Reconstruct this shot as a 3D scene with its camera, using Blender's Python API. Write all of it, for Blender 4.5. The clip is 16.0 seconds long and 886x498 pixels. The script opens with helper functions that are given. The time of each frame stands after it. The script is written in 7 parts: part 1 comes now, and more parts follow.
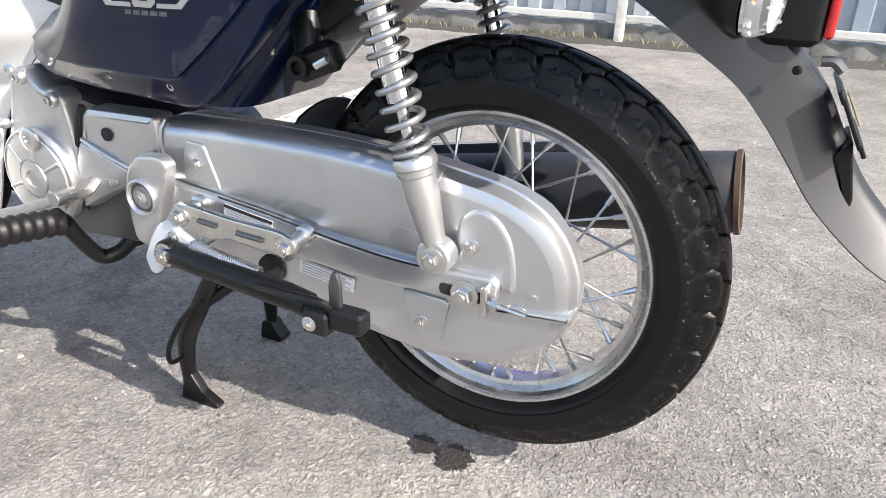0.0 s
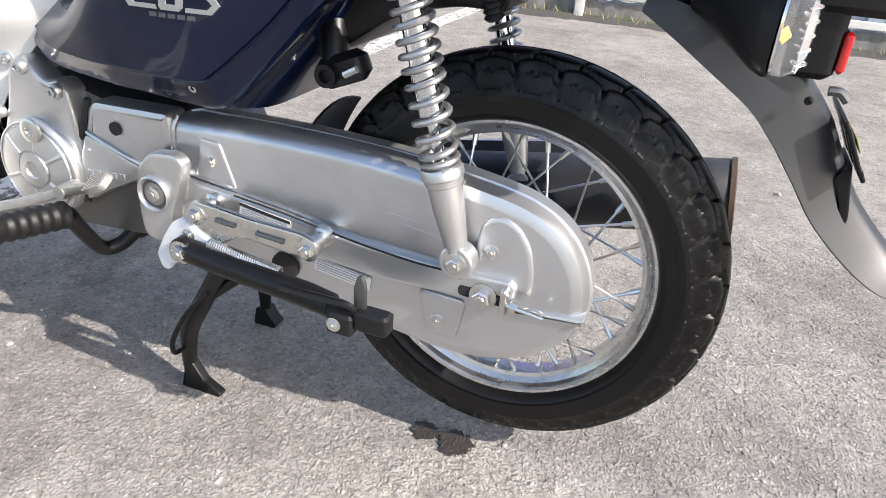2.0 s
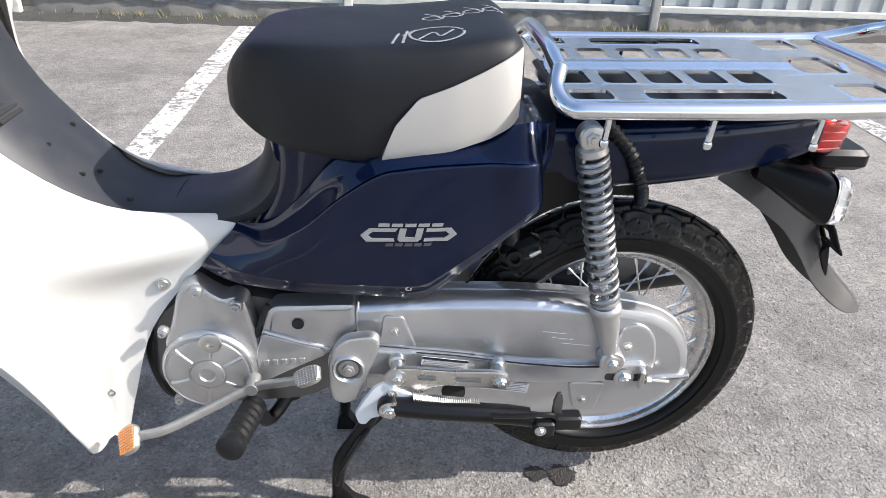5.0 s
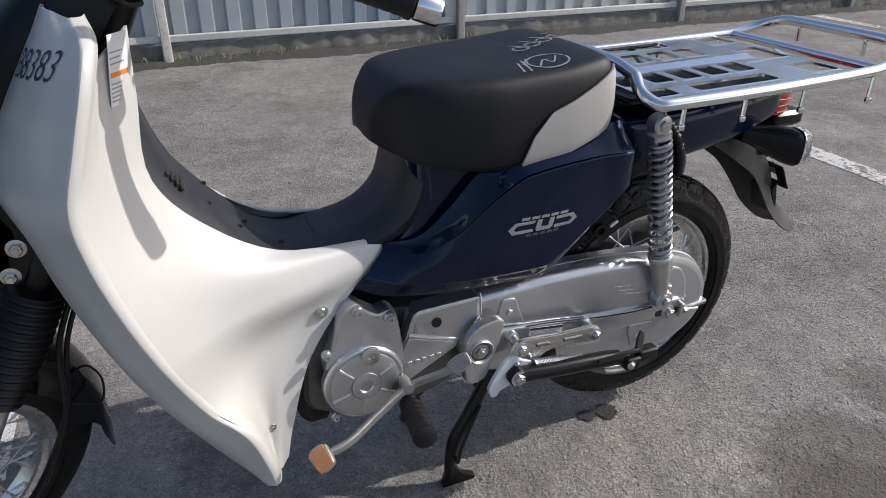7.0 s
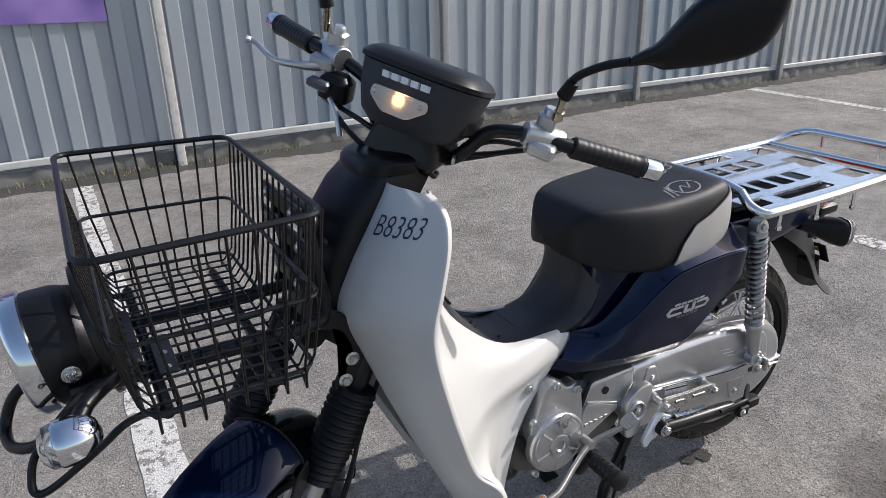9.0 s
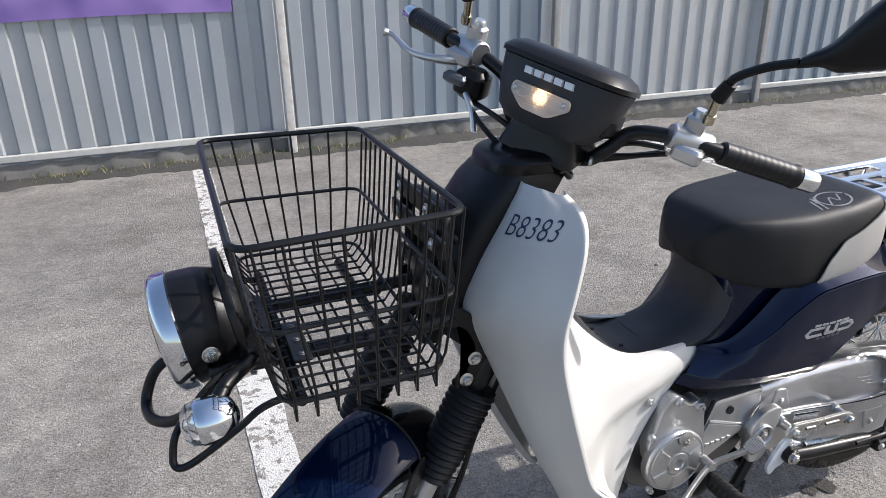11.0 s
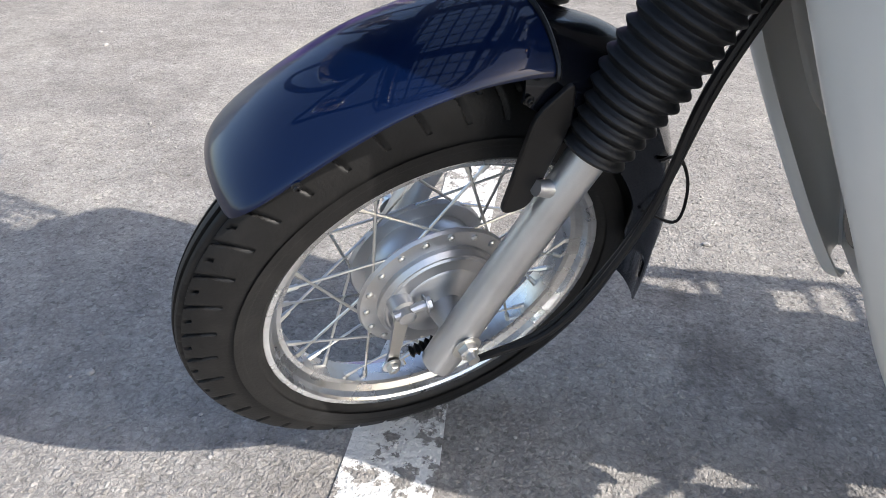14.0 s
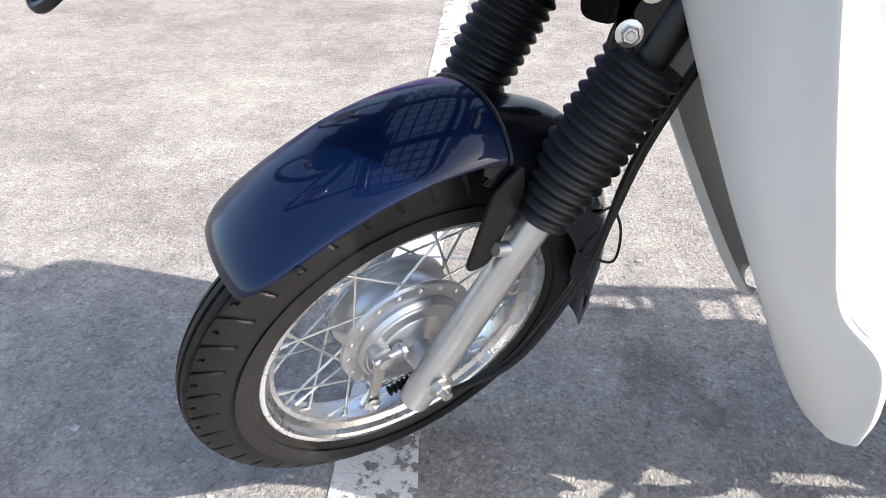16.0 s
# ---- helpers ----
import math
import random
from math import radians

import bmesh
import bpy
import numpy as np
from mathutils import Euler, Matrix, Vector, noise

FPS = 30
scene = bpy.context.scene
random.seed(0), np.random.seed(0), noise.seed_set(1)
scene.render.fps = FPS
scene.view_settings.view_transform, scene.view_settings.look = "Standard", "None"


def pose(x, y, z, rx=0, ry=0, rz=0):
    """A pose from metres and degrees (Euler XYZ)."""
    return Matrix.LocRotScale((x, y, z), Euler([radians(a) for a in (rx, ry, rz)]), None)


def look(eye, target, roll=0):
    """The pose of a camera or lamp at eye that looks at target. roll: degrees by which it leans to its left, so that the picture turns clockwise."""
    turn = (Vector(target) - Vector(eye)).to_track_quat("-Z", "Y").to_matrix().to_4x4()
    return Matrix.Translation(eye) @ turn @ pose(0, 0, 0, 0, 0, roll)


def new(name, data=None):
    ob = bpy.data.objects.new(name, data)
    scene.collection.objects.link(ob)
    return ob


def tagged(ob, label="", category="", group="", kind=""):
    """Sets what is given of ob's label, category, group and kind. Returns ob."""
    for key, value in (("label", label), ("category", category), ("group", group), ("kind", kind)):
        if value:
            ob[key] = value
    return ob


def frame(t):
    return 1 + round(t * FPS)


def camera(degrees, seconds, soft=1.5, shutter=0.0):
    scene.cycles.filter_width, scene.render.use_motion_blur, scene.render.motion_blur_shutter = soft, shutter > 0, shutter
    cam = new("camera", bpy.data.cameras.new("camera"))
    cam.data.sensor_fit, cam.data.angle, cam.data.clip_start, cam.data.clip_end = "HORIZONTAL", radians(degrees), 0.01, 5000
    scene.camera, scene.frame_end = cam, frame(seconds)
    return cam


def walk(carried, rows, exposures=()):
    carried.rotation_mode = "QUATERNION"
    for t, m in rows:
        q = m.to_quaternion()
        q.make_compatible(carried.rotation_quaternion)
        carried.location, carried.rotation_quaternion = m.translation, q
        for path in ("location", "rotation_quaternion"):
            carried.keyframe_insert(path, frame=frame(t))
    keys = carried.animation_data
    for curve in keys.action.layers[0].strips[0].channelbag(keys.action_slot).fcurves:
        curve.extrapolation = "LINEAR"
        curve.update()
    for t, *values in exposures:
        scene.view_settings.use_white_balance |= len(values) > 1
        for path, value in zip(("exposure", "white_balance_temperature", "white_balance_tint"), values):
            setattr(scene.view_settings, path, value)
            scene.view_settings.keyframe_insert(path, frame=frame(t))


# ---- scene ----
cam = camera(65.0, 16.0, soft=0.85)
PATH = [
    (0, (0.241, -0.697, 0.648), (-0.505, 0.955, -0.197), 1.6),
    (0.5, (0.241, -0.705, 0.66), (-0.512, 0.944, -0.186), 1.8),
    (1, (0.238, -0.703, 0.668), (-0.466, 0.961, -0.19), 3.1),
    (1.5, (0.209, -0.716, 0.679), (-0.47, 0.949, -0.197), 3.8),
    (2, (0.171, -0.736, 0.696), (-0.413, 0.935, -0.235), 4.4),
    (2.5, (0.145, -0.766, 0.747), (-0.328, 0.901, -0.251), 4.4),
    (3, (0.074, -0.794, 0.839), (-0.262, 0.878, -0.206), 2.0),
    (3.5, (-0.023, -0.834, 0.896), (-0.318, 0.881, -0.089), 0.8),
    (4, (-0.152, -0.925, 0.961), (-0.266, 0.847, 0.04), 1.2),
    (4.5, (-0.241, -0.972, 0.983), (-0.247, 0.796, 0.048), 2.3),
    (5, (-0.347, -0.921, 0.98), (-0.205, 0.818, 0.002), 2.6),
    (5.2, (-0.407, -0.908, 0.969), (-0.265, 0.825, -0.019), 1.9),
    (7.3, (-0.913, -0.978, 1.048), (-0.14, 0.619, 0.127), 0.8),
    (7.5, (-0.96, -0.97, 1.064), (-0.168, 0.609, 0.127), 1.3),
    (8, (-1.141, -0.998, 1.127), (-0.276, 0.569, 0.235), 1.1),
    (8.5, (-1.293, -1.012, 1.181), (-0.376, 0.57, 0.372), 0.3),
    (8.7, (-1.321, -1.012, 1.202), (-0.399, 0.592, 0.444), -0.7),
    (10.8, (-1.398, -0.963, 1.226), (-0.71, 0.76, 0.479), -1.2),
    (11, (-1.393, -0.962, 1.211), (-0.73, 0.765, 0.452), -1.1),
    (11.5, (-1.337, -0.965, 1.184), (-0.829, 0.78, 0.35), -2.0),
    (12, (-1.259, -0.968, 1.13), (-0.959, 0.801, 0.247), 0.1),
    (12.5, (-1.195, -0.916, 1.029), (-1.103, 0.791, -0.009), -0.1),
    (13, (-1.152, -0.804, 0.92), (-1.28, 0.867, -0.171), -0.9),
    (13.5, (-1.135, -0.687, 0.78), (-1.442, 0.977, -0.286), -0.6),
    (14, (-1.124, -0.631, 0.669), (-1.398, 1.039, -0.398), 0.1),
    (14.5, (-1.129, -0.615, 0.667), (-1.372, 1.052, -0.412), -1.2),
    (15, (-1.129, -0.618, 0.671), (-1.307, 1.068, -0.391), 0.2),
    (15.5, (-1.142, -0.636, 0.694), (-1.3, 1.051, -0.37), 0.8),
    (16, (-1.148, -0.684, 0.759), (-1.248, 1.013, -0.295), -0.3),
]
EXPOSURE = [(0.0, 1.36, 6750, 12), (2.5, 1.29, 6750, 12), (4.5, 1.23, 6600, 11), (5.2, 1.02, 6550, 11), (7.5, -0.03, 6500, 13), (8.7, 0.19, 6500, 12), (10.8, 0.56, 6500, 12), (12.0, 0.61, 6550, 12), (13.0, 0.76, 6600, 12), (14.0, 1.27, 6650, 11), (15.0, 1.58, 6700, 12), (16.0, 1.68, 6750, 12)]
walk(cam, [(t, look(eye, target, roll)) for t, eye, target, roll in PATH], EXPOSURE)

# ---- light: clear sky, sun from behind the rear of the motorcycle, on the camera's side ----
SUN_TO = Vector((1.25, -0.31, 1.0)).normalized()
world = bpy.data.worlds.new("sky")
scene.world = world
world.use_nodes = True
wn = world.node_tree.nodes
sky = wn.new("ShaderNodeTexSky")
sky.sky_type = 'NISHITA'
sky.sun_disc = False
sky.sun_elevation = math.asin(SUN_TO.z)
sky.sun_rotation = math.atan2(SUN_TO.x, SUN_TO.y)
sky.air_density, sky.dust_density, sky.ozone_density = 1.0, 2.0, 1.1
wn["Background"].inputs["Strength"].default_value = 0.150
world.node_tree.links.new(sky.outputs[0], wn["Background"].inputs["Color"])
sun_data = bpy.data.lights.new("sun", 'SUN')
sun_data.energy, sun_data.angle, sun_data.color = 3.85, radians(0.55), (1.0, 0.965, 0.925)
sun = new("sun", sun_data)
sun.matrix_world = look(SUN_TO * 20, (0, 0, 0))


# ---- materials ----
def mat(name, colour, rough=0.5, metal=0.0, coat=0.0, vary=0.12, fine=180.0, bump=0.05, broad=9.0, dirt=0.0, dirt_colour=(0.18, 0.15, 0.12), spec=0.5, aniso=0.0, dist=0.001, **more):
    """A principled material with a fine grain, a broad mottling and, if wanted, dusty patches."""
    m = bpy.data.materials.new(name)
    m.use_nodes = True
    n, l = m.node_tree.nodes, m.node_tree.links
    b = n["Principled BSDF"]
    geo = n.new("ShaderNodeTexCoord")
    n1 = n.new("ShaderNodeTexNoise"); n1.inputs["Scale"].default_value = fine; n1.inputs["Detail"].default_value = 3
    n2 = n.new("ShaderNodeTexNoise"); n2.inputs["Scale"].default_value = broad; n2.inputs["Detail"].default_value = 5
    l.new(geo.outputs["Object"], n1.inputs["Vector"]); l.new(geo.outputs["Object"], n2.inputs["Vector"])
    mix = n.new("ShaderNodeMix"); mix.data_type = 'RGBA'
    lo = [c * (1 - vary) for c in colour]; hi = [min(1.0, c * (1 + vary)) for c in colour]
    mix.inputs[6].default_value = (*lo, 1); mix.inputs[7].default_value = (*hi, 1)
    add = n.new("ShaderNodeMath"); add.operation = 'MULTIPLY_ADD'
    l.new(n1.outputs["Fac"], add.inputs[0]); add.inputs[1].default_value = 0.45
    half = n.new("ShaderNodeMath"); half.operation = 'MULTIPLY'; l.new(n2.outputs["Fac"], half.inputs[0]); half.inputs[1].default_value = 0.6
    l.new(half.outputs[0], add.inputs[2])
    l.new(add.outputs[0], mix.inputs[0])
    out = mix.outputs[2]
    if dirt:
        ramp = n.new("ShaderNodeMapRange"); ramp.inputs[1].default_value = 0.5; ramp.inputs[2].default_value = 0.75; ramp.inputs[4].default_value = dirt
        n3 = n.new("ShaderNodeTexNoise"); n3.inputs["Scale"].default_value = broad * 2.3; n3.inputs["Detail"].default_value = 8
        l.new(geo.outputs["Object"], n3.inputs["Vector"]); l.new(n3.outputs["Fac"], ramp.inputs[0])
        mx = n.new("ShaderNodeMix"); mx.data_type = 'RGBA'
        l.new(ramp.outputs[0], mx.inputs[0]); l.new(out, mx.inputs[6]); mx.inputs[7].default_value = (*dirt_colour, 1)
        out = mx.outputs[2]
    l.new(out, b.inputs["Base Color"])
    r = n.new("ShaderNodeMapRange"); r.inputs[3].default_value = max(0.02, rough * 0.8); r.inputs[4].default_value = min(1, rough * 1.25)
    l.new(n2.outputs["Fac"], r.inputs[0]); l.new(r.outputs[0], b.inputs["Roughness"])
    b.inputs["Metallic"].default_value = metal
    b.inputs["Coat Weight"].default_value = coat
    b.inputs["Coat Roughness"].default_value = 0.03
    b.inputs["Specular IOR Level"].default_value = spec
    if bump:
        bp = n.new("ShaderNodeBump"); bp.inputs["Strength"].default_value = bump; bp.inputs["Distance"].default_value = dist
        l.new(n1.outputs["Fac"], bp.inputs["Height"]); l.new(bp.outputs[0], b.inputs["Normal"])
    for key, value in more.items():
        b.inputs[key].default_value = value
    return m


NAVY = mat("navy_paint", (0.0011, 0.0056, 0.0260), 0.34, 0.30, coat=0.65, vary=0.1, bump=0.0, fine=900, dirt=0.012, dirt_colour=(0.05, 0.05, 0.05), spec=0.05)
WHITE = mat("white_plastic", (0.53, 0.524, 0.50), 0.35, 0.0, coat=0.2, vary=0.02, bump=0.02, broad=4, dirt=0.10, dirt_colour=(0.42, 0.39, 0.34))
BLACK = mat("black_plastic", (0.0052, 0.0053, 0.0062), 0.36, vary=0.2, fine=900, bump=0.12, dirt=0.12, dirt_colour=(0.017, 0.017, 0.017), spec=0.26)
GLOSSBLACK = mat("glossy_black_plastic", (0.0028, 0.0034, 0.0058), 0.20, coat=0.4, vary=0.2, bump=0.0, dirt=0.1, dirt_colour=(0.016, 0.016, 0.016), spec=0.25)
MATTE = mat("dark_matte_plastic", (0.018, 0.0195, 0.024), 0.5, vary=0.15, fine=1100, bump=0.25, dirt=0.35, dirt_colour=(0.06, 0.058, 0.055), spec=0.45)
GUARD = mat("grey_mudguard_plastic", (0.016, 0.0172, 0.0205), 0.38, vary=0.15, fine=700, bump=0.03, broad=6, dirt=0.25, dirt_colour=(0.030, 0.032, 0.036), spec=0.55)
BLACKPAINT = mat("black_enamel", (0.0042, 0.0042, 0.0046), 0.34, coat=0.08, vary=0.2, bump=0.05, fine=300, dirt=0.1, dirt_colour=(0.03, 0.028, 0.025), spec=0.28)
RUBBER = mat("tyre_rubber", (0.0038, 0.0037, 0.0037), 0.38, vary=0.3, fine=260, bump=0.2, broad=14, dirt=0.3, dirt_colour=(0.008, 0.0075, 0.007), spec=0.25)
FRONTRUBBER = mat("dusty_tyre_rubber", (0.0075, 0.0073, 0.0071), 0.50, vary=0.35, fine=320, bump=0.25, broad=22, dirt=0.5, dirt_colour=(0.019, 0.018, 0.017), spec=0.25)
BOOT = mat("boot_rubber", (0.006, 0.006, 0.0065), 0.46, vary=0.2, fine=400, bump=0.1, spec=0.35)
VINYL = mat("seat_vinyl", (0.0066, 0.0072, 0.0090), 0.48, vary=0.12, fine=1500, bump=0.5, dist=0.0006, dirt=0.1, dirt_colour=(0.022, 0.022, 0.023), spec=0.30)
GREYVINYL = mat("pale_grey_vinyl", (0.37, 0.355, 0.33), 0.5, vary=0.05, fine=1500, bump=0.4, dist=0.0005, dirt=0.15, dirt_colour=(0.3, 0.28, 0.25))
SILVER = mat("silver_paint", (0.52, 0.53, 0.545), 0.31, 0.85, vary=0.08, fine=1400, bump=0.06, dirt=0.25, dirt_colour=(0.34, 0.32, 0.30))
CAST = mat("cast_aluminium", (0.52, 0.525, 0.53), 0.36, 0.9, vary=0.12, fine=900, bump=0.15, dirt=0.3, dirt_colour=(0.30, 0.28, 0.26))
WORN = mat("worn_alloy", (0.34, 0.335, 0.32), 0.42, 0.75, vary=0.15, fine=700, bump=0.12, broad=40, dirt=0.4, dirt_colour=(0.22, 0.20, 0.17))
CHROME = mat("chrome", (0.72, 0.74, 0.76), 0.09, 1.0, vary=0.05, bump=0.0, broad=30, dirt=0.06, dirt_colour=(0.35, 0.3, 0.25))
STEEL = mat("zinc_steel", (0.60, 0.60, 0.58), 0.28, 1.0, vary=0.1, fine=500, bump=0.05, dirt=0.2, dirt_colour=(0.35, 0.3, 0.24))
RIMCHROME = mat("rim_chrome", (0.60, 0.605, 0.61), 0.27, 1.0, vary=0.1, fine=500, bump=0.1, broad=25, dirt=0.4, dirt_colour=(0.30, 0.27, 0.23))
DECK = mat("bright_pressed_steel", (0.60, 0.64, 0.69), 0.17, 0.95, vary=0.06, fine=700, bump=0.05, broad=12, dirt=0.2, dirt_colour=(0.34, 0.33, 0.31))
ZINC = mat("pale_zinc_plate", (0.66, 0.70, 0.74), 0.38, 0.35, vary=0.08, fine=600, bump=0.05, dirt=0.15, dirt_colour=(0.40, 0.38, 0.34))
SPRING = mat("grey_spring_paint", (0.36, 0.365, 0.37), 0.33, 0.8, vary=0.2, fine=300, bump=0.08, broad=30, dirt=0.4, dirt_colour=(0.16, 0.14, 0.12))
BRASS = mat("zinc_brass", (0.50, 0.455, 0.34), 0.26, 1.0, vary=0.1)
RUST = mat("rusty_steel", (0.080, 0.056, 0.042), 0.65, 0.45, vary=0.5, fine=220, bump=0.3)
REDLENS = mat("red_lens", (0.55, 0.012, 0.010), 0.12, coat=0.8, vary=0.05, bump=0.0, **{"Transmission Weight": 0.25})
CLEARLENS = mat("clear_lens", (0.92, 0.93, 0.94), 0.05, vary=0.02, bump=0.0, **{"Transmission Weight": 0.94, "IOR": 1.28})
FROST = mat("ribbed_lens", (0.85, 0.84, 0.82), 0.30, vary=0.05, fine=300, bump=0.2, **{"Transmission Weight": 0.85})
AMBER = mat("amber_bulb", (0.75, 0.28, 0.06), 0.3, vary=0.05, bump=0.0)
WARM = mat("lit_bulb", (0.9, 0.7, 0.4), 0.3, bump=0.0, **{"Emission Color": (1.0, 0.62, 0.32, 1), "Emission Strength": 2.4})
INK = mat("dark_ink", (0.02, 0.025, 0.07), 0.5, bump=0.0)
CHALK = mat("chalk_marks", (0.20, 0.205, 0.22), 0.9, vary=0.5, fine=500, bump=0.3, dirt=0.7, dirt_colour=(0.05, 0.05, 0.055), broad=70)
BADGE = mat("silver_badge", (0.40, 0.41, 0.42), 0.32, 0.6, bump=0.0)
DIMBADGE = mat("grey_badge", (0.10, 0.105, 0.12), 0.4, 0.5, bump=0.0)
PAPER = mat("label_white", (0.70, 0.71, 0.72), 0.5, bump=0.0)
DIMPRINT = mat("faded_print", (0.32, 0.32, 0.33), 0.5, bump=0.0)
ORANGE = mat("orange_print", (0.75, 0.20, 0.04), 0.5, bump=0.0)
PLATE_YELLOW = mat("yellow_plate_paint", (0.24, 0.20, 0.06), 0.5, bump=0.0)
HOLE = mat("dark_recess", (0.012, 0.012, 0.012), 0.8, bump=0.0)
BOLTDARK = mat("dark_bolt", (0.14, 0.14, 0.14), 0.4, 0.9)


def asphalt_material():
    m = bpy.data.materials.new("old_asphalt")
    m.use_nodes = True
    n, l = m.node_tree.nodes, m.node_tree.links
    b = n["Principled BSDF"]
    tc = n.new("ShaderNodeTexCoord")

    def noise_at(scale, detail=4, rough=0.6):
        t = n.new("ShaderNodeTexNoise"); t.inputs["Scale"].default_value = scale; t.inputs["Detail"].default_value = detail; t.inputs["Roughness"].default_value = rough
        l.new(tc.outputs["Object"], t.inputs["Vector"]); return t

    def cells(scale, feature='F1'):
        t = n.new("ShaderNodeTexVoronoi"); t.inputs["Scale"].default_value = scale; t.feature = feature
        l.new(tc.outputs["Object"], t.inputs["Vector"]); return t

    def ramp(src, stops):
        r = n.new("ShaderNodeValToRGB")
        while len(r.color_ramp.elements) < len(stops):
            r.color_ramp.elements.new(0.5)
        for e, (p, c) in zip(r.color_ramp.elements, stops):
            e.position, e.color = p, (*c, 1)
        l.new(src, r.inputs[0]); return r

    def blend(kind, fac, a, c):
        x = n.new("ShaderNodeMix"); x.data_type = 'RGBA'; x.blend_type = kind
        if isinstance(fac, float):
            x.inputs[0].default_value = fac
        else:
            l.new(fac, x.inputs[0])
        l.new(a, x.inputs[6]); l.new(c, x.inputs[7]); return x.outputs[2]

    # coordinates pushed about, so that no two stones are alike
    push = noise_at(70.0, 2)
    off = n.new("ShaderNodeVectorMath"); off.operation = 'MULTIPLY_ADD'
    l.new(push.outputs["Color"], off.inputs[0]); off.inputs[1].default_value = (0.012, 0.012, 0.0); l.new(tc.outputs["Object"], off.inputs[2])

    def pushed(scale):
        t = cells(scale); l.new(off.outputs[0], t.inputs["Vector"]); return t

    def one(src):
        s = n.new("ShaderNodeSeparateColor"); l.new(src.outputs["Color"], s.inputs[0]); return s.outputs[0]
    stone, small, tiny = pushed(82.0), pushed(190.0), pushed(520.0)
    broad = noise_at(0.55, 5)
    patchy = noise_at(2.2, 7, 0.65)
    middle = noise_at(11.0, 6, 0.65)
    fleck = noise_at(33.0, 7, 0.7)
    grain = noise_at(420.0, 3)
    base = ramp(one(stone), [(0.0, (0.222, 0.214, 0.205)), (0.5, (0.255, 0.247, 0.235)), (0.9, (0.290, 0.280, 0.266)), (1.0, (0.40, 0.39, 0.37))])
    specks = ramp(one(small), [(0.0, (0.195, 0.188, 0.180)), (0.5, (0.255, 0.247, 0.235)), (0.92, (0.305, 0.295, 0.280)), (1.0, (0.50, 0.485, 0.46))])
    dust = ramp(one(tiny), [(0.0, (0.185, 0.179, 0.170)), (1.0, (0.345, 0.334, 0.317))])
    c = blend('MIX', 0.5, base.outputs[0], specks.outputs[0])
    c = blend('MIX', 0.35, c, dust.outputs[0])
    tone = ramp(broad.outputs["Fac"], [(0.30, (0.84, 0.835, 0.83)), (0.70, (1.12, 1.11, 1.09))])
    c = blend('MULTIPLY', 1.0, c, tone.outputs[0])
    worn = ramp(patchy.outputs["Fac"], [(0.34, (0.74, 0.72, 0.70)), (0.50, (1.0, 0.995, 0.985)), (0.68, (1.18, 1.16, 1.12))])
    c = blend('MULTIPLY', 0.9, c, worn.outputs[0])
    dusty = ramp(middle.outputs["Fac"], [(0.34, (0.80, 0.79, 0.79)), (0.66, (1.15, 1.14, 1.12))])
    c = blend('MULTIPLY', 0.8, c, dusty.outputs[0])
    fine = ramp(fleck.outputs["Fac"], [(0.32, (0.78, 0.77, 0.76)), (0.48, (1.0, 1.0, 1.0)), (0.70, (1.18, 1.17, 1.15))])
    c = blend('MULTIPLY', 0.85, c, fine.outputs[0])
    pits = ramp(one(small), [(0.0, (0.45, 0.44, 0.43)), (0.10, (0.62, 0.61, 0.60)), (0.13, (1.0, 1.0, 1.0)), (1.0, (1.0, 1.0, 1.0))])
    c = blend('MULTIPLY', 0.45, c, pits.outputs[0])
    # shade in the gaps between stones, painted into the colour like ambient occlusion
    edge = cells(82.0, 'DISTANCE_TO_EDGE'); l.new(off.outputs[0], edge.inputs["Vector"])
    joint = ramp(edge.outputs["Distance"], [(0.0, (0.62, 0.61, 0.60)), (0.10, (0.92, 0.92, 0.915)), (0.22, (1.04, 1.04, 1.035))])
    c = blend('MULTIPLY', 0.5, c, joint.outputs[0])
    # brown earth trodden into the surface in a few spots
    for x, y, r in ((-0.845, 0.205, 0.075), (-0.884, 0.136, 0.035), (-0.885, 0.34, 0.05), (-0.78, 0.10, 0.05), (0.27, -0.43, 0.15), (0.32, -0.38, 0.22), (0.05, -0.42, 0.12), (0.62, -0.20, 0.12)):
        d = n.new("ShaderNodeVectorMath"); d.operation = 'DISTANCE'
        l.new(off.outputs[0], d.inputs[0]); d.inputs[1].default_value = (x, y, 0)
        k = n.new("ShaderNodeMath"); k.operation = 'MULTIPLY_ADD'; l.new(fleck.outputs["Fac"], k.inputs[0]); k.inputs[1].default_value = 0.16; l.new(d.outputs["Value"], k.inputs[2])
        s = n.new("ShaderNodeMapRange"); l.new(k.outputs[0], s.inputs[0])
        s.inputs[1].default_value, s.inputs[2].default_value, s.inputs[3].default_value, s.inputs[4].default_value = r + 0.09, r + 0.03, 0.0, 0.55
        x_ = n.new("ShaderNodeMix"); x_.data_type = 'RGBA'
        l.new(s.outputs[0], x_.inputs[0]); l.new(c, x_.inputs[6]); x_.inputs[7].default_value = (0.085, 0.072, 0.062, 1)
        c = x_.outputs[2]
    l.new(c, b.inputs["Base Color"])
    b.inputs["Roughness"].default_value = 0.82
    b.inputs["Specular IOR Level"].default_value = 0.4

    def gain(src, k, plus=None):
        q = n.new("ShaderNodeMath"); q.operation = 'MULTIPLY_ADD'; l.new(src, q.inputs[0]); q.inputs[1].default_value = k
        if plus is None:
            q.inputs[2].default_value = 0.0
        else:
            l.new(plus, q.inputs[2])
        return q.outputs[0]

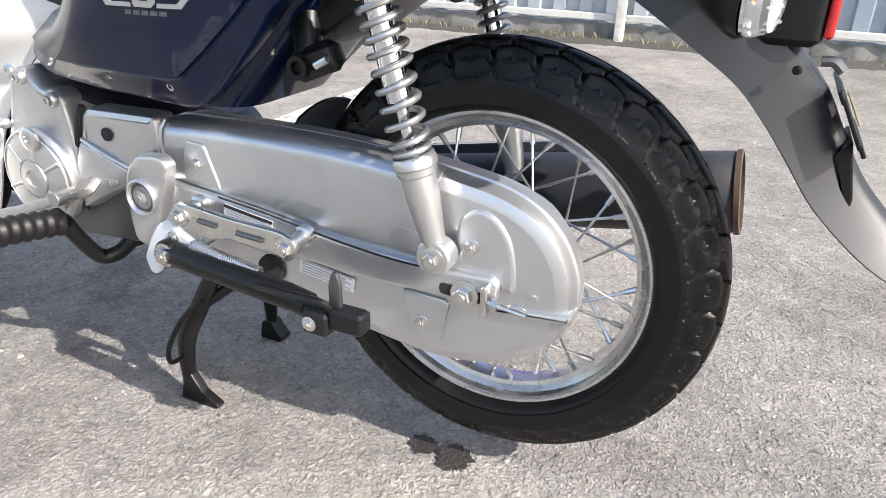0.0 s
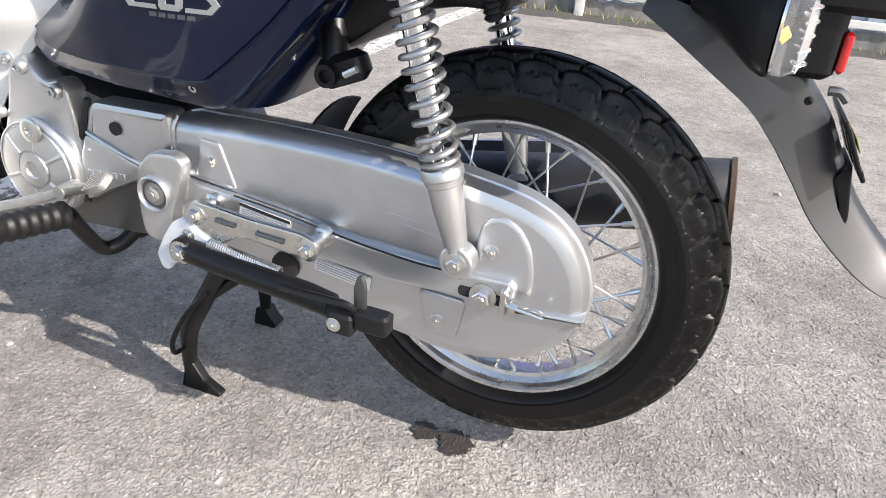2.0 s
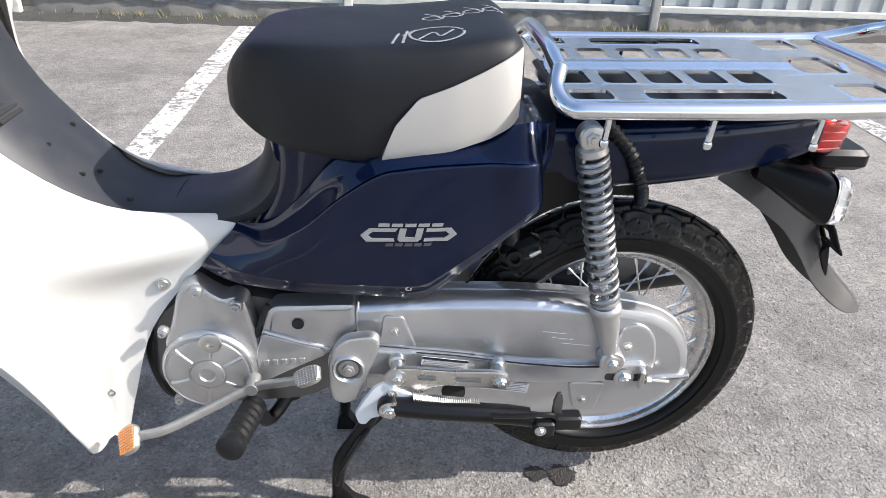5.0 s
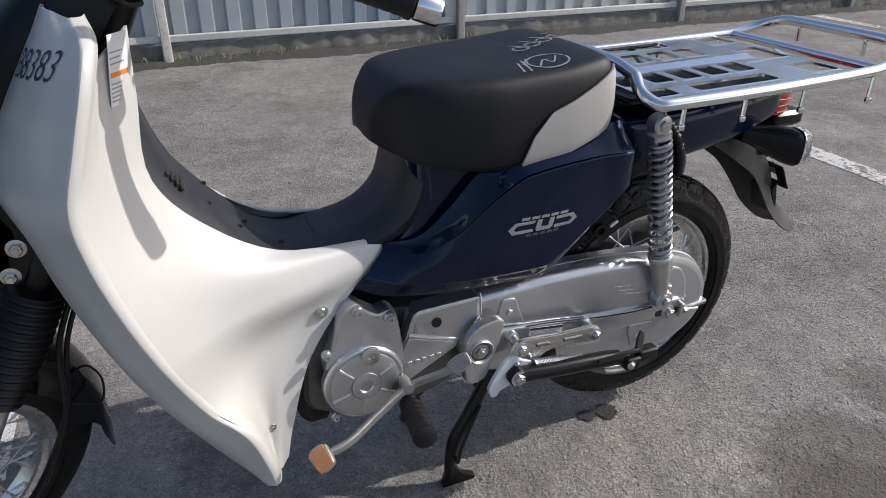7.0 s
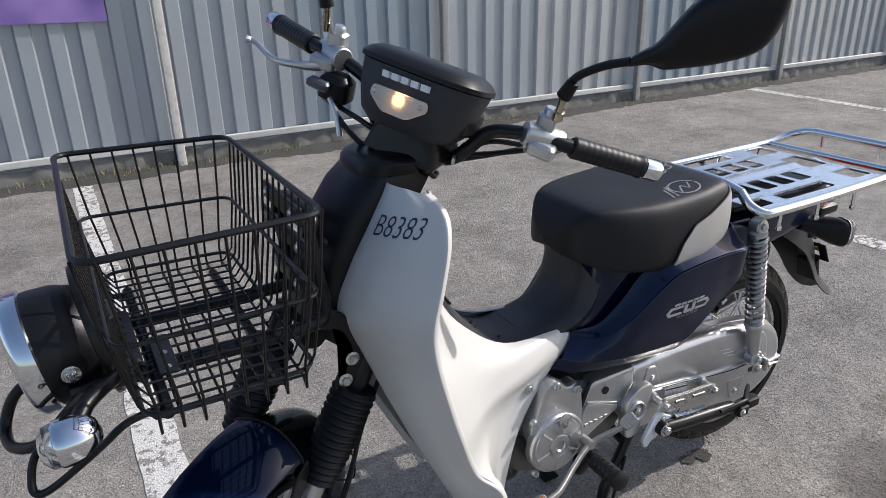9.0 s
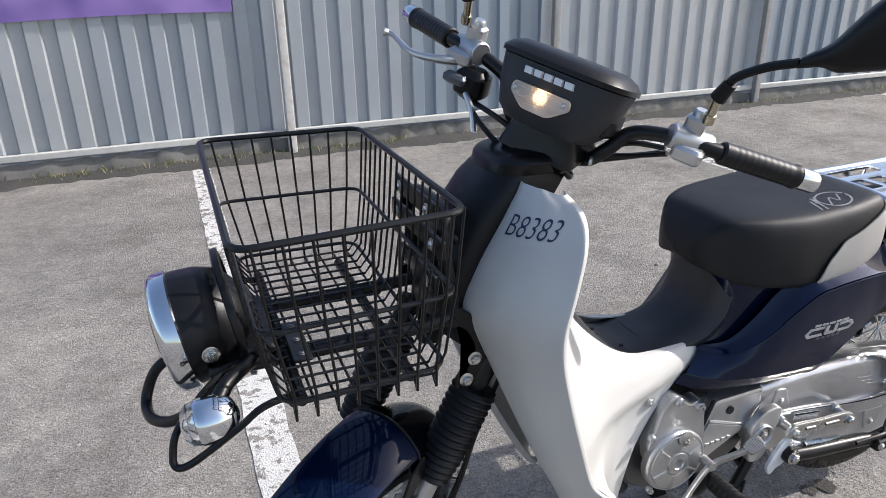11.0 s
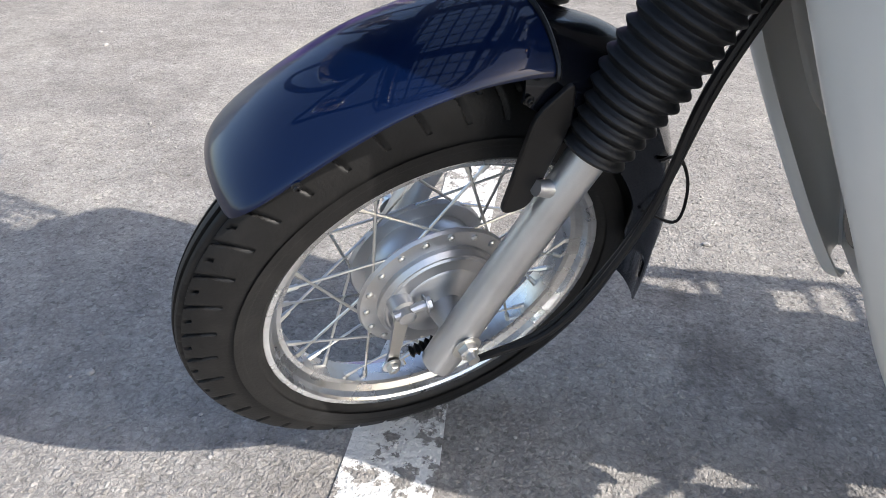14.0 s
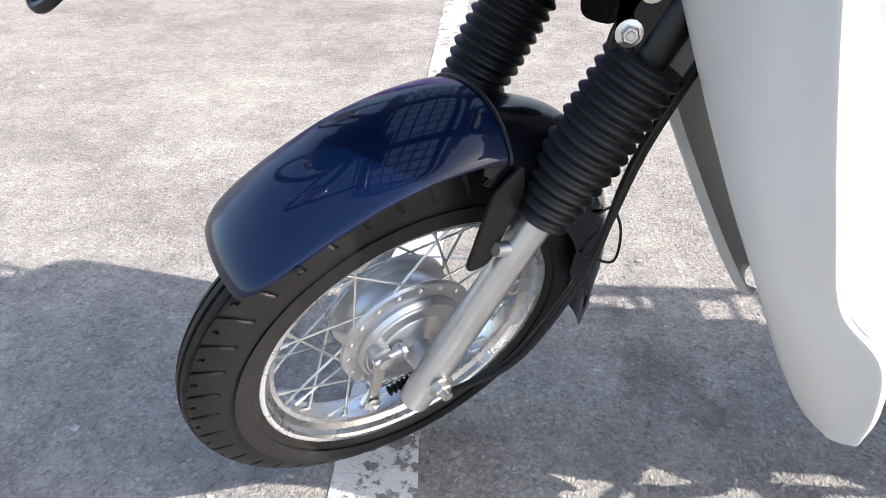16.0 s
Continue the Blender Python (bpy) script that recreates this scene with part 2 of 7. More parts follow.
    def dome(t):
        """Stones of unequal height, rounded off to their edges."""
        q = n.new("ShaderNodeMath"); q.operation = 'MULTIPLY_ADD'; l.new(t.outputs["Distance"], q.inputs[0]); q.inputs[1].default_value = -0.9; q.inputs[2].default_value = 1.0
        p = n.new("ShaderNodeMath"); p.operation = 'MULTIPLY'; l.new(q.outputs[0], p.inputs[0]); l.new(one(t), p.inputs[1])
        return p.outputs[0]
    height = gain(dome(stone), 0.60)
    height = gain(dome(small), 0.75, height)
    height = gain(dome(tiny), 0.35, height)
    height = gain(middle.outputs["Fac"], 0.35, height)
    height = gain(fleck.outputs["Fac"], 0.38, height)
    height = gain(grain.outputs["Fac"], 0.22, height)
    bp = n.new("ShaderNodeBump"); bp.inputs["Strength"].default_value = 0.95; bp.inputs["Distance"].default_value = 0.0058
    l.new(height, bp.inputs["Height"]); l.new(bp.outputs[0], b.inputs["Normal"])
    return m, (n, l, tc, c, bp)


ASPHALT, _ = asphalt_material()


def worn_paint_material():
    """Thermoplastic road paint, worn through to the asphalt in flecks."""
    m, (n, l, tc, under, _) = asphalt_material()
    m.name = "worn_line_paint"
    b = n["Principled BSDF"]
    w1 = n.new("ShaderNodeTexNoise"); w1.inputs["Scale"].default_value = 26; w1.inputs["Detail"].default_value = 9; w1.inputs["Roughness"].default_value = 0.72
    w2 = n.new("ShaderNodeTexNoise"); w2.inputs["Scale"].default_value = 3.0; w2.inputs["Detail"].default_value = 3
    for w in (w1, w2):
        l.new(tc.outputs["Object"], w.inputs["Vector"])
    s = n.new("ShaderNodeMath"); s.operation = 'MULTIPLY_ADD'
    l.new(w2.outputs["Fac"], s.inputs[0]); s.inputs[1].default_value = 0.35; l.new(w1.outputs["Fac"], s.inputs[2])
    r = n.new("ShaderNodeMapRange"); r.inputs[1].default_value = 0.690; r.inputs[2].default_value = 0.715
    l.new(s.outputs[0], r.inputs[0])
    x = n.new("ShaderNodeMix"); x.data_type = 'RGBA'
    l.new(r.outputs[0], x.inputs[0]); l.new(under, x.inputs[6]); x.inputs[7].default_value = (0.66, 0.65, 0.62, 1)
    x.inputs[6].default_value = (0.6, 0.59, 0.56, 1)
    l.new(x.outputs[2], b.inputs["Base Color"])
    # paint where the sum is low, asphalt where it is high
    inv = n.new("ShaderNodeMath"); inv.operation = 'SUBTRACT'; inv.inputs[0].default_value = 1.0
    l.new(r.outputs[0], inv.inputs[1]); l.new(inv.outputs[0], x.inputs[0])
    return m


LINE = worn_paint_material()
SHEET = [mat("fence_sheet_" + str(i), c, 0.36, 0.35, vary=0.08, fine=60, bump=0.03, broad=2.5, dirt=0.25, dirt_colour=(0.30, 0.31, 0.32))
         for i, c in enumerate([(0.36, 0.39, 0.42), (0.27, 0.32, 0.37), (0.42, 0.44, 0.455)])]
POSTWHITE = mat("white_post_paint", (0.52, 0.51, 0.48), 0.5, vary=0.1, fine=90, bump=0.1, broad=9, dirt=0.6, dirt_colour=(0.34, 0.20, 0.12))
POSTGREY = mat("grey_post_paint", (0.26, 0.26, 0.25), 0.6, vary=0.2, fine=90, bump=0.15, dirt=0.5, dirt_colour=(0.20, 0.13, 0.09))
RAIL = mat("rail_paint", (0.50, 0.50, 0.47), 0.5, vary=0.12, fine=90, bump=0.1, dirt=0.4, dirt_colour=(0.32, 0.27, 0.22))
CONCRETE = mat("old_concrete", (0.165, 0.16, 0.148), 0.9, vary=0.35, fine=120, bump=0.5, broad=6, dirt=0.7, dirt_colour=(0.08, 0.076, 0.062), dist=0.004)
SOIL = mat("dark_grit", (0.052, 0.050, 0.046), 0.95, vary=0.5, fine=110, bump=1.0, broad=5, dist=0.01, dirt=0.5, dirt_colour=(0.04, 0.04, 0.034))
LEAF = mat("weed_leaf", (0.11, 0.13, 0.05), 0.6, vary=0.4, fine=30, bump=0.0, broad=3)
STRAW = mat("dry_grass", (0.36, 0.31, 0.16), 0.7, vary=0.3, fine=30, bump=0.0)
OIL = mat("oil_stain", (0.022, 0.018, 0.015), 0.6, vary=0.4, fine=220, bump=0.9, dist=0.004)
PEBBLE = mat("grey_pebble", (0.30, 0.285, 0.265), 0.85, vary=0.35, fine=150, bump=0.3)


def banner_material():
    m = mat("banner_vinyl", (0.16, 0.08, 0.36), 0.35, vary=0.1, fine=60, bump=0.0, broad=2)
    n, l = m.node_tree.nodes, m.node_tree.links
    t = n.new("ShaderNodeTexNoise"); t.inputs["Scale"].default_value = 1.6; t.inputs["Detail"].default_value = 2
    tc = n.new("ShaderNodeTexCoord"); l.new(tc.outputs["Object"], t.inputs["Vector"])
    r = n.new("ShaderNodeValToRGB"); r.color_ramp.elements[0].position, r.color_ramp.elements[0].color = 0.38, (0.05, 0.03, 0.20, 1)
    r.color_ramp.elements[1].position, r.color_ramp.elements[1].color = 0.66, (0.42, 0.28, 0.62, 1)
    l.new(t.outputs["Fac"], r.inputs[0]); l.new(r.outputs[0], n["Principled BSDF"].inputs["Base Color"])
    return m


BANNER = banner_material()


# ---- mesh tools ----
def part(name, bm, material, parent=None, label="", angle=35, m=None):
    """Links a bmesh as one mesh object under a thing or a part."""
    if m is not None:
        bm.transform(m)
    bmesh.ops.recalc_face_normals(bm, faces=bm.faces)
    me = bpy.data.meshes.new(name)
    bm.to_mesh(me)
    bm.free()
    me.polygons.foreach_set("use_smooth", [True] * len(me.polygons))
    me.set_sharp_from_angle(angle=radians(angle))
    for x in (material if isinstance(material, (list, tuple)) else [material]):
        me.materials.append(x)
    ob = new(name, me)
    ob.parent = parent
    if label:
        tagged(ob, label=label)
    return ob


def again(name, ob, parent, m=None):
    """Another object on the same mesh."""
    o = new(name, ob.data)
    o.parent = parent
    if m is not None:
        o.matrix_basis = m
    return o


def catmull(pts, n, closed=False):
    """n points along a smooth curve through pts."""
    p = np.array([tuple(q) for q in pts], float)
    k = len(p)
    if k < 2:
        return p
    out = []
    span = k if closed else k - 1
    for i in range(n):
        u = i * span / (n if closed else n - 1)
        j = min(int(u), span - 1)
        f = u - j
        if closed:
            a, b, c, d = p[(j - 1) % k], p[j % k], p[(j + 1) % k], p[(j + 2) % k]
        else:
            b, c = p[j], p[j + 1]
            a = p[j - 1] if j else 2 * b - c
            d = p[j + 2] if j + 2 < k else 2 * c - b
        out.append(0.5 * (2 * b + (c - a) * f + (2 * a - 5 * b + 4 * c - d) * f * f + (3 * b - a - 3 * c + d) * f ** 3))
    return np.array(out)


def sheet(rows, thick=0.0, closed=False, into=None, flip=False):
    """A surface through rows of points, given a thickness along its normals."""
    rows = np.array(rows, float)
    nu, nv = rows.shape[:2]
    bm = into or bmesh.new()

    def lay(g):
        vs = [[bm.verts.new(q) for q in row] for row in g]
        for i in range(nu - 1):
            for j in range(nv - (0 if closed else 1)):
                bm.faces.new((vs[i][j], vs[i][(j + 1) % nv], vs[i + 1][(j + 1) % nv], vs[i + 1][j]))
        return vs
    outer = lay(rows)
    if thick:
        du = np.gradient(rows, axis=0)
        dv = np.gradient(rows, axis=1)
        nrm = np.cross(du, dv)
        nrm /= np.linalg.norm(nrm, axis=2, keepdims=True) + 1e-12
        inner = lay(rows + nrm * thick * (-1 if flip else 1))
        for a, b in ((0, 0), (nu - 1, nu - 1)):
            for j in range(nv - (0 if closed else 1)):
                bm.faces.new((outer[a][j], outer[a][(j + 1) % nv], inner[a][(j + 1) % nv], inner[a][j]))
        if not closed:
            for j in (0, nv - 1):
                for i in range(nu - 1):
                    bm.faces.new((outer[i][j], outer[i + 1][j], inner[i + 1][j], inner[i][j]))
    return bm


def surface(grid, nu=24, nv=16, thick=0.003, flip=False, into=None, mirror=None):
    """A smooth surface through a small control grid; mirror: also its image in the plane y = mirror."""
    across = [catmull(r, nv) for r in grid]
    rows = np.array([catmull([a[j] for a in across], nu) for j in range(nv)]).transpose(1, 0, 2)
    bm = sheet(rows, thick, into=into, flip=flip)
    if mirror is not None:
        other = rows.copy()
        other[:, :, 1] = 2 * mirror - other[:, :, 1]
        sheet(other, thick, into=bm, flip=not flip)
    return bm


def loft(rings, cap=True, into=None):
    """A closed skin over rings of equally many points."""
    bm = into or bmesh.new()
    vs = [[bm.verts.new(tuple(q)) for q in r] for r in rings]
    k = len(rings[0])
    for a, b in zip(vs[:-1], vs[1:]):
        for j in range(k):
            bm.faces.new((a[j], a[(j + 1) % k], b[(j + 1) % k], b[j]))
    if cap:
        bm.faces.new(vs[0][::-1])
        bm.faces.new(vs[-1])
    return bm


def tube(pts, r, n=10, smooth=0, closed=False, into=None, cap=True):
    """A round tube along pts (r: one radius, or one for each point), smoothed into `smooth` points."""
    p = catmull(pts, smooth, closed) if smooth else np.array([tuple(q) for q in pts], float)
    k = len(p)
    rad = np.full(k, r) if np.isscalar(r) else np.interp(np.linspace(0, 1, k), np.linspace(0, 1, len(r)), r)
    tang = np.array([p[(i + 1) % k] - p[(i - 1) % k] if closed else p[min(i + 1, k - 1)] - p[max(i - 1, 0)] for i in range(k)])
    tang /= np.linalg.norm(tang, axis=1, keepdims=True) + 1e-12
    ref = np.array([0, 0, 1.0]) if abs(tang[0][2]) < 0.9 else np.array([1.0, 0, 0])
    u = np.cross(tang[0], ref); u /= np.linalg.norm(u)
    rings = []
    for i in range(k):
        u = u - tang[i] * (u @ tang[i]); u /= np.linalg.norm(u)
        v = np.cross(tang[i], u)
        rings.append([p[i] + rad[i] * (math.cos(a) * u + math.sin(a) * v) for a in np.linspace(0, 2 * math.pi, n, endpoint=False)])
    if closed:
        rings.append(rings[0])
    return loft(rings, cap and not closed, into)


def lathe(profile, n=32, origin=(0, 0, 0), axis=(0, 1, 0), into=None, cap=True, closed=False):
    """A turned body: profile of (radius, height along the axis)."""
    a = Vector(axis).normalized()
    u = a.orthogonal().normalized()
    v = a.cross(u)
    o = Vector(origin)
    rings = [[o + a * h + (u * math.cos(t) + v * math.sin(t)) * max(r, 1e-5) for t in np.linspace(0, 2 * math.pi, n, endpoint=False)] for r, h in profile]
    if closed:
        rings.append(rings[0])
        cap = False
    bm = loft(rings, cap, into)
    return bm


def rounded(outline, radius, steps=4):
    """A closed outline in the plane with its corners rounded."""
    out = []
    k = len(outline)
    for i in range(k):
        a, b, c = (Vector(outline[j % k][:2]) for j in (i - 1, i, i + 1))
        r = min(radius, (a - b).length * 0.45, (c - b).length * 0.45)
        p, q = b + (a - b).normalized() * r, b + (c - b).normalized() * r
        for s in range(steps + 1):
            f = s / steps
            out.append(tuple((1 - f) ** 2 * p + 2 * f * (1 - f) * b + f * f * q))
    return out


def slab(outline, y0, y1, bevel=0.002, into=None, back=False):
    """A plate with an outline in x and z, from y0 (outer face) to y1, its outer rim rounded."""
    bm = into or bmesh.new()
    o = np.array(outline)
    nrm = np.roll(o, -1, 0) - np.roll(o, 1, 0)
    nrm = np.stack([nrm[:, 1], -nrm[:, 0]], 1)
    nrm /= np.linalg.norm(nrm, axis=1, keepdims=True) + 1e-12
    area = 0.5 * np.sum(o[:, 0] * np.roll(o[:, 1], -1) - np.roll(o[:, 0], -1) * o[:, 1])
    if area < 0:
        nrm = -nrm
    s = 1 if y1 > y0 else -1
    rings = [[(p[0], y1, p[1]) for p in o]]
    for f in (0.0, 0.5, 1.0):
        a = f * math.pi / 2
        q = o - nrm * bevel * (1 - math.cos(a))
        rings.append([(p[0], y0 + s * bevel * (1 - math.sin(a)), p[1]) for p in q])
    # a narrow flat border keeps the face crisp
    q = o - nrm * (bevel + min(bevel * 0.3, 0.0015))
    rings.append([(p[0], y0, p[1]) for p in q])
    loft(rings, True, bm)
    bm.faces.ensure_lookup_table()
    bmesh.ops.triangulate(bm, faces=[bm.faces[-1]], ngon_method='BEAUTY')
    return bm


def box(cx, cy, cz, sx, sy, sz, bevel=0.003, into=None, m=None):
    """A box with rounded upright edges and a softened top and foot."""
    base = rounded([(-sx / 2, -sy / 2), (sx / 2, -sy / 2), (sx / 2, sy / 2), (-sx / 2, sy / 2)], min(bevel * 1.6, sx * 0.4, sy * 0.4), 3)
    b = min(bevel, sz * 0.4)
    rings = []
    for z, f in ((-sz / 2, b), (-sz / 2 + b, 0), (sz / 2 - b, 0), (sz / 2, b)):
        rings.append([(x * (1 - 2 * f / sx), y * (1 - 2 * f / sy), z) for x, y in base])
    own = loft(rings)
    own.transform((Matrix.Translation((cx, cy, cz))) @ (m if m is not None else Matrix.Identity(4)))
    if into is None:
        return own
    me = bpy.data.meshes.new("tmp")
    own.to_mesh(me)
    own.free()
    into.from_mesh(me)
    bpy.data.meshes.remove(me)
    return into


def hexbolt(at, axis, r=0.006, h=0.006, washer=True, into=None):
    """A flanged hexagon bolt head standing on `at`, pointing along axis."""
    bm = into or bmesh.new()
    if washer:
        lathe([(r * 1.7, 0), (r * 1.7, 0.0012), (r * 1.45, 0.0018)], 16, at, axis, bm)
    lathe([(r * 1.15, 0.0012), (r * 1.15, h * 0.85), (r * 0.95, h)], 6, at, axis, bm)
    lathe([(r * 0.6, h), (r * 0.5, h * 1.15)], 10, at, axis, bm)
    return bm


def screw(at, axis, r=0.007, into=None):
    """A round-headed screw with a sunken hexagon."""
    return lathe([(r * 1.5, 0), (r * 1.5, 0.001), (r, 0.0015), (r, 0.003), (r * 0.8, 0.004), (r * 0.45, 0.004), (r * 0.4, 0.0015)], 16, at, axis, into)


# ---- ground and fence ----
def build_ground():
    bm = bmesh.new()
    xs = [-400, -60, -12, -3, 0, 3, 12, 60, 400]
    vs = [[bm.verts.new((x, y, 0)) for x in xs] for y in xs]
    for i in range(len(xs) - 1):
        for j in range(len(xs) - 1):
            bm.faces.new((vs[i][j], vs[i][j + 1], vs[i + 1][j + 1], vs[i + 1][j]))
    tagged(part("ground", bm, ASPHALT), "old light grey asphalt of a parking lot, dusty and worn", "ground", kind="structure")
    for x0, x1, y0, y1 in ((-1.335, -1.222, -1.6, 3.70), (1.745, 1.865, -1.6, 3.70), (4.83, 4.95, -1.6, 3.70), (-4.42, -4.31, -1.6, 3.70)):
        b = bmesh.new()
        rng = random.Random(int(x0 * 100))
        n = 60
        ys = np.linspace(y0, y1, n)
        lft = [b.verts.new((x0 + rng.uniform(-0.004, 0.004), y, 0.0022)) for y in ys]
        rgt = [b.verts.new((x1 + rng.uniform(-0.004, 0.004), y, 0.0022)) for y in ys]
        for i in range(n - 1):
            b.faces.new((lft[i], rgt[i], rgt[i + 1], lft[i + 1]))
        tagged(part("parking_line", b, LINE), "worn white painted parking line on the asphalt", "parking line", "parking lines", "structure")


def blot(x, y, r, seed, name="oil_stain"):
    rng = random.Random(seed)
    bm = bmesh.new()
    k = 40
    ring = []
    for i in range(k):
        a = 2 * math.pi * i / k
        f = 1 + 0.28 * noise.noise((3 * math.cos(a) + seed, 3 * math.sin(a), 0.3)) + rng.uniform(-0.14, 0.14)
        ring.append(bm.verts.new((x + r * f * math.cos(a), y + r * 0.9 * f * math.sin(a), 0.0042)))
    bm.faces.new(ring)
    return part(name, bm, OIL)


def build_fence():
    fence = new("fence")
    tagged(fence, "tall corrugated steel sheet fence on posts with a low concrete footing", "fence", kind="structure")
    y = 3.90
    posts = [-8.95, -6.88, -4.82, -2.75, -0.65, 1.40, 3.45, 5.50, 7.55, 9.60, 11.65, 13.70, 15.75]
    pitch, depth = 0.1717, 0.026
    prof = [(0.0, 0), (0.078, 0), (0.090, depth), (0.159, depth)]
    rng = random.Random(4)
    w = 1.03
    x = -9.0
    k = 0
    while x < 15.8:
        pts = []
        i = 0
        while i * pitch < w:
            for px, py in prof:
                if i * pitch + px <= w:
                    pts.append((x + i * pitch + px, y + py))
            i += 1
        pts.append((x + w, y))
        bm = bmesh.new()
        tilt = rng.uniform(-0.004, 0.004)
        for th in (0.0, 0.0012):
            lo = [bm.verts.new((a, b + th + tilt, 0.14)) for a, b in pts]
            hi = [bm.verts.new((a, b + th + tilt * 3, 2.45)) for a, b in pts]
            for q in range(len(pts) - 1):
                bm.faces.new((lo[q], lo[q + 1], hi[q + 1], hi[q]))
        part("sheet", bm, SHEET[(0, 1, 0, 2, 1, 0, 2, 0)[k % 8]], fence, angle=15)
        x += w
        k += 1
    for a, b in zip(posts[:-1], posts[1:]):
        r = box((a + b) / 2, y - 0.025, 0.150, b - a - 0.06, 0.036, 0.042, 0.004)
        part("rail", r, RAIL, fence, "painted lower steel rail")
    for i, px in enumerate(posts):
        white = abs(px + 0.65) < 0.1 or abs(px + 2.75) < 0.1
        p = box(px, y - 0.055, 1.25, 0.056, 0.05, 2.5, 0.004)
        part("post", p, POSTWHITE if white else POSTGREY, fence, "white-painted rust-streaked steel post" if white else "weathered grey steel post")
    # footing of concrete, broken along its top
    rng = random.Random(9)
    bm = bmesh.new()
    n = 500
    xs = np.linspace(-9.0, 15.8, n)
    rows = []
    for q in xs:
        e = rng.uniform(-0.012, 0.012)
        h = 0.108 + rng.uniform(-0.012, 0.010)
        rows.append([(q, y - 0.030 + e, -0.02), (q, y - 0.026 + e, h * 0.6), (q, y - 0.018 + e, h), (q, y + 0.12, h), (q, y + 0.14, -0.02)])
    sheet(rows, into=bm)
    part("footing", bm, CONCRETE, fence, "old cracked concrete footing", angle=60)
    # grit washed up along the footing
    bm = bmesh.new()
    rows = []
    for q in xs:
        d = 0.17 + 0.08 * noise.noise((q * 1.3, 0, 0)) + rng.uniform(-0.03, 0.03)
        rows.append([(q, y - 0.03 - d, -0.004), (q, y - 0.03 - d * 0.6, 0.008 + rng.uniform(0, 0.010)), (q, y - 0.03 - d * 0.25, 0.014 + rng.uniform(0, 0.014)), (q, y - 0.02, 0.022)])
    sheet(rows, into=bm)
    tagged(part("grit_strip", bm, SOIL), "dark grit and moss along the foot of the fence", "grit", kind="stuff")
    # weeds
    bm = bmesh.new()
    for i in range(2600):
        q = rng.uniform(-8, 12)
        if noise.noise((q * 0.9, 2.0, 0)) < -0.05 and rng.random() < 0.8:
            continue
        yy = y - 0.035 - abs(rng.gauss(0, 0.04))
        h = rng.uniform(0.015, 0.06)
        a = rng.uniform(0, 2 * math.pi)
        wd = rng.uniform(0.0015, 0.004)
        lx, ly = math.cos(a) * h * 0.6, math.sin(a) * h * 0.4
        v = [bm.verts.new(c) for c in ((q - wd, yy, 0.008), (q + wd, yy, 0.008), (q + lx * 0.5 + wd * 0.7, yy + ly * 0.5, 0.008 + h * 0.7), (q + lx, yy + ly, 0.008 + h))]
        f = bm.faces.new((v[0], v[1], v[2], v[3]))
        f.material_index = 0 if rng.random() < 0.55 else 1
    tagged(part("weeds", bm, [LEAF, STRAW]), "sparse green and dry weeds along the fence foot", "weeds", kind="stuff")
    # banner
    rows = []
    for i in range(40):
        f = i / 39
        xx = -4.6 + f * 3.66
        sag = 0.03 * math.sin(f * 9.0) * 0.4
        rows.append([(xx, y - 0.014 + 0.003 * math.sin(f * 40 + g * 5), 0.945 + sag + g * 1.2) for g in np.linspace(0, 1, 8)])
    tagged(part("banner", sheet(rows, 0.0015), BANNER), "purple and violet printed vinyl banner hung on the fence", "banner")


build_ground()
tagged(blot(-0.036, -0.028, 0.026, 3), "small dark oil stain on the asphalt", "oil stain", "oil stains")
tagged(blot(-0.084, -0.022, 0.021, 7), "small dark oil stain on the asphalt", "oil stain", "oil stains")
build_fence()

# ---- motorcycle ----
bike = new("motorcycle")
tagged(bike, "used navy and white step-through motorcycle on its centre stand", "motorcycle")
MID = -0.012                      # middle plane of the front half
STEER = 37.0                      # degrees, turned to the left
HEAD = Vector((math.sin(radians(27.5)), 0, math.cos(radians(27.5))))
PIVOT = Vector((-1.325, MID, 0))
TURNED = Matrix.Translation(PIVOT) @ Matrix.Rotation(radians(STEER), 4, HEAD) @ Matrix.Translation(-PIVOT)
REAR = Vector((0.0, 0.0, 0.297))
FRONT = Vector((-1.243, MID, 0.258))


def groove(d, w):
    """How deep a groove of half width w is at the distance d from its middle, 0 to 1."""
    return np.clip(1.35 - (np.abs(d) / w) ** 2 * 1.35, 0.0, 1.0)


def tread_rear(u, e, hw, step):
    """Leaf-shaped blocks in two rows on each shoulder; u: place within a block, e: share of the half width."""
    c = np.cos(2 * np.pi * (u + 0.6 * (e - 0.6)))
    du = (np.abs((u + 0.5 * (e - 0.6) + 0.5) % 1.0 - 0.5)) * step
    k = groove((e - 0.42 - 0.04 * c) * hw, 0.0026)
    k = np.maximum(k, groove((e - 0.63 - 0.04 * c) * hw, 0.0027))
    k = np.maximum(k, groove((e - 0.76 - 0.06 * np.abs(np.sin(np.pi * u))) * hw, 0.0028))
    k = np.maximum(k, groove(du, 0.0034) * ((e > 0.40) & (e < 0.88)))
    dm = np.abs((u - 0.52 + 0.5 * (e - 0.68) + 0.5) % 1.0 - 0.5) * step
    k = np.maximum(k, groove(dm, 0.0014) * ((e > 0.67) & (e < 0.74)) * 0.8)
    dc = np.abs((u + 0.5 - 0.6 * e + 0.5) % 1.0 - 0.5) * step
    k = np.maximum(k, groove(dc, 0.0018) * (e < 0.42))
    return np.maximum(k, groove(e * hw, 0.0014))


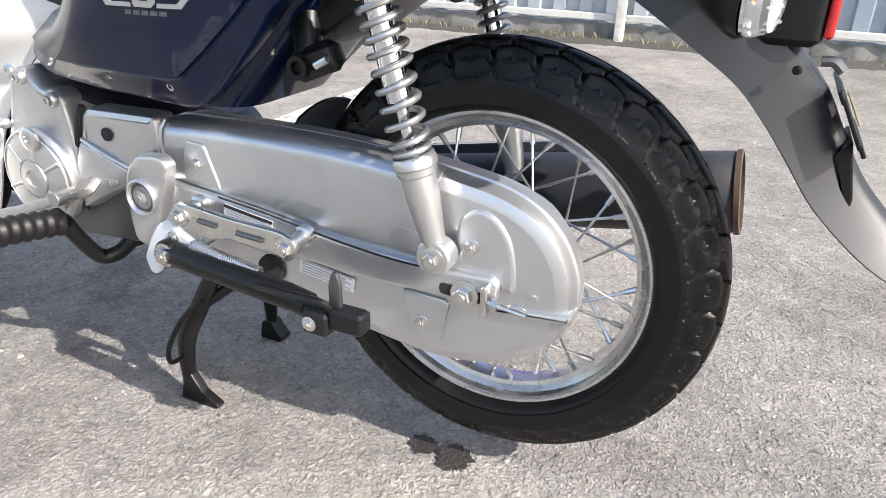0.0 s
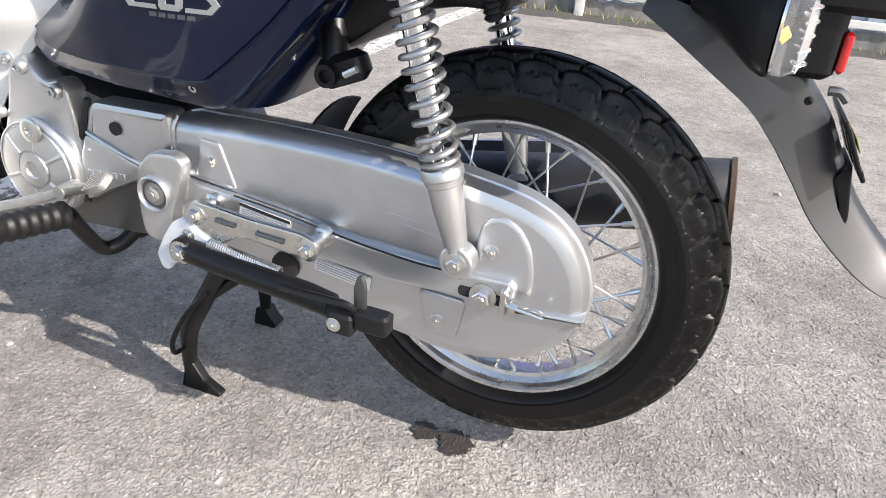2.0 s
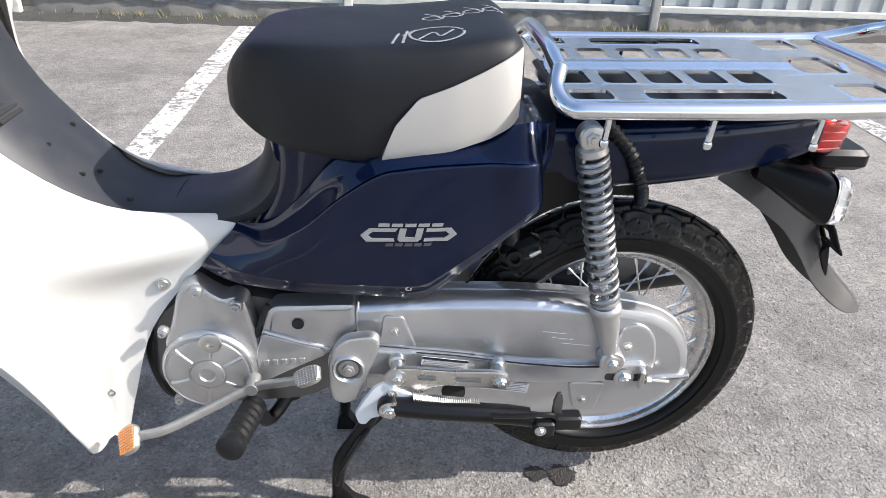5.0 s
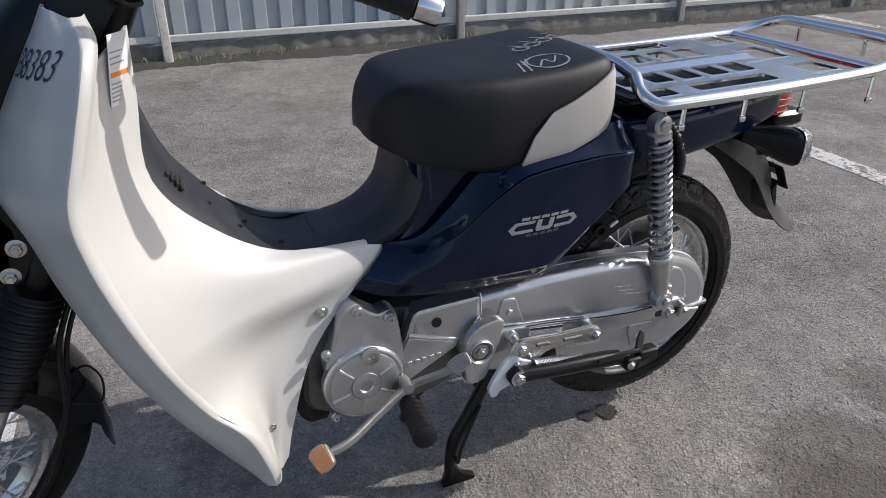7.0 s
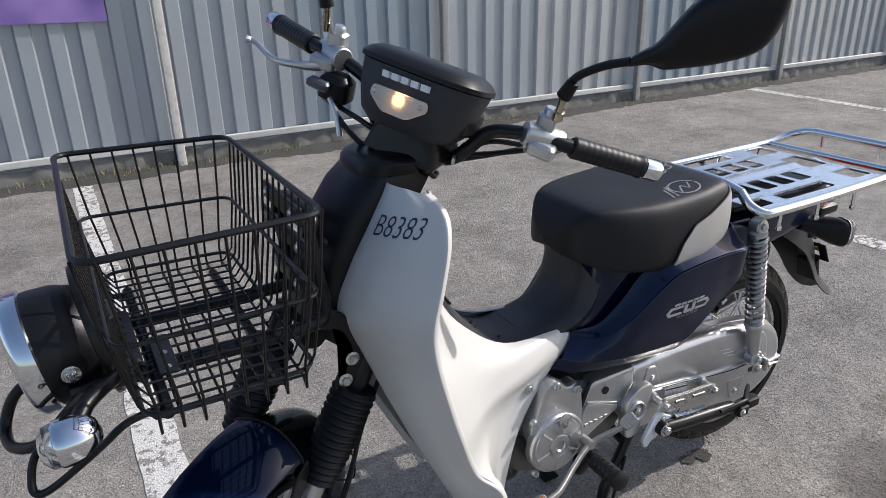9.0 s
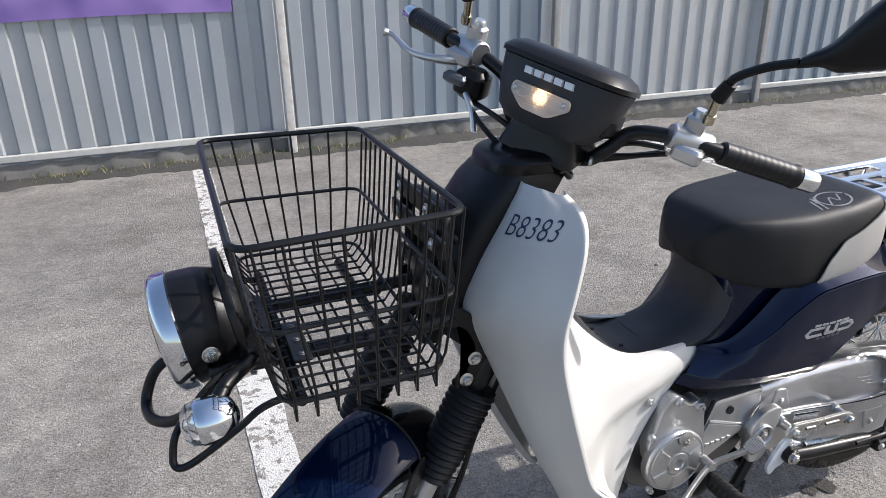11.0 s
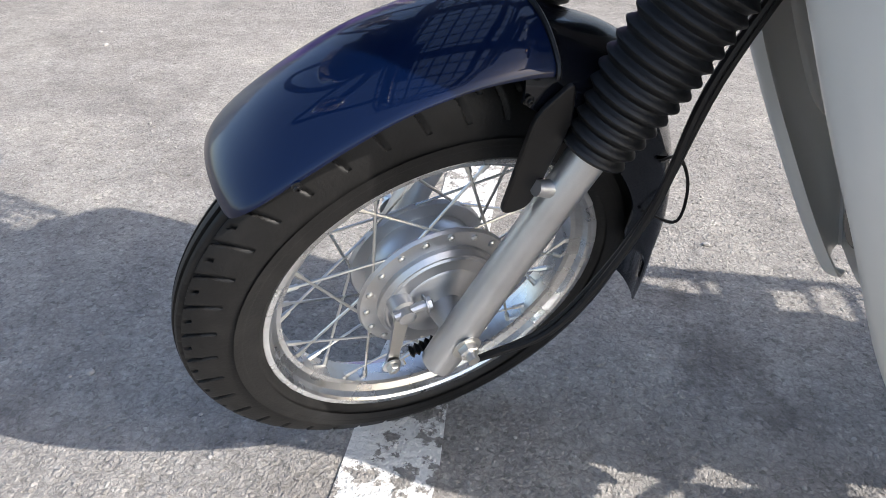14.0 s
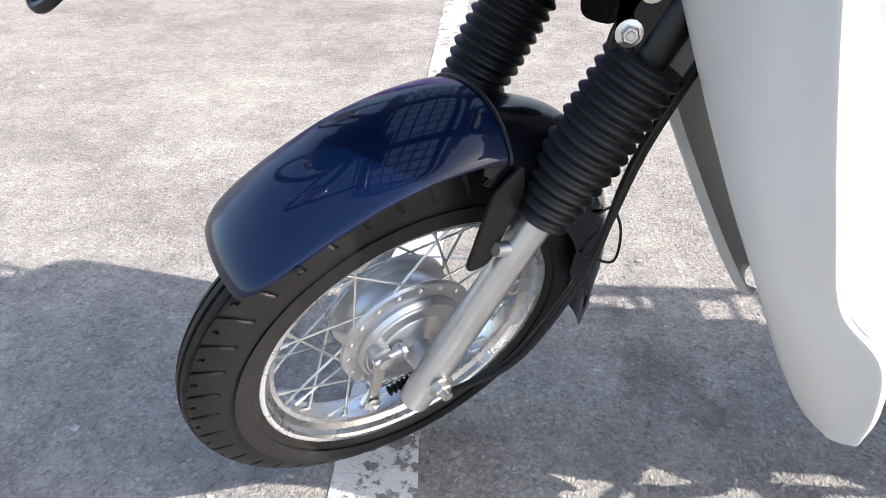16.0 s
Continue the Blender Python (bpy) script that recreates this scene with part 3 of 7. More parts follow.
def tread_front(u, e, hw, step):
    """Ribs round the middle, slanting cuts across the shoulders and short ticks between them."""
    k = groove((e - 0.13) * hw, 0.0017)
    k = np.maximum(k, groove((e - 0.36 - 0.012 * np.sign(np.sin(2 * np.pi * u))) * hw, 0.0017))
    ds = np.abs((u + 0.9 * (e - 0.6) + 0.5) % 1.0 - 0.5) * step
    k = np.maximum(k, groove(ds, 0.0024) * ((e > 0.36) & (e < 0.82)))
    dt = np.abs((u + 0.5 + 0.9 * (e - 0.6) + 0.5) % 1.0 - 0.5) * step
    return np.maximum(k, groove(dt, 0.0021) * ((e > 0.46) & (e < 0.58)))


def build_tyre(name, parent, centre, radius, width, rim_r, block, m=None):
    """One moulded carcass; the tread is cut into its crown."""
    hw = width / 2
    rear = block == "rear"
    k = 31 if rear else 41
    per = 26 if rear else 22
    half = list(np.linspace(0.0, 0.92, 34)) + [0.945, 0.965, 0.98, 0.992, 1.0]
    es = np.array([-e for e in half[:0:-1]] + half)
    e = np.abs(es)
    crown = rim_r + (radius - rim_r) * (1 - np.minimum(1, e) ** 2.3) ** 0.52
    n = k * per
    th = np.arange(n) * 2 * np.pi / n
    u = np.arange(n) / per
    step = 2 * np.pi * radius / k
    cut = np.zeros((n, len(es)))
    for j, x in enumerate(es):
        cut[:, j] = (tread_rear if rear else tread_front)((u + (0.5 if x > 0 else 0.0)) % 1.0, np.full(n, abs(x)), hw, step)
    r = crown[None] - cut * (0.0080 if rear else 0.0055)
    # bead and moulded rings on the sidewalls
    side = [(rim_r + (radius - rim_r) * f, hw * w) for f, w in ((0.34, 0.995), (0.30, 1.004), (0.27, 0.992), (0.16, 0.93), (0.12, 0.935), (0.09, 0.90), (0.03, 0.80), (-0.02, 0.62))]
    rows = np.zeros((n, len(es) + 2 * len(side), 3))
    rr = np.concatenate([np.tile([q[0] for q in side[::-1]], (n, 1)), r, np.tile([q[0] for q in side], (n, 1))], 1)
    yy = np.concatenate([[-q[1] for q in side[::-1]], es * hw, [q[1] for q in side]])
    edge = len(side)
    rr[:, edge] = rr[:, edge - 1] + 0.004
    rr[:, -edge - 1] = rr[:, -edge] + 0.004
    rows[:, :, 0] = centre[0] + rr * np.cos(th)[:, None]
    rows[:, :, 1] = centre[1] + yy[None]
    rows[:, :, 2] = centre[2] + rr * np.sin(th)[:, None]
    w = rows.shape[1]
    ids = np.arange(n * w).reshape(n, w)
    nxt = np.roll(ids, -1, 0)
    quads = np.stack([ids[:, :-1], nxt[:, :-1], nxt[:, 1:], ids[:, 1:]], 2).reshape(-1, 4)
    inner = np.stack([ids[:, -1], nxt[:, -1], nxt[:, 0], ids[:, 0]], 1)
    me = bpy.data.meshes.new(name)
    me.from_pydata(rows.reshape(-1, 3).tolist(), [], np.concatenate([quads, inner]).tolist())
    if m is not None:
        me.transform(m)
    me.polygons.foreach_set("use_smooth", [True] * len(me.polygons))
    me.set_sharp_from_angle(angle=radians(50))
    me.materials.append(RUBBER if rear else FRONTRUBBER)
    me.update()
    ob = new(name, me)
    ob.parent = parent
    return tagged(ob, "black rubber tyre with leaf-shaped tread" if rear else "dusty black tyre with grooves across the shoulders")


def build_wheel(name, centre, tyre_r, tyre_w, rim_r, hub_prof, block, m=None, label=""):
    wheel = part(name, lathe(hub_prof, 40, centre, (0, 1, 0)), CAST, bike, label, m=m)
    prof = [(rim_r + 0.001, -0.0290), (rim_r + 0.004, -0.0280), (rim_r + 0.004, -0.0255), (rim_r - 0.001, -0.0245), (rim_r - 0.004, -0.0225), (rim_r - 0.006, -0.0170), (rim_r - 0.012, -0.0120), (rim_r - 0.0165, -0.0105), (rim_r - 0.0175, 0.0),
            (rim_r - 0.0165, 0.0105), (rim_r - 0.012, 0.0120), (rim_r - 0.006, 0.0170), (rim_r - 0.004, 0.0225), (rim_r - 0.001, 0.0245), (rim_r + 0.004, 0.0255), (rim_r + 0.004, 0.0280), (rim_r + 0.001, 0.0290),
            (rim_r - 0.004, 0.0282), (rim_r - 0.0065, 0.0255), (rim_r - 0.0085, 0.0185), (rim_r - 0.0145, 0.0135), (rim_r - 0.0195, 0.0120), (rim_r - 0.0205, 0.0), (rim_r - 0.0195, -0.0120), (rim_r - 0.0145, -0.0135), (rim_r - 0.0085, -0.0185), (rim_r - 0.0065, -0.0255), (rim_r - 0.004, -0.0282)]
    part("rim", lathe(prof, 96, centre, (0, 1, 0), closed=True), RIMCHROME, wheel, "dull chrome-plated wheel rim", angle=22, m=m)
    build_tyre("tyre", wheel, centre, tyre_r, tyre_w, rim_r, block, m)
    return wheel


def spokes(wheel, centre, rim_r, flange_r, flange_y, m=None, n=36):
    """Laced spokes with their nipples, one mesh for each of the four lacings."""
    base = m if m is not None else Matrix.Identity(4)
    kinds = []
    for side in (-1, 1):
        for lean in (-1, 1):
            a = Vector((flange_r, side * flange_y[0 if side < 0 else 1], 0))
            a.rotate(Euler((0, radians(-lean * 42), 0)))
            b = Vector((rim_r - 0.018, side * 0.004, 0))
            bm = tube([a, b], 0.0016, 6)
            d = (a - b).normalized()
            tube([b - d * 0.002, b + d * 0.016], [0.0034, 0.0028], 6, into=bm)
            me = part("spoke", bm, STEEL, wheel)
            kinds.append(me)
    per = n // 4
    for q, o in enumerate(kinds):
        for i in range(per):
            ang = 2 * math.pi * (i / per + q / n)
            mm = base @ Matrix.Translation(centre) @ Matrix.Rotation(ang, 4, 'Y')
            if i == 0:
                o.matrix_basis = mm
            else:
                again("spoke", o, wheel, mm)


hub_rear = [(0.012, -0.075), (0.05, -0.07), (0.068, -0.055), (0.070, -0.045), (0.062, -0.042), (0.060, 0.03), (0.072, 0.034), (0.074, 0.045), (0.062, 0.052), (0.03, 0.058), (0.012, 0.07)]
rear_wheel = build_wheel("rear_wheel", REAR, 0.2515, 0.088, 0.179, hub_rear, "rear", label="rear spoked wheel with cast hub")
spokes(rear_wheel, REAR, 0.179, 0.064, (0.044, 0.040))

hub_front = [(0.012, -0.030), (0.062, -0.028), (0.066, -0.023), (0.066, -0.018), (0.083, -0.0165), (0.085, -0.013), (0.083, -0.0095), (0.062, -0.008), (0.0605, -0.003), (0.0625, 0.002), (0.0605, 0.008), (0.0625, 0.014), (0.062, 0.030), (0.076, 0.032), (0.078, 0.037), (0.074, 0.041), (0.040, 0.048), (0.012, 0.055)]
front_wheel = build_wheel("front_wheel", FRONT, 0.256, 0.074, 0.180, hub_front, "front", TURNED, "front spoked wheel with drum brake hub")
spokes(front_wheel, FRONT, 0.180, 0.076, (0.013, 0.036), TURNED)


def build_drum():
    bm = lathe([(0.064, 0), (0.0635, -0.007), (0.058, -0.012), (0.046, -0.0135), (0.044, -0.0155), (0.026, -0.019), (0.018, -0.022), (0.014, -0.052)], 40, FRONT + Vector((0, -0.018, 0)), (0, 1, 0))
    drum = part("drum_plate", bm, CAST, front_wheel, "cast aluminium brake plate", m=TURNED)
    for i in range(18):
        t = 2 * math.pi * i / 18
        part("rivet", lathe([(0.0038, 0), (0.0038, -0.002), (0.002, -0.0034)], 8, FRONT + Vector((0.0765 * math.cos(t), -0.0165, 0.0765 * math.sin(t))), (0, 1, 0)), STEEL, drum, m=TURNED)
    c = FRONT + Vector((-0.045, -0.040, 0.018))
    e = FRONT + Vector((-0.062, -0.045, -0.066))
    arm = bmesh.new()
    dn = (e - c).normalized()
    sd = dn.cross(Vector((0, 1, 0))).normalized()
    loft([[c + dn * t * (e - c).length + sd * w * x + Vector((0, y, 0)) for x, y in ((-1, -0.002), (1, -0.002), (1, 0.002), (-1, 0.002))] for t, w in ((0.0, 0.009), (0.3, 0.0075), (0.8, 0.006), (1.0, 0.007))], True, arm)
    part("brake_arm", arm, STEEL, front_wheel, "steel brake arm", m=TURNED)
    b2 = lathe([(0.014, 0.016), (0.0135, -0.002), (0.010, -0.004), (0.009, -0.012), (0.005, -0.014)], 18, c, (0, 1, 0))
    tube([c + Vector((-0.012, -0.006, 0.002)), c + Vector((0.022, -0.006, 0.006))], 0.0052, 10, into=b2)
    hexbolt(c + Vector((0.020, -0.006, 0.006)), (1, 0, 0.1), 0.006, 0.007, into=b2)
    part("cam_clamp", b2, CAST, front_wheel, m=TURNED)
    part("arm_pin", hexbolt(e + Vector((0, -0.003, 0.004)), (0, -1, 0), 0.006, 0.008), STEEL, front_wheel, m=TURNED)
    prof = [(0.0055 + 0.0018 * math.sin(i * 1.57), i * 0.0016) for i in range(28)]
    part("cable_bellows", lathe(prof, 12, e + Vector((0.022, 0.0, 0.012)), (0.9, -0.1, 0.38)), BOOT, front_wheel, "black cable bellows", m=TURNED)
    part("cable_rod", tube([e, e + Vector((0.024, 0, 0.013))], 0.0025, 8), STEEL, front_wheel, m=TURNED)


build_drum()


def build_fork():
    for side in (-1, 1):
        ay = MID + (-0.074 if side < 0 else 0.094)
        at = lambda s, dx=0.0: Vector((FRONT.x, ay, FRONT.z)) + HEAD * s + Vector((dx, 0, 0))
        bm = tube([at(-0.052), at(-0.046), at(-0.02), at(0.06), at(0.20), at(0.245)], [0.012, 0.018, 0.019, 0.018, 0.0175, 0.018], 24)
        lathe([(0.013, -0.012), (0.015, 0.0), (0.016, 0.02)], 18, at(0), (0, -side, 0), bm)
        fork = part("fork_leg", bm, CAST, bike, "silver fork slider", m=TURNED)
        # lug on the slider
        part("lug", tube([at(0.190, -0.008), at(0.200, -0.034)], [0.009, 0.007], 12), CAST, fork, m=TURNED)
        nut = hexbolt(at(0) + Vector((0, side * 0.018, 0)), (0, side, 0), 0.009, 0.010)
        lathe([(0.006, 0.0), (0.006, 0.018)], 12, at(0) + Vector((0, side * 0.018, 0)), (0, side, 0), nut)
        part("axle_nut", nut, STEEL, fork, m=TURNED)
        prof = []
        k = 14
        s0, s1 = 0.228, 0.400
        n = k * 8
        for i in range(n + 1):
            f = i / n
            prof.append((0.0275 + 0.0026 * math.sin(2 * math.pi * k * f) + 0.008 * min(1.0, f * 2.2), s0 + (s1 - s0) * f))
        prof = [(0.019, s0)] + prof + [(0.020, s1)]
        part("fork_boot", lathe(prof, 28, at(0), HEAD), BOOT, fork, "black ribbed rubber fork boot", m=TURNED)
        part("fork_tube", tube([at(0.38), at(0.47)], 0.018, 16), BLACKPAINT, fork, m=TURNED)
    # bridge under the head
    c = Vector((FRONT.x + 0.015, MID, FRONT.z)) + HEAD * 0.475
    bm = loft([[c + HEAD * h + Vector((x, y, 0)) for x, y in rounded([(-0.026, -0.094), (0.02, -0.094), (0.04, 0), (0.02, 0.094), (-0.026, 0.094), (-0.03, 0)], 0.02)] for h in (-0.02, 0.02)])
    part("fork_bridge", bm, BLACKPAINT, bike, m=TURNED)
    part("steering_stem", tube([PIVOT + HEAD * 0.78, PIVOT + HEAD * 1.12], 0.024, 20), BLACKPAINT, bike, m=TURNED)
    # brake cables down the leg
    for dx, dy, r in ((0.045, -0.098, 0.004), (0.062, -0.092, 0.0035)):
        p = [FRONT + Vector((0.02, -0.075, -0.062)), FRONT + Vector((0.10, dy, -0.01)), FRONT + Vector((0.155 + dx * 0.3, dy, 0.12)), FRONT + HEAD * 0.30 + Vector((dx, dy, 0)), FRONT + HEAD * 0.45 + Vector((dx, dy + 0.01, 0)), FRONT + HEAD * 0.62 + Vector((dx, dy + 0.03, 0))]
        part("brake_cable", tube(p, r, 8, 40), BOOT, bike, m=TURNED)
    p = [FRONT + Vector((0.20, -0.06, 0.085)), FRONT + Vector((0.235, -0.075, 0.07)), FRONT + Vector((0.25, -0.06, 0.10)), FRONT + Vector((0.235, -0.05, 0.135)), FRONT + Vector((0.20, -0.06, 0.15))]
    part("cable_clip", tube(p, 0.0018, 6, 24), BLACKPAINT, bike, m=TURNED)


build_fork()


def build_front_fender():
    """Navy blade over the wheel, and the black rear half with its flap."""
    def section(deg, r_top, r_edge, hw, flat=0.66):
        a = radians(deg)
        d = Vector((-math.cos(a), 0, math.sin(a)))
        pts = []
        for i in range(25):
            t = -1 + 2 * i / 24
            e = abs(t)
            if e <= flat:
                q = e / flat
                y = hw * 0.93 * q
                r = r_top - min(0.027, (r_top - r_edge) * 0.7) * q ** 2.1
            else:
                q = (e - flat) / (1 - flat)
                y = hw * (0.93 + 0.07 * math.sin(q * math.pi / 2))
                fall = min(0.027, (r_top - r_edge) * 0.7)
                r = r_top - fall - (r_top - fall - r_edge) * q
            pts.append(FRONT + d * r + Vector((0, math.copysign(y, t) if t else 0, 0)))
        return pts
    rows = [section(*s) for s in ((47, 0.270, 0.268, 0.024), (48.5, 0.279, 0.271, 0.044), (52, 0.283, 0.272, 0.055), (57, 0.285, 0.271, 0.060), (63, 0.287, 0.270, 0.062), (71, 0.289, 0.272, 0.063), (80, 0.292, 0.277, 0.064), (90, 0.299, 0.282, 0.065), (98, 0.308, 0.285, 0.066), (103, 0.313, 0.286, 0.066))]
    dense = np.array([catmull([r[j] for r in rows], 40) for j in range(25)]).transpose(1, 0, 2)
    fender = part("front_fender", sheet(dense, 0.002, flip=True), NAVY, bike, "glossy navy blue front mudguard blade", m=TURNED)
    rows = [section(*s) for s in ((99, 0.306, 0.262, 0.063), (110, 0.304, 0.240, 0.063), (125, 0.305, 0.225, 0.062), (140, 0.290, 0.215, 0.060), (155, 0.280, 0.21, 0.058), (170, 0.276, 0.20, 0.056), (182, 0.276, 0.235, 0.054), (193, 0.285, 0.25, 0.052), (204, 0.302, 0.285, 0.04))]
    dense = np.array([catmull([r[j] for r in rows], 40) for j in range(25)]).transpose(1, 0, 2)
    part("rear_section", sheet(dense, 0.003, flip=True), GLOSSBLACK, fender, "glossy black inner mudguard with flap", m=TURNED)
    # raised seam between the two
    arc = section(103, 0.3145, 0.285, 0.0675)
    part("seam", tube(arc, 0.0022, 6, 40), BLACKPAINT, fender, m=TURNED)
    for side in (-1, 1):
        o = [FRONT + Vector((0.030, side * 0.070, 0.150)), FRONT + Vector((0.058, side * 0.070, 0.150)), FRONT + Vector((0.085, side * 0.070, 0.235)), FRONT + Vector((0.080, side * 0.070, 0.275)), FRONT + Vector((0.050, side * 0.070, 0.250))]
        part("stay", slab(rounded([(p.x, p.z) for p in o], 0.012), o[0].y, o[0].y - side * 0.004), BLACKPAINT, fender, m=TURNED)
    for dx, dz in ((-0.132, 0.236), (0.045, 0.262)):
        part("rivet", screw(FRONT + Vector((dx, -0.064, dz)), (0, -1, 0), 0.0026), BLACKPAINT, fender, m=TURNED)


build_front_fender()


# -- handlebar, housing, mirrors: turned with the fork --
LEFT_BAR = [(-0.832, -0.030, 0.928), (-0.812, -0.074, 0.930), (-0.792, -0.098, 0.950), (-0.762, -0.112, 0.973), (-0.722, -0.153, 0.972), (-0.681, -0.193, 0.957), (-0.556, -0.238, 0.912)]
BAR_TURN = Matrix.Translation(PIVOT) @ Matrix.Rotation(radians(STEER + 5.0), 4, HEAD) @ Matrix.Translation(-PIVOT)
BARS = [BAR_TURN.inverted() @ Vector(p) for p in LEFT_BAR]


def flip_y(p, s):
    """The point on the left (s = -1) or its image on the right."""
    return Vector((p[0], MID + (p[1] - MID) * (1 if s < 0 else -1), p[2]))


def build_handlebar():
    bar = part("handlebar", tube([flip_y(p, 1) for p in BARS[::-1]] + [flip_y(p, -1) for p in BARS], 0.0112, 16, 90), BLACKPAINT, bike, "black handlebar turned to one side", m=BAR_TURN)
    for s in (-1, 1):
        a, b = flip_y(BARS[-2], s), flip_y(BARS[-1], s)
        d = (b - a).normalized()
        prof = [(0.0150, 0.0), (0.0172, 0.003)]
        n = 40
        for i in range(n + 1):
            h = 0.011 + (0.112 - 0.011) * i / n
            prof.append((0.0172 - (0.0006 if i % 4 == 3 else 0.0), h))
        prof += [(0.0172, 0.114), (0.0185, 0.117), (0.0185, 0.122), (0.0165, 0.124)]
        g = lathe(prof, 24, a + d * 0.012, d)
        part("grip", g, BOOT, bar, "black ribbed rubber grip", m=BAR_TURN)
        part("bar_end", lathe([(0.013, 0), (0.0165, 0.002), (0.0165, 0.026), (0.0145, 0.030), (0.006, 0.0305), (0.005, 0.027)], 24, a + d * 0.136, d), CHROME, bar, "chrome bar end weight", m=BAR_TURN)
        # lever bracket
        c = flip_y(BARS[-3].lerp(BARS[-2], 0.45), s) + Vector((0, 0, 0.002))
        br = lathe([(0.0165, -0.034), (0.0185, -0.032), (0.0185, 0.026), (0.0165, 0.030)], 20, c, d)
        box(c.x + 0.004, c.y - s * 0.004, c.z + 0.020, 0.026, 0.030, 0.036, 0.004, br)
        lathe([(0.010, 0.0), (0.0105, 0.006), (0.0105, 0.022), (0.008, 0.026)], 14, c + Vector((0.004, -s * 0.004, 0.022)), (0, 0, 1), br)
        box(c.x - 0.016, c.y + s * 0.004, c.z - 0.012, 0.03, 0.045, 0.024, 0.005, br)
        part("lever_bracket", br, CAST, bar, "bright cast lever bracket", m=BAR_TURN)
        # mirror
        back = BAR_TURN.inverted()
        w = lambda x, y, z: flip_y(back @ Vector((x, y, z)), s)
        st, up = w(-0.703, -0.200, 1.000), w(-0.705, -0.216, 1.036)
        part("mirror_bolt", tube([st, st.lerp(up, 0.35), st.lerp(up, 0.36), up], [0.0085, 0.0085, 0.0065, 0.0065], 12), BRASS, bar, "yellow zinc-plated mirror stem", m=BAR_TURN)
        u2, u3, u4 = w(-0.700, -0.238, 1.066), w(-0.682, -0.270, 1.082), w(-0.664, -0.302, 1.090)
        stalk = tube([up, up.lerp(u2, 0.75)], [0.0115, 0.0095], 14)
        tube([up.lerp(u2, 0.5), u2, u3, u4], 0.0062, 10, 16, into=stalk)
        part("mirror_stalk", stalk, BLACK, bar, m=BAR_TURN)
        rings = []
        e1 = (w(-0.552, -0.435, 1.132) - u4)
        nrm = e1.cross(Vector((0, 0, 1))).normalized()
        for f, d, hh, dz in ((0.0, 0.008, 0.007, 0.0), (0.06, 0.011, 0.010, 0.002), (0.16, 0.015, 0.016, 0.005), (0.28, 0.022, 0.040, 0.018), (0.42, 0.024, 0.052, 0.026), (0.62, 0.024, 0.056, 0.026), (0.85, 0.021, 0.050, 0.021), (0.95, 0.015, 0.038, 0.016), (1.0, 0.004, 0.018, 0.012)):
            cc = u4 + e1 * f + Vector((0, 0, dz))
            rings.append([cc + nrm * d * math.copysign(abs(math.cos(t)) ** 0.7, math.cos(t)) + Vector((0, 0, hh * math.copysign(abs(math.sin(t)) ** 0.8, math.sin(t)))) for t in np.linspace(0, 2 * math.pi, 24, endpoint=False)])
        dense = np.array([catmull([r[j] for r in rings], 30) for j in range(24)]).transpose(1, 0, 2)
        part("mirror_head", loft(dense), BLACK, bar, "black plastic mirror housing", m=BAR_TURN)
    # brake lever and switch box on the right
    c = flip_y(BARS[-3].lerp(BARS[-2], 0.55), 1) + Vector((-0.024, 0, -0.018))
    tip = flip_y(BARS[-1], 1) + Vector((-0.070, 0.010, 0.0))
    lv = tube([c, c + Vector((-0.022, 0.024, 0.0)), c + Vector((-0.030, 0.070, -0.004)), tip + Vector((-0.012, -0.020, -0.012)), tip + Vector((-0.016, -0.004, -0.012))], [0.0075, 0.007, 0.0052, 0.0046, 0.0075], 10, 30)
    part("brake_lever", lv, CAST, bar, "polished brake lever", m=BAR_TURN)
    sw = box(-0.845, MID + 0.160, 0.985, 0.045, 0.055, 0.05, 0.01)
    part("switch_box", sw, BLACK, bar, "black plastic throttle and switch housing", m=BAR_TURN)
    lab = box(-0.870, MID + 0.180, 0.992, 0.02, 0.04, 0.016, 0.004)
    part("starter_button", lab, DIMBADGE, bar, m=BAR_TURN)
    # cables and wiring round the stem
    for i, pts in enumerate((
        [(-0.86, 0.150, 0.97), (-0.888, 0.11, 0.955), (-0.890, 0.06, 0.930), (-0.87, 0.02, 0.910)],
        [(-0.85, 0.155, 0.96), (-0.875, 0.09, 0.965), (-0.875, 0.04, 0.955), (-0.86, 0.0, 0.95)],
        [(-0.812, -0.17, 1.0), (-0.81, -0.12, 0.985), (-0.81, -0.08, 0.955), (-0.835, -0.035, 0.94)],
        [(-0.805, -0.175, 0.99), (-0.79, -0.12, 0.955), (-0.80, -0.07, 0.935), (-0.84, -0.03, 0.93)],
        [(-0.800, -0.165, 0.985), (-0.785, -0.11, 0.945), (-0.80, -0.06, 0.920), (-0.845, -0.02, 0.915)],
    )):
        part("control_cable", tube([Vector(p) for p in pts], 0.0045, 8, 30), BOOT, bar, m=BAR_TURN)
    part("cable_sheath", tube([Vector((-0.868, 0.145, 0.975)), Vector((-0.885, 0.12, 0.960)), Vector((-0.90, 0.10, 0.935))], 0.005, 10, 12), STEEL, bar, m=BAR_TURN)


build_handlebar()


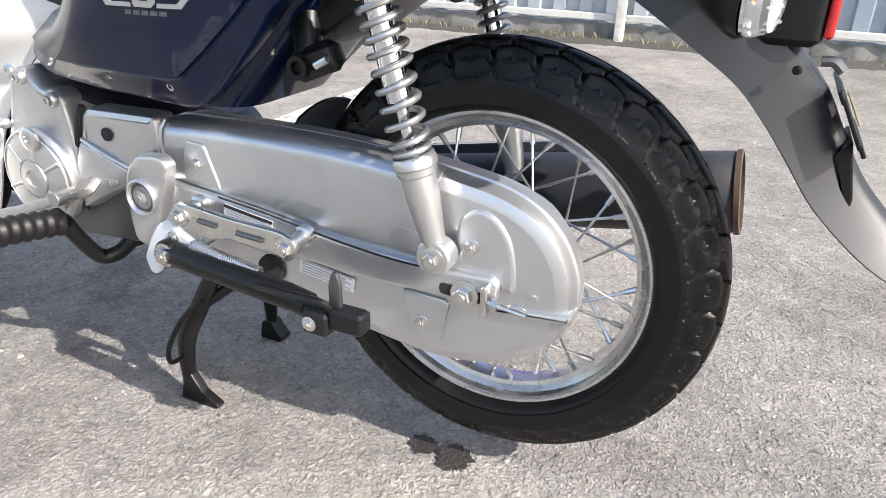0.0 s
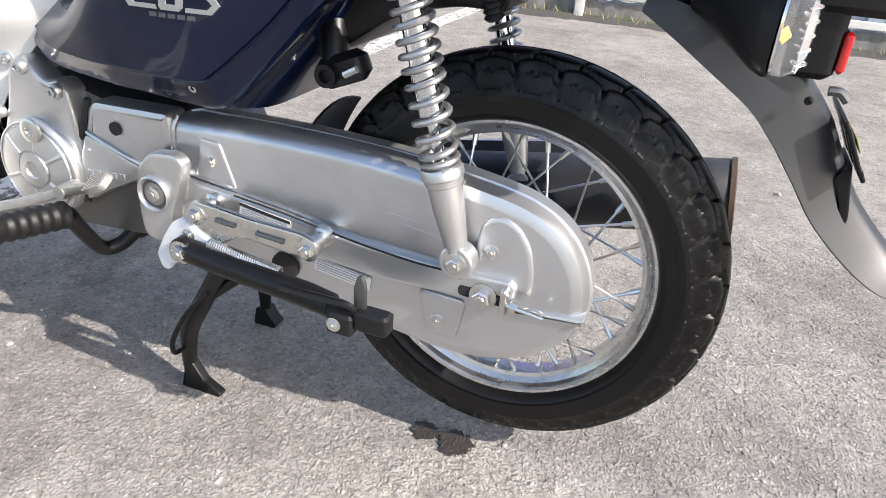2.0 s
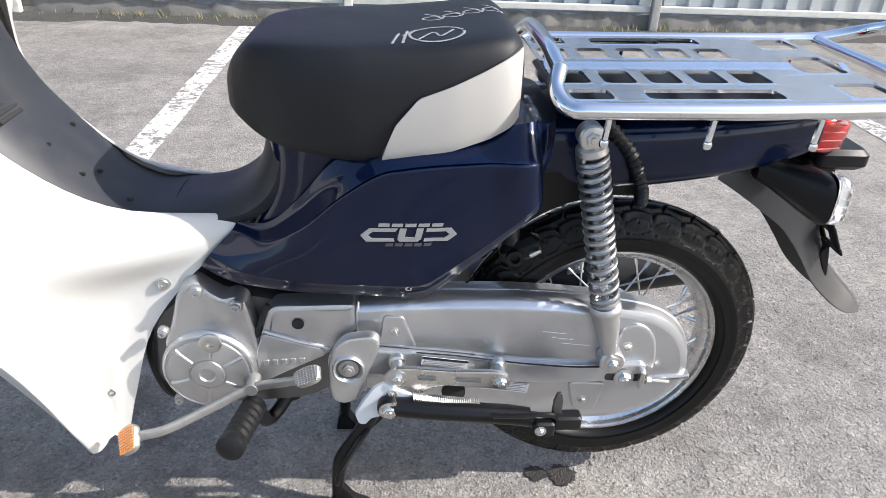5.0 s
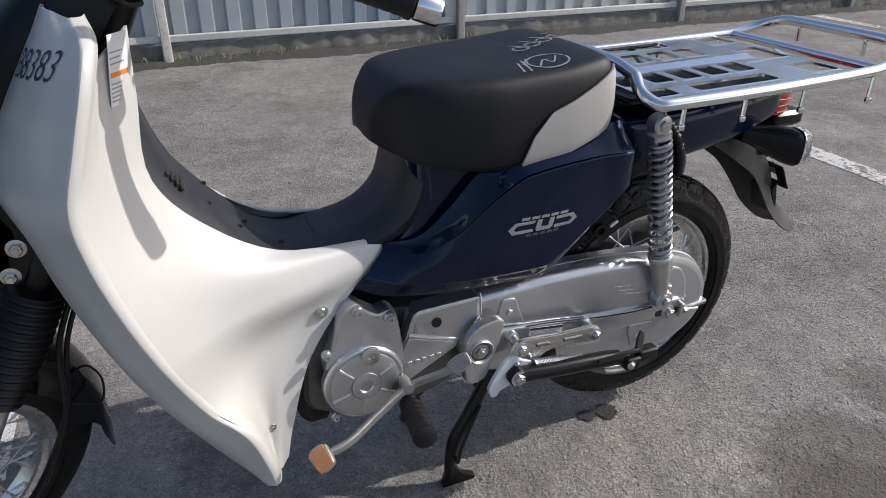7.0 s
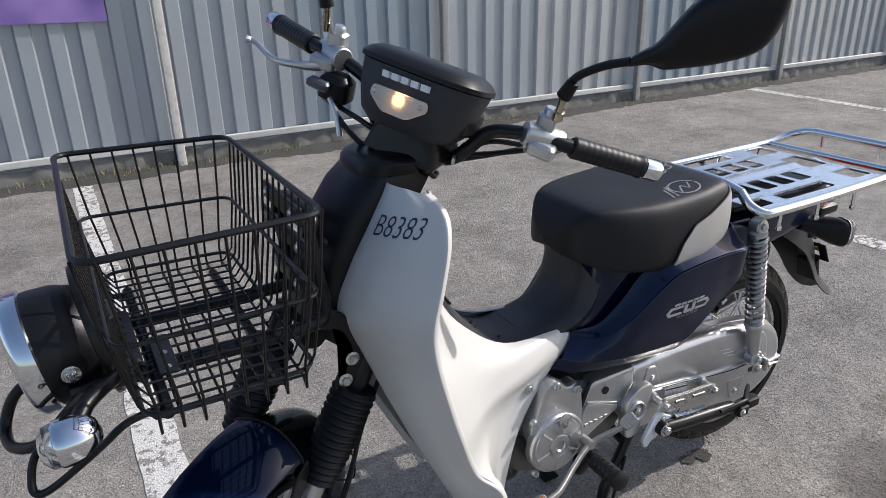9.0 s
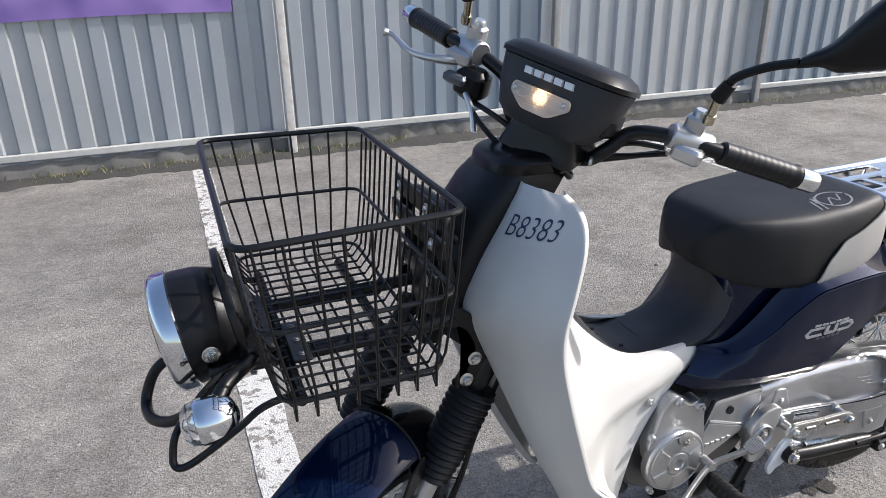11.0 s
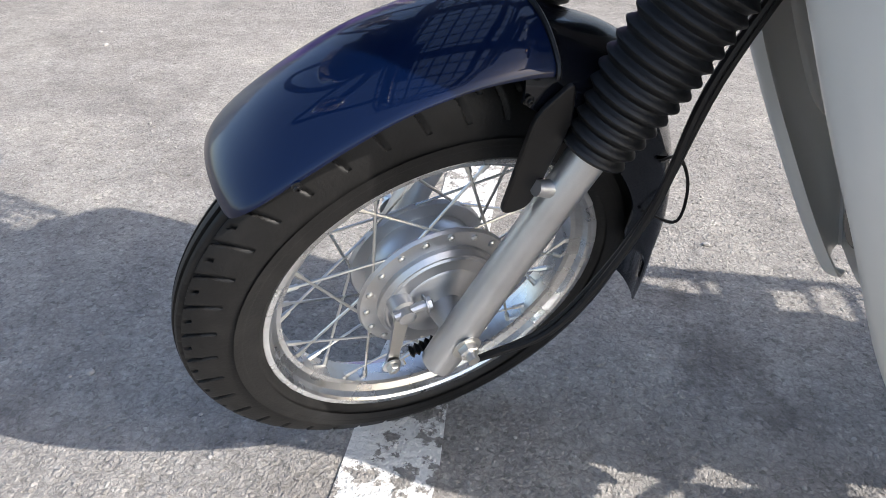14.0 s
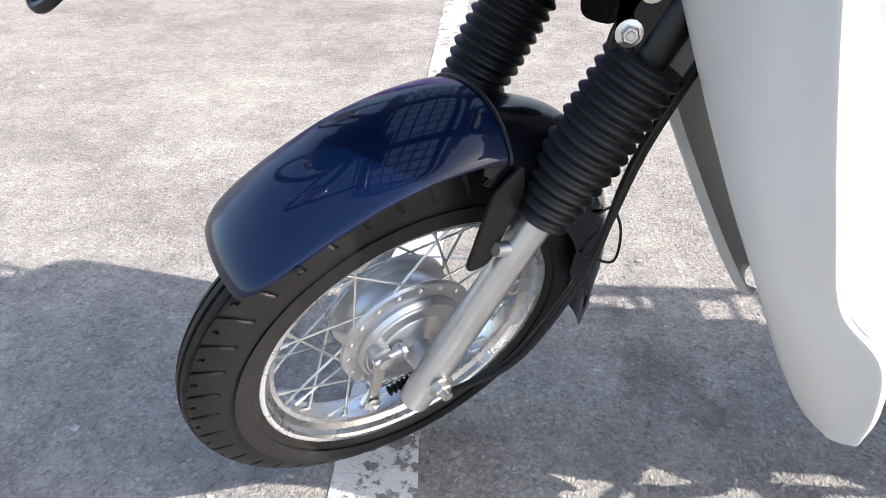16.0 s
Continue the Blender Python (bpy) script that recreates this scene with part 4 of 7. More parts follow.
def build_meter():
    """Instrument housing with its lit position lamp in front."""
    c = Vector((-0.858, MID, 1.038))
    up = Vector((0.30, 0, 0.954))
    fwd = Vector((-0.954, 0, 0.30))
    side = Vector((0, 1, 0))

    def ring(h, fl, bl, hw, e=0.62):
        pts = []
        for t in np.linspace(0, 2 * math.pi, 48, endpoint=False):
            x, y = math.cos(t), math.sin(t)
            x = math.copysign(abs(x) ** e, x); y = math.copysign(abs(y) ** e, y)
            pts.append(c + up * h + fwd * (x * (fl if x > 0 else bl)) + side * (y * hw))
        return pts
    rings = [ring(-0.062, 0.040, 0.035, 0.050), ring(-0.059, 0.058, 0.046, 0.066), ring(-0.045, 0.068, 0.055, 0.080), ring(-0.01, 0.072, 0.062, 0.092), ring(0.022, 0.068, 0.068, 0.099), ring(0.027, 0.069, 0.069, 0.100)]
    meter = part("meter_housing", loft(rings), MATTE, bike, "matte black instrument housing", m=TURNED)
    rings = [ring(0.028, 0.066, 0.066, 0.097), ring(0.029, 0.073, 0.072, 0.104), ring(0.036, 0.073, 0.072, 0.104), ring(0.045, 0.064, 0.066, 0.095), ring(0.052, 0.046, 0.052, 0.080), ring(0.053, 0.02, 0.03, 0.05)]
    part("cowl", loft(rings), BLACK, meter, "black top cowl with a raised rim", m=TURNED)
    # stepped rear flank of the housing
    for s in (-1, 1):
        part("flank", box(0, 0, 0, 0.070, 0.020, 0.042, 0.006, m=Matrix.Translation(c - fwd * 0.022 + up * -0.020 + side * s * 0.080) @ Matrix.Rotation(radians(17), 4, 'Y')), BLACK, meter, m=TURNED)

    def face(u, v, lift=0.0):
        """A point on the front of the housing, u to the side, v up."""
        bulge = 0.072 - 0.020 * (abs(u) / 0.09) ** 2.4 - (0.10 * max(0, -0.02 - v))
        return c + up * v + fwd * (bulge + lift) + side * u
    outline = rounded([(-0.045, -0.003), (0.045, -0.003), (0.048, -0.017), (0.021, -0.037), (-0.021, -0.037), (-0.048, -0.017)], 0.006)
    bm = loft([[face(u, v, 0.004) for u, v in outline], [face(u, v, 0.010) for u, v in outline], [face(u * 0.93, -0.015 + (v + 0.015) * 0.93, 0.0118) for u, v in outline]])
    lamp = part("position_lamp", bm, FROST, meter, "clear position lamp lens, lit", m=TURNED)
    lamp.visible_shadow = False
    part("bulb", lathe([(0.001, 0), (0.008, 0.002), (0.011, 0.010), (0.008, 0.0165), (0.001, 0.0178)], 16, face(0, -0.014, -0.010), fwd), WARM, lamp, "glowing warm bulb", m=TURNED)
    back = loft([[face(u * 0.98, -0.015 + (v + 0.015) * 0.97, 0.0022) for u, v in outline], [face(u * 0.98, -0.015 + (v + 0.015) * 0.97, 0.0036) for u, v in outline]])
    part("reflector", back, PAPER, lamp, "pale reflector behind the lens", m=TURNED)
    # maker's word as plain slanted blocks
    for i in range(5):
        u0 = -0.040 + i * 0.0164
        q = [(u0, 0.0105), (u0 + 0.0116, 0.0105), (u0 + 0.0128, 0.0195), (u0 + 0.0012, 0.0195)]
        part("word_block", loft([[face(u, v, -0.002) for u, v in q], [face(u, v, 0.0062) for u, v in q]]), PAPER, meter, m=TURNED)
    # ribs moulded into the lamp lens
    for i in range(7):
        v0 = -0.007 - i * 0.0038
        hw = 0.042 if v0 > -0.017 else 0.042 - (-0.017 - v0) * 1.2
        part("lens_rib", tube([face(u, v0, 0.0118) for u in np.linspace(-hw, hw, 9)], 0.0009, 5), FROST, lamp, m=TURNED).visible_shadow = False
    for s in (-1, 1):
        part("lens_screw", screw(face(s * 0.039, -0.012, 0.0118), fwd, 0.0028), STEEL, lamp, m=TURNED)
    # dark fork yoke below
    rings = [[Vector((-0.855 + dx, MID, z)) + Vector((x, y, 0)) for x, y in rounded([(-w, -v), (w, -v), (w, v), (-w, v)], 0.02)] for dx, z, w, v in ((-0.006, 0.935, 0.046, 0.056), (-0.008, 0.948, 0.054, 0.064), (-0.006, 0.965, 0.052, 0.060), (-0.002, 0.985, 0.048, 0.054), (0.0, 1.005, 0.048, 0.056))]
    yoke = part("yoke_cover", loft(rings), BLACKPAINT, bike, "black fork yoke with wiring", m=TURNED)
    for s in (-1, 1):
        part("bar_clamp", box(-0.835, MID + s * 0.042, 0.962, 0.034, 0.022, 0.036, 0.005), BLACKPAINT, yoke, m=TURNED)
        part("clamp_bolt", hexbolt((-0.853, MID + s * 0.042, 0.966), (-1, 0, 0.1), 0.005, 0.005), STEEL, yoke, m=TURNED)
        part("wire_loop", tube([Vector((-0.895, MID + s * 0.02, 0.985)), Vector((-0.905, MID + s * 0.045, 0.955)), Vector((-0.890, MID + s * 0.058, 0.930)), Vector((-0.86, MID + s * 0.05, 0.920))], 0.0045, 8, 24), BOOT, yoke, m=TURNED)
    part("connector", box(-0.897, MID - 0.012, 0.950, 0.014, 0.030, 0.016, 0.003), BLACK, yoke, m=TURNED)
    part("wire_clip", lathe([(0.004, -0.003), (0.008, -0.002), (0.008, 0.002), (0.004, 0.003)], 12, (-0.862, MID - 0.075, 0.955), (0.3, -0.9, 0), closed=True), STEEL, yoke, m=TURNED)


build_meter()


# -- leg shield and centre body --
def build_shield():
    edge_in = [(-0.928, -0.086, 0.911), (-0.941, -0.087, 0.888), (-0.961, -0.088, 0.855), (-1.000, -0.087, 0.788), (-1.024, -0.085, 0.722), (-0.998, -0.112, 0.655), (-0.974, -0.138, 0.585), (-0.936, -0.154, 0.490), (-0.896, -0.156, 0.405), (-0.838, -0.134, 0.290), (-0.798, -0.126, 0.225), (-0.778, -0.150, 0.212)]
    lip = [(-0.900, -0.154, 0.904), (-0.893, -0.192, 0.884), (-0.902, -0.218, 0.848), (-0.921, -0.231, 0.788), (-0.937, -0.236, 0.732), (-0.934, -0.235, 0.680), (-0.917, -0.233, 0.608), (-0.886, -0.221, 0.512), (-0.842, -0.196, 0.405), (-0.799, -0.206, 0.357), (-0.777, -0.194, 0.285), (-0.768, -0.174, 0.227)]
    out = Vector((-0.72, -0.62, 0.25)).normalized()
    face, band = [], []
    for a, b in zip(edge_in, lip):
        a, b = Vector(a), Vector(b)
        w = (b - a).length
        crease = a.lerp(b, 1 - min(0.35, 0.026 / w)) + out * 0.005
        face.append([a + Vector((0.012, 0.010, 0)), a, a.lerp(crease, 0.35) + out * w * 0.065, a.lerp(crease, 0.7) + out * w * 0.055, crease])
        band.append([crease, crease.lerp(b, 0.86) + out * 0.0010, b, b + Vector((0.0055, 0.0050, 0)), b + Vector((0.009, 0.019, 0.001))])
    bm = surface([f + g[1:] for f, g in zip(face, band)], 64, 44, 0.0035, mirror=MID)
    shield = part("leg_shield", bm, WHITE, bike, "white plastic leg shield with hand-written stock number", angle=30)
    # rear white apron between lip and tunnel
    grid = [
        [(-0.906, -0.188, 0.852), (-0.886, -0.124, 0.860), (-0.864, -0.098, 0.876), (-0.853, -0.076, 0.884)],
        [(-0.915, -0.192, 0.810), (-0.892, -0.140, 0.812), (-0.868, -0.110, 0.812), (-0.857, -0.092, 0.808)],
        [(-0.926, -0.220, 0.735), (-0.896, -0.160, 0.735), (-0.875, -0.124, 0.722), (-0.860, -0.106, 0.708)],
        [(-0.924, -0.222, 0.675), (-0.886, -0.168, 0.668), (-0.844, -0.130, 0.650), (-0.803, -0.104, 0.632)],
        [(-0.906, -0.220, 0.605), (-0.850, -0.168, 0.600), (-0.780, -0.125, 0.582), (-0.700, -0.087, 0.565)],
        [(-0.876, -0.209, 0.512), (-0.800, -0.157, 0.528), (-0.690, -0.116, 0.540), (-0.546, -0.072, 0.550)],
        [(-0.866, -0.203, 0.484), (-0.792, -0.156, 0.498), (-0.684, -0.121, 0.508), (-0.570, -0.086, 0.519)],
        [(-0.836, -0.184, 0.408), (-0.780, -0.130, 0.432), (-0.710, -0.098, 0.448), (-0.622, -0.090, 0.470)],
        [(-0.806, -0.180, 0.360), (-0.775, -0.126, 0.355), (-0.735, -0.108, 0.360), (-0.686, -0.100, 0.385)],
        [(-0.784, -0.170, 0.285), (-0.766, -0.120, 0.268), (-0.748, -0.112, 0.262), (-0.722, -0.108, 0.280)],
        [(-0.768, -0.165, 0.230), (-0.762, -0.130, 0.215), (-0.752, -0.122, 0.205), (-0.738, -0.118, 0.222)],
    ]
    lz = [p[2] for p in lip[2:10]][::-1]
    for row in grid[1:9]:
        q = [float(np.interp(row[0][2], lz, [p[k] for p in lip[2:10]][::-1])) for k in (0, 1)]
        row[0] = (q[0] + 0.0022, q[1] + 0.0018, row[0][2])
    for row, p in zip(grid[9:], lip[10:]):
        row[0] = (p[0] + 0.0022, p[1] + 0.0018, p[2])
    part("inner_panel", surface(grid, 50, 24, 0.003, mirror=MID, flip=False), WHITE, shield, "white inner panel behind the leg shield")
    for p in ((-0.660, -0.0975, 0.460), (-0.756, -0.112, 0.283)):
        part("panel_screw", screw(p, (0.25, -0.95, 0.1), 0.0066), STEEL, shield)
    # notice on the neck
    def neck(u, v):
        return Vector((-0.884 + 0.020 * u + 0.010 * v, -0.128 + 0.028 * u + 0.012 * v, 0.806 + 0.076 * v)) + Vector((0.35, -0.93, 0)) * 0.004
    q = [neck(0, 0), neck(1, 0), neck(1, 1), neck(0, 1)]
    tag = part("notice", loft([q, [p + Vector((0.0002, -0.0006, 0)) for p in q]]), PAPER, shield, "white printed notice with an orange band")
    for v0, v1, u1, mt in ((0.40, 0.47, 1.0, ORANGE), (0.06, 0.08, 0.9, DIMPRINT), (0.12, 0.14, 0.8, DIMPRINT), (0.18, 0.20, 0.9, DIMPRINT), (0.24, 0.26, 0.85, DIMPRINT), (0.30, 0.32, 0.7, DIMPRINT), (0.58, 0.60, 0.8, DIMPRINT), (0.66, 0.68, 0.6, DIMPRINT), (0.74, 0.76, 0.75, DIMPRINT)):
        p4 = [neck(0.08, v0), neck(u1, v0), neck(u1, v1), neck(0.08, v1)]
        part("print_bar", loft([p4, [p + Vector((0.0004, -0.0012, 0)) for p in p4]]), mt, tag)
    # dark front cover over the steering head
    rings = []
    for z, x, hw, dx in ((0.705, -1.022, 0.074, 0.050), (0.74, -1.010, 0.076, 0.060), (0.79, -0.990, 0.077, 0.066), (0.855, -0.952, 0.078, 0.070), (0.900, -0.922, 0.076, 0.068), (0.922, -0.905, 0.070, 0.060), (0.930, -0.895, 0.055, 0.040)):
        ring = []
        for t in np.linspace(0, math.pi, 25):
            w = hw + (0.010 if math.cos(t) < 0 else 0.0)
            ring.append((x - dx * math.sin(t) ** 0.6, MID - w * math.copysign(abs(math.cos(t)) ** 0.8, math.cos(t)), z))
        ring.append((x + 0.06, MID + hw * 0.9, z))
        ring.append((x + 0.06, MID - hw * 0.9, z))
        rings.append(ring)
    front = part("front_cover", loft(rings), BLACK, shield, "dark front cover over the steering head")
    rings = []
    for z, fx, rx, hw in ((0.916, -0.962, -0.845, 0.066), (0.920, -0.966, -0.838, 0.074), (0.936, -0.962, -0.832, 0.078), (0.943, -0.955, -0.835, 0.074), (0.948, -0.942, -0.842, 0.064), (0.950, -0.920, -0.855, 0.045)):
        rings.append([((fx + rx) / 2 + (rx - fx) / 2 * math.copysign(abs(math.cos(t)) ** 0.7, math.cos(t)), MID + hw * math.copysign(abs(math.sin(t)) ** 0.7, math.sin(t)), z) for t in np.linspace(0, 2 * math.pi, 40, endpoint=False)])
    part("head_collar", loft(rings), BLACKPAINT, front, "black collar round the steering head")
    part("cover_plug", lathe([(0.007, 0), (0.009, 0.003), (0.005, 0.007)], 12, (-1.035, -0.075, 0.835), (-0.7, -0.7, 0)), BOOT, front)
    # hand-written number
    cu = bpy.data.curves.new("stock_number", 'FONT')
    cu.body, cu.size, cu.extrude, cu.shear, cu.offset = "B8383", 0.046, 0.0, 0.20, -0.0005
    cu.align_x, cu.resolution_u = 'CENTER', 3
    tmp = new("tmp_text", cu)
    me = bpy.data.meshes.new_from_object(tmp.evaluated_get(bpy.context.evaluated_depsgraph_get()))
    bpy.data.objects.remove(tmp)
    b = bmesh.new()
    b.from_mesh(me)
    bmesh.ops.subdivide_edges(b, edges=b.edges, cuts=1)
    # lay it along the shield
    o = Vector((-0.937, -0.137, 0.846))
    ux = Vector((0.052, -0.098, 0.010)).normalized()
    uz = Vector((0.30, 0.0, 0.95)).normalized()
    src = shield.data
    from mathutils.bvhtree import BVHTree
    tree = BVHTree.FromPolygons([v.co.copy() for v in src.vertices], [tuple(p.vertices) for p in src.polygons])
    for v in b.verts:
        p = o + ux * v.co.x * 0.78 + uz * v.co.y
        hit = tree.ray_cast(p + Vector((-0.72, -0.62, 0.1)).normalized() * 0.2, -Vector((-0.72, -0.62, 0.1)).normalized())
        v.co = (hit[0] + Vector((-0.72, -0.62, 0.1)).normalized() * 0.0012) if hit[0] else p
    part("stock_number", b, INK, shield, "hand-written dark blue stock number")


build_shield()


def build_tunnel():
    """Dark step-through cover with louvres, rising to the steering head."""
    spine = [(-0.862, 0.810, 0.090, 0.030), (-0.856, 0.770, 0.098, 0.034), (-0.834, 0.714, 0.100, 0.024), (-0.806, 0.671, 0.098, 0.018), (-0.768, 0.626, 0.094, 0.014), (-0.728, 0.588, 0.090, 0.014), (-0.684, 0.563, 0.086, 0.014), (-0.640, 0.557, 0.082, 0.014), (-0.590, 0.565, 0.078, 0.016), (-0.552, 0.584, 0.082, 0.024), (-0.527, 0.610, 0.085, 0.026), (-0.514, 0.650, 0.086, 0.026), (-0.508, 0.69, 0.086, 0.026)]
    pts = [Vector((x, 0, z - (0.017 if -0.84 < x < -0.70 else 0.009 if -0.86 < x < -0.66 else 0.0))) for x, z, *_ in spine]
    rows = []
    for i, (x, z, hw, drop) in enumerate(spine):
        d = (pts[min(i + 1, len(pts) - 1)] - pts[max(i - 1, 0)]).normalized()
        nrm = Vector((-d.z, 0, d.x))
        mid = MID * (1 - i / 10)
        row = []
        for t in np.linspace(-1, 1, 15):
            q = abs(t) ** 3.0
            row.append(pts[i] - nrm * drop * q + Vector((0, mid + hw * math.copysign(abs(t) ** 0.8, t), 0)))
        row = [row[0] - nrm * 0.012 + Vector((0, 0.004, 0))] + row + [row[-1] - nrm * 0.012 - Vector((0, 0.004, 0))]
        rows.append(row)
    dense = np.array([catmull([r[j] for r in rows], 50) for j in range(17)]).transpose(1, 0, 2)
    tun = part("tunnel_cover", sheet(dense, 0.003), MATTE, bike, "dark grey matte plastic step-through cover")
    # joint, screws and louvres
    part("joint", tube([Vector((-0.637 - 0.010 * (1 - t * t), -0.081 * t, 0.5585 - 0.013 * abs(t) ** 3)) for t in np.linspace(-0.97, 0.97, 21)], 0.0014, 6), HOLE, tun)
    for x, y, z in ((-0.792, -0.045, 0.6395), (-0.755, -0.05, 0.6005), (-0.745, -0.02, 0.5925), (-0.70, -0.05, 0.5645), (-0.79, 0.03, 0.6405)):
        part("clip", box(x, y, z, 0.008, 0.004, 0.005, 0.001), HOLE, tun)
    for i in range(4):
        f = i * 0.009
        part("louvre", box(-0.838 + f * 0.55, -0.055, 0.701 - f * 0.8, 0.006, 0.055, 0.005, 0.001, m=Matrix.Rotation(radians(50), 4, 'Y')), HOLE, tun)


build_tunnel()


def build_body():
    top = [(-0.552, -0.082, 0.549), (-0.506, -0.104, 0.560), (-0.462, -0.116, 0.602), (-0.424, -0.122, 0.648), (-0.378, -0.126, 0.680), (-0.345, -0.127, 0.688), (-0.298, -0.129, 0.694), (-0.236, -0.131, 0.701), (-0.184, -0.130, 0.709), (-0.172, -0.095, 0.709)]
    crest = [(-0.558, -0.088, 0.540), (-0.510, -0.122, 0.540), (-0.458, -0.146, 0.573), (-0.412, -0.156, 0.618), (-0.366, -0.162, 0.651), (-0.335, -0.165, 0.660), (-0.295, -0.167, 0.666), (-0.236, -0.169, 0.671), (-0.180, -0.168, 0.672), (-0.166, -0.100, 0.674)]
    lows = [(-0.590, -0.102, 0.508), (-0.540, -0.130, 0.500), (-0.466, -0.148, 0.498), (-0.405, -0.154, 0.498), (-0.350, -0.156, 0.497), (-0.313, -0.157, 0.499), (-0.292, -0.157, 0.510), (-0.225, -0.159, 0.565), (-0.172, -0.159, 0.616), (-0.160, -0.100, 0.618)]
    foot = [(-0.606, -0.092, 0.487), (-0.556, -0.112, 0.474), (-0.470, -0.128, 0.470), (-0.400, -0.133, 0.469), (-0.345, -0.135, 0.467), (-0.310, -0.136, 0.468), (-0.287, -0.136, 0.481), (-0.222, -0.140, 0.543), (-0.168, -0.142, 0.598), (-0.156, -0.095, 0.600)]
    up = [[Vector(t), Vector(t).lerp(Vector(k), 0.5) + Vector((0, 0.004, 0.0)), Vector(k)] for t, k in zip(top, crest)]
    swell = (0.0, 0.003, 0.005, 0.005, 0.004, 0.004, 0.003, 0.002, 0.001, 0.0)
    down = [[Vector(k), Vector(k).lerp(Vector(l_), 0.07) - Vector((0, 0.0015, 0)), Vector(k).lerp(Vector(l_), 0.5) - Vector((0, w, 0)), Vector(l_)] for k, l_, w in zip(crest, lows, swell)]
    under = [[Vector(l_), Vector(l_).lerp(Vector(f_), 0.12) + Vector((0, 0.004, 0)), Vector(f_), Vector(f_) + Vector((0, 0.022, -0.001))] for l_, f_ in zip(lows, foot)]

    def cover(s):
        fl = lambda g: [[(p.x, p.y * s, p.z) for p in r] for r in g]
        b = surface(fl(up), 72, 10, 0.003, flip=s > 0)
        surface(fl(down), 72, 26, 0.003, flip=s > 0, into=b)
        surface(fl(under), 72, 12, 0.003, flip=s > 0, into=b)
        bmesh.ops.remove_doubles(b, verts=b.verts, dist=0.0003)
        return b
    body = part("side_cover", cover(1), NAVY, bike, "glossy dark navy side cover with silver badge", angle=24)
    part("side_cover", cover(-1), NAVY, bike, "glossy dark navy side cover", angle=24)
    part("cover_screw", screw((-0.327, -0.146, 0.487), (0, -0.9, -0.35), 0.0055), STEEL, body)
    part("cover_screw", screw((-0.365, -0.139, 0.475), (0, -0.9, -0.35), 0.0035), BOLTDARK, body)
    # core of the frame under the seat
    rings = []
    for z, xf, xr, hw in ((0.455, -0.56, -0.28, 0.095), (0.50, -0.56, -0.24, 0.102), (0.545, -0.540, -0.20, 0.104), (0.58, -0.520, -0.17, 0.108), (0.62, -0.508, -0.15, 0.112), (0.66, -0.508, -0.14, 0.114), (0.70, -0.520, -0.14, 0.112)):
        rings.append([(x, y, z) for x, y in rounded([(xf, -hw * 0.80), (xf + 0.09, -hw), (xr, -hw), (xr, hw), (xf + 0.09, hw), (xf, hw * 0.80)], 0.045, 6)])
    dense = np.array([catmull([r[j] for r in rings], 20) for j in range(len(rings[0]))]).transpose(1, 0, 2)
    part("centre_frame", loft(dense), NAVY, bike, "glossy dark navy frame cover under the seat")
    # badge: plain silver shapes
    from mathutils.bvhtree import BVHTree
    tree = BVHTree.FromPolygons([v.co.copy() for v in body.data.vertices], [tuple(p.vertices) for p in body.data.polygons])

    def stick(outline, name, material, lift=0.0018, hole=None):
        b = bmesh.new()
        out = []
        for x, z in outline:
            h = tree.ray_cast(Vector((x, -0.4, z)), Vector((0, 1, 0)))
            y = h[0].y if h[0] else -0.155
            out.append((x, y, z))
        inner = [(x, y + 0.002, z) for x, y, z in out]
        top = [(x, y - lift, z) for x, y, z in out]
        loft([inner, top], True, b)
        part(name, b, material, body)

    def at(u, v):
        return (-0.3285 + u * 0.97 + 0.15 * v, 0.5760 + v * 0.70 + 0.024 * u)
    # long pointed frame of the badge, as four bars, with the strokes inside
    stick([at(*p) for p in ((-0.052, 0.013), (-0.016, 0.013), (-0.018, 0.0070), (-0.046, 0.0070), (-0.052, 0.0), (-0.061, 0.0))], "badge_stroke", BADGE)
    stick([at(*p) for p in ((-0.061, 0.0), (-0.052, 0.0), (-0.046, -0.0070), (-0.018, -0.0070), (-0.016, -0.013), (-0.052, -0.013))], "badge_stroke", BADGE)
    stick([at(*p) for p in ((-0.013, 0.013), (-0.0045, 0.013), (-0.0045, -0.0045), (-0.013, -0.008))], "badge_stroke", BADGE)
    stick([at(*p) for p in ((-0.013, -0.008), (-0.0045, -0.0045), (0.0085, -0.0045), (0.017, -0.008), (0.013, -0.013), (-0.010, -0.013))], "badge_stroke", BADGE)
    stick([at(*p) for p in ((0.0085, 0.013), (0.017, 0.013), (0.017, -0.008), (0.0085, -0.0045))], "badge_stroke", BADGE)
    stick([at(*p) for p in ((0.021, 0.013), (0.052, 0.013), (0.061, 0.0), (0.052, 0.0), (0.046, 0.0070), (0.021, 0.0070))], "badge_stroke", BADGE)
    stick([at(*p) for p in ((0.021, -0.013), (0.021, -0.0070), (0.046, -0.0070), (0.052, 0.0), (0.061, 0.0), (0.052, -0.013))], "badge_stroke", BADGE)
    for i in range(5):
        u = -0.041 + i * 0.0168
        stick([at(u, 0.0165), at(u + 0.0138, 0.0165), at(u + 0.0138, 0.0225), at(u, 0.0225)], "badge_block", BADGE, 0.001)
    for i in range(5):
        u = -0.026 + i * 0.0122
        stick([at(u, -0.024), at(u + 0.0095, -0.024), at(u + 0.0095, -0.0175), at(u, -0.0175)], "badge_block", DIMBADGE, 0.0008)
    return body


build_body()


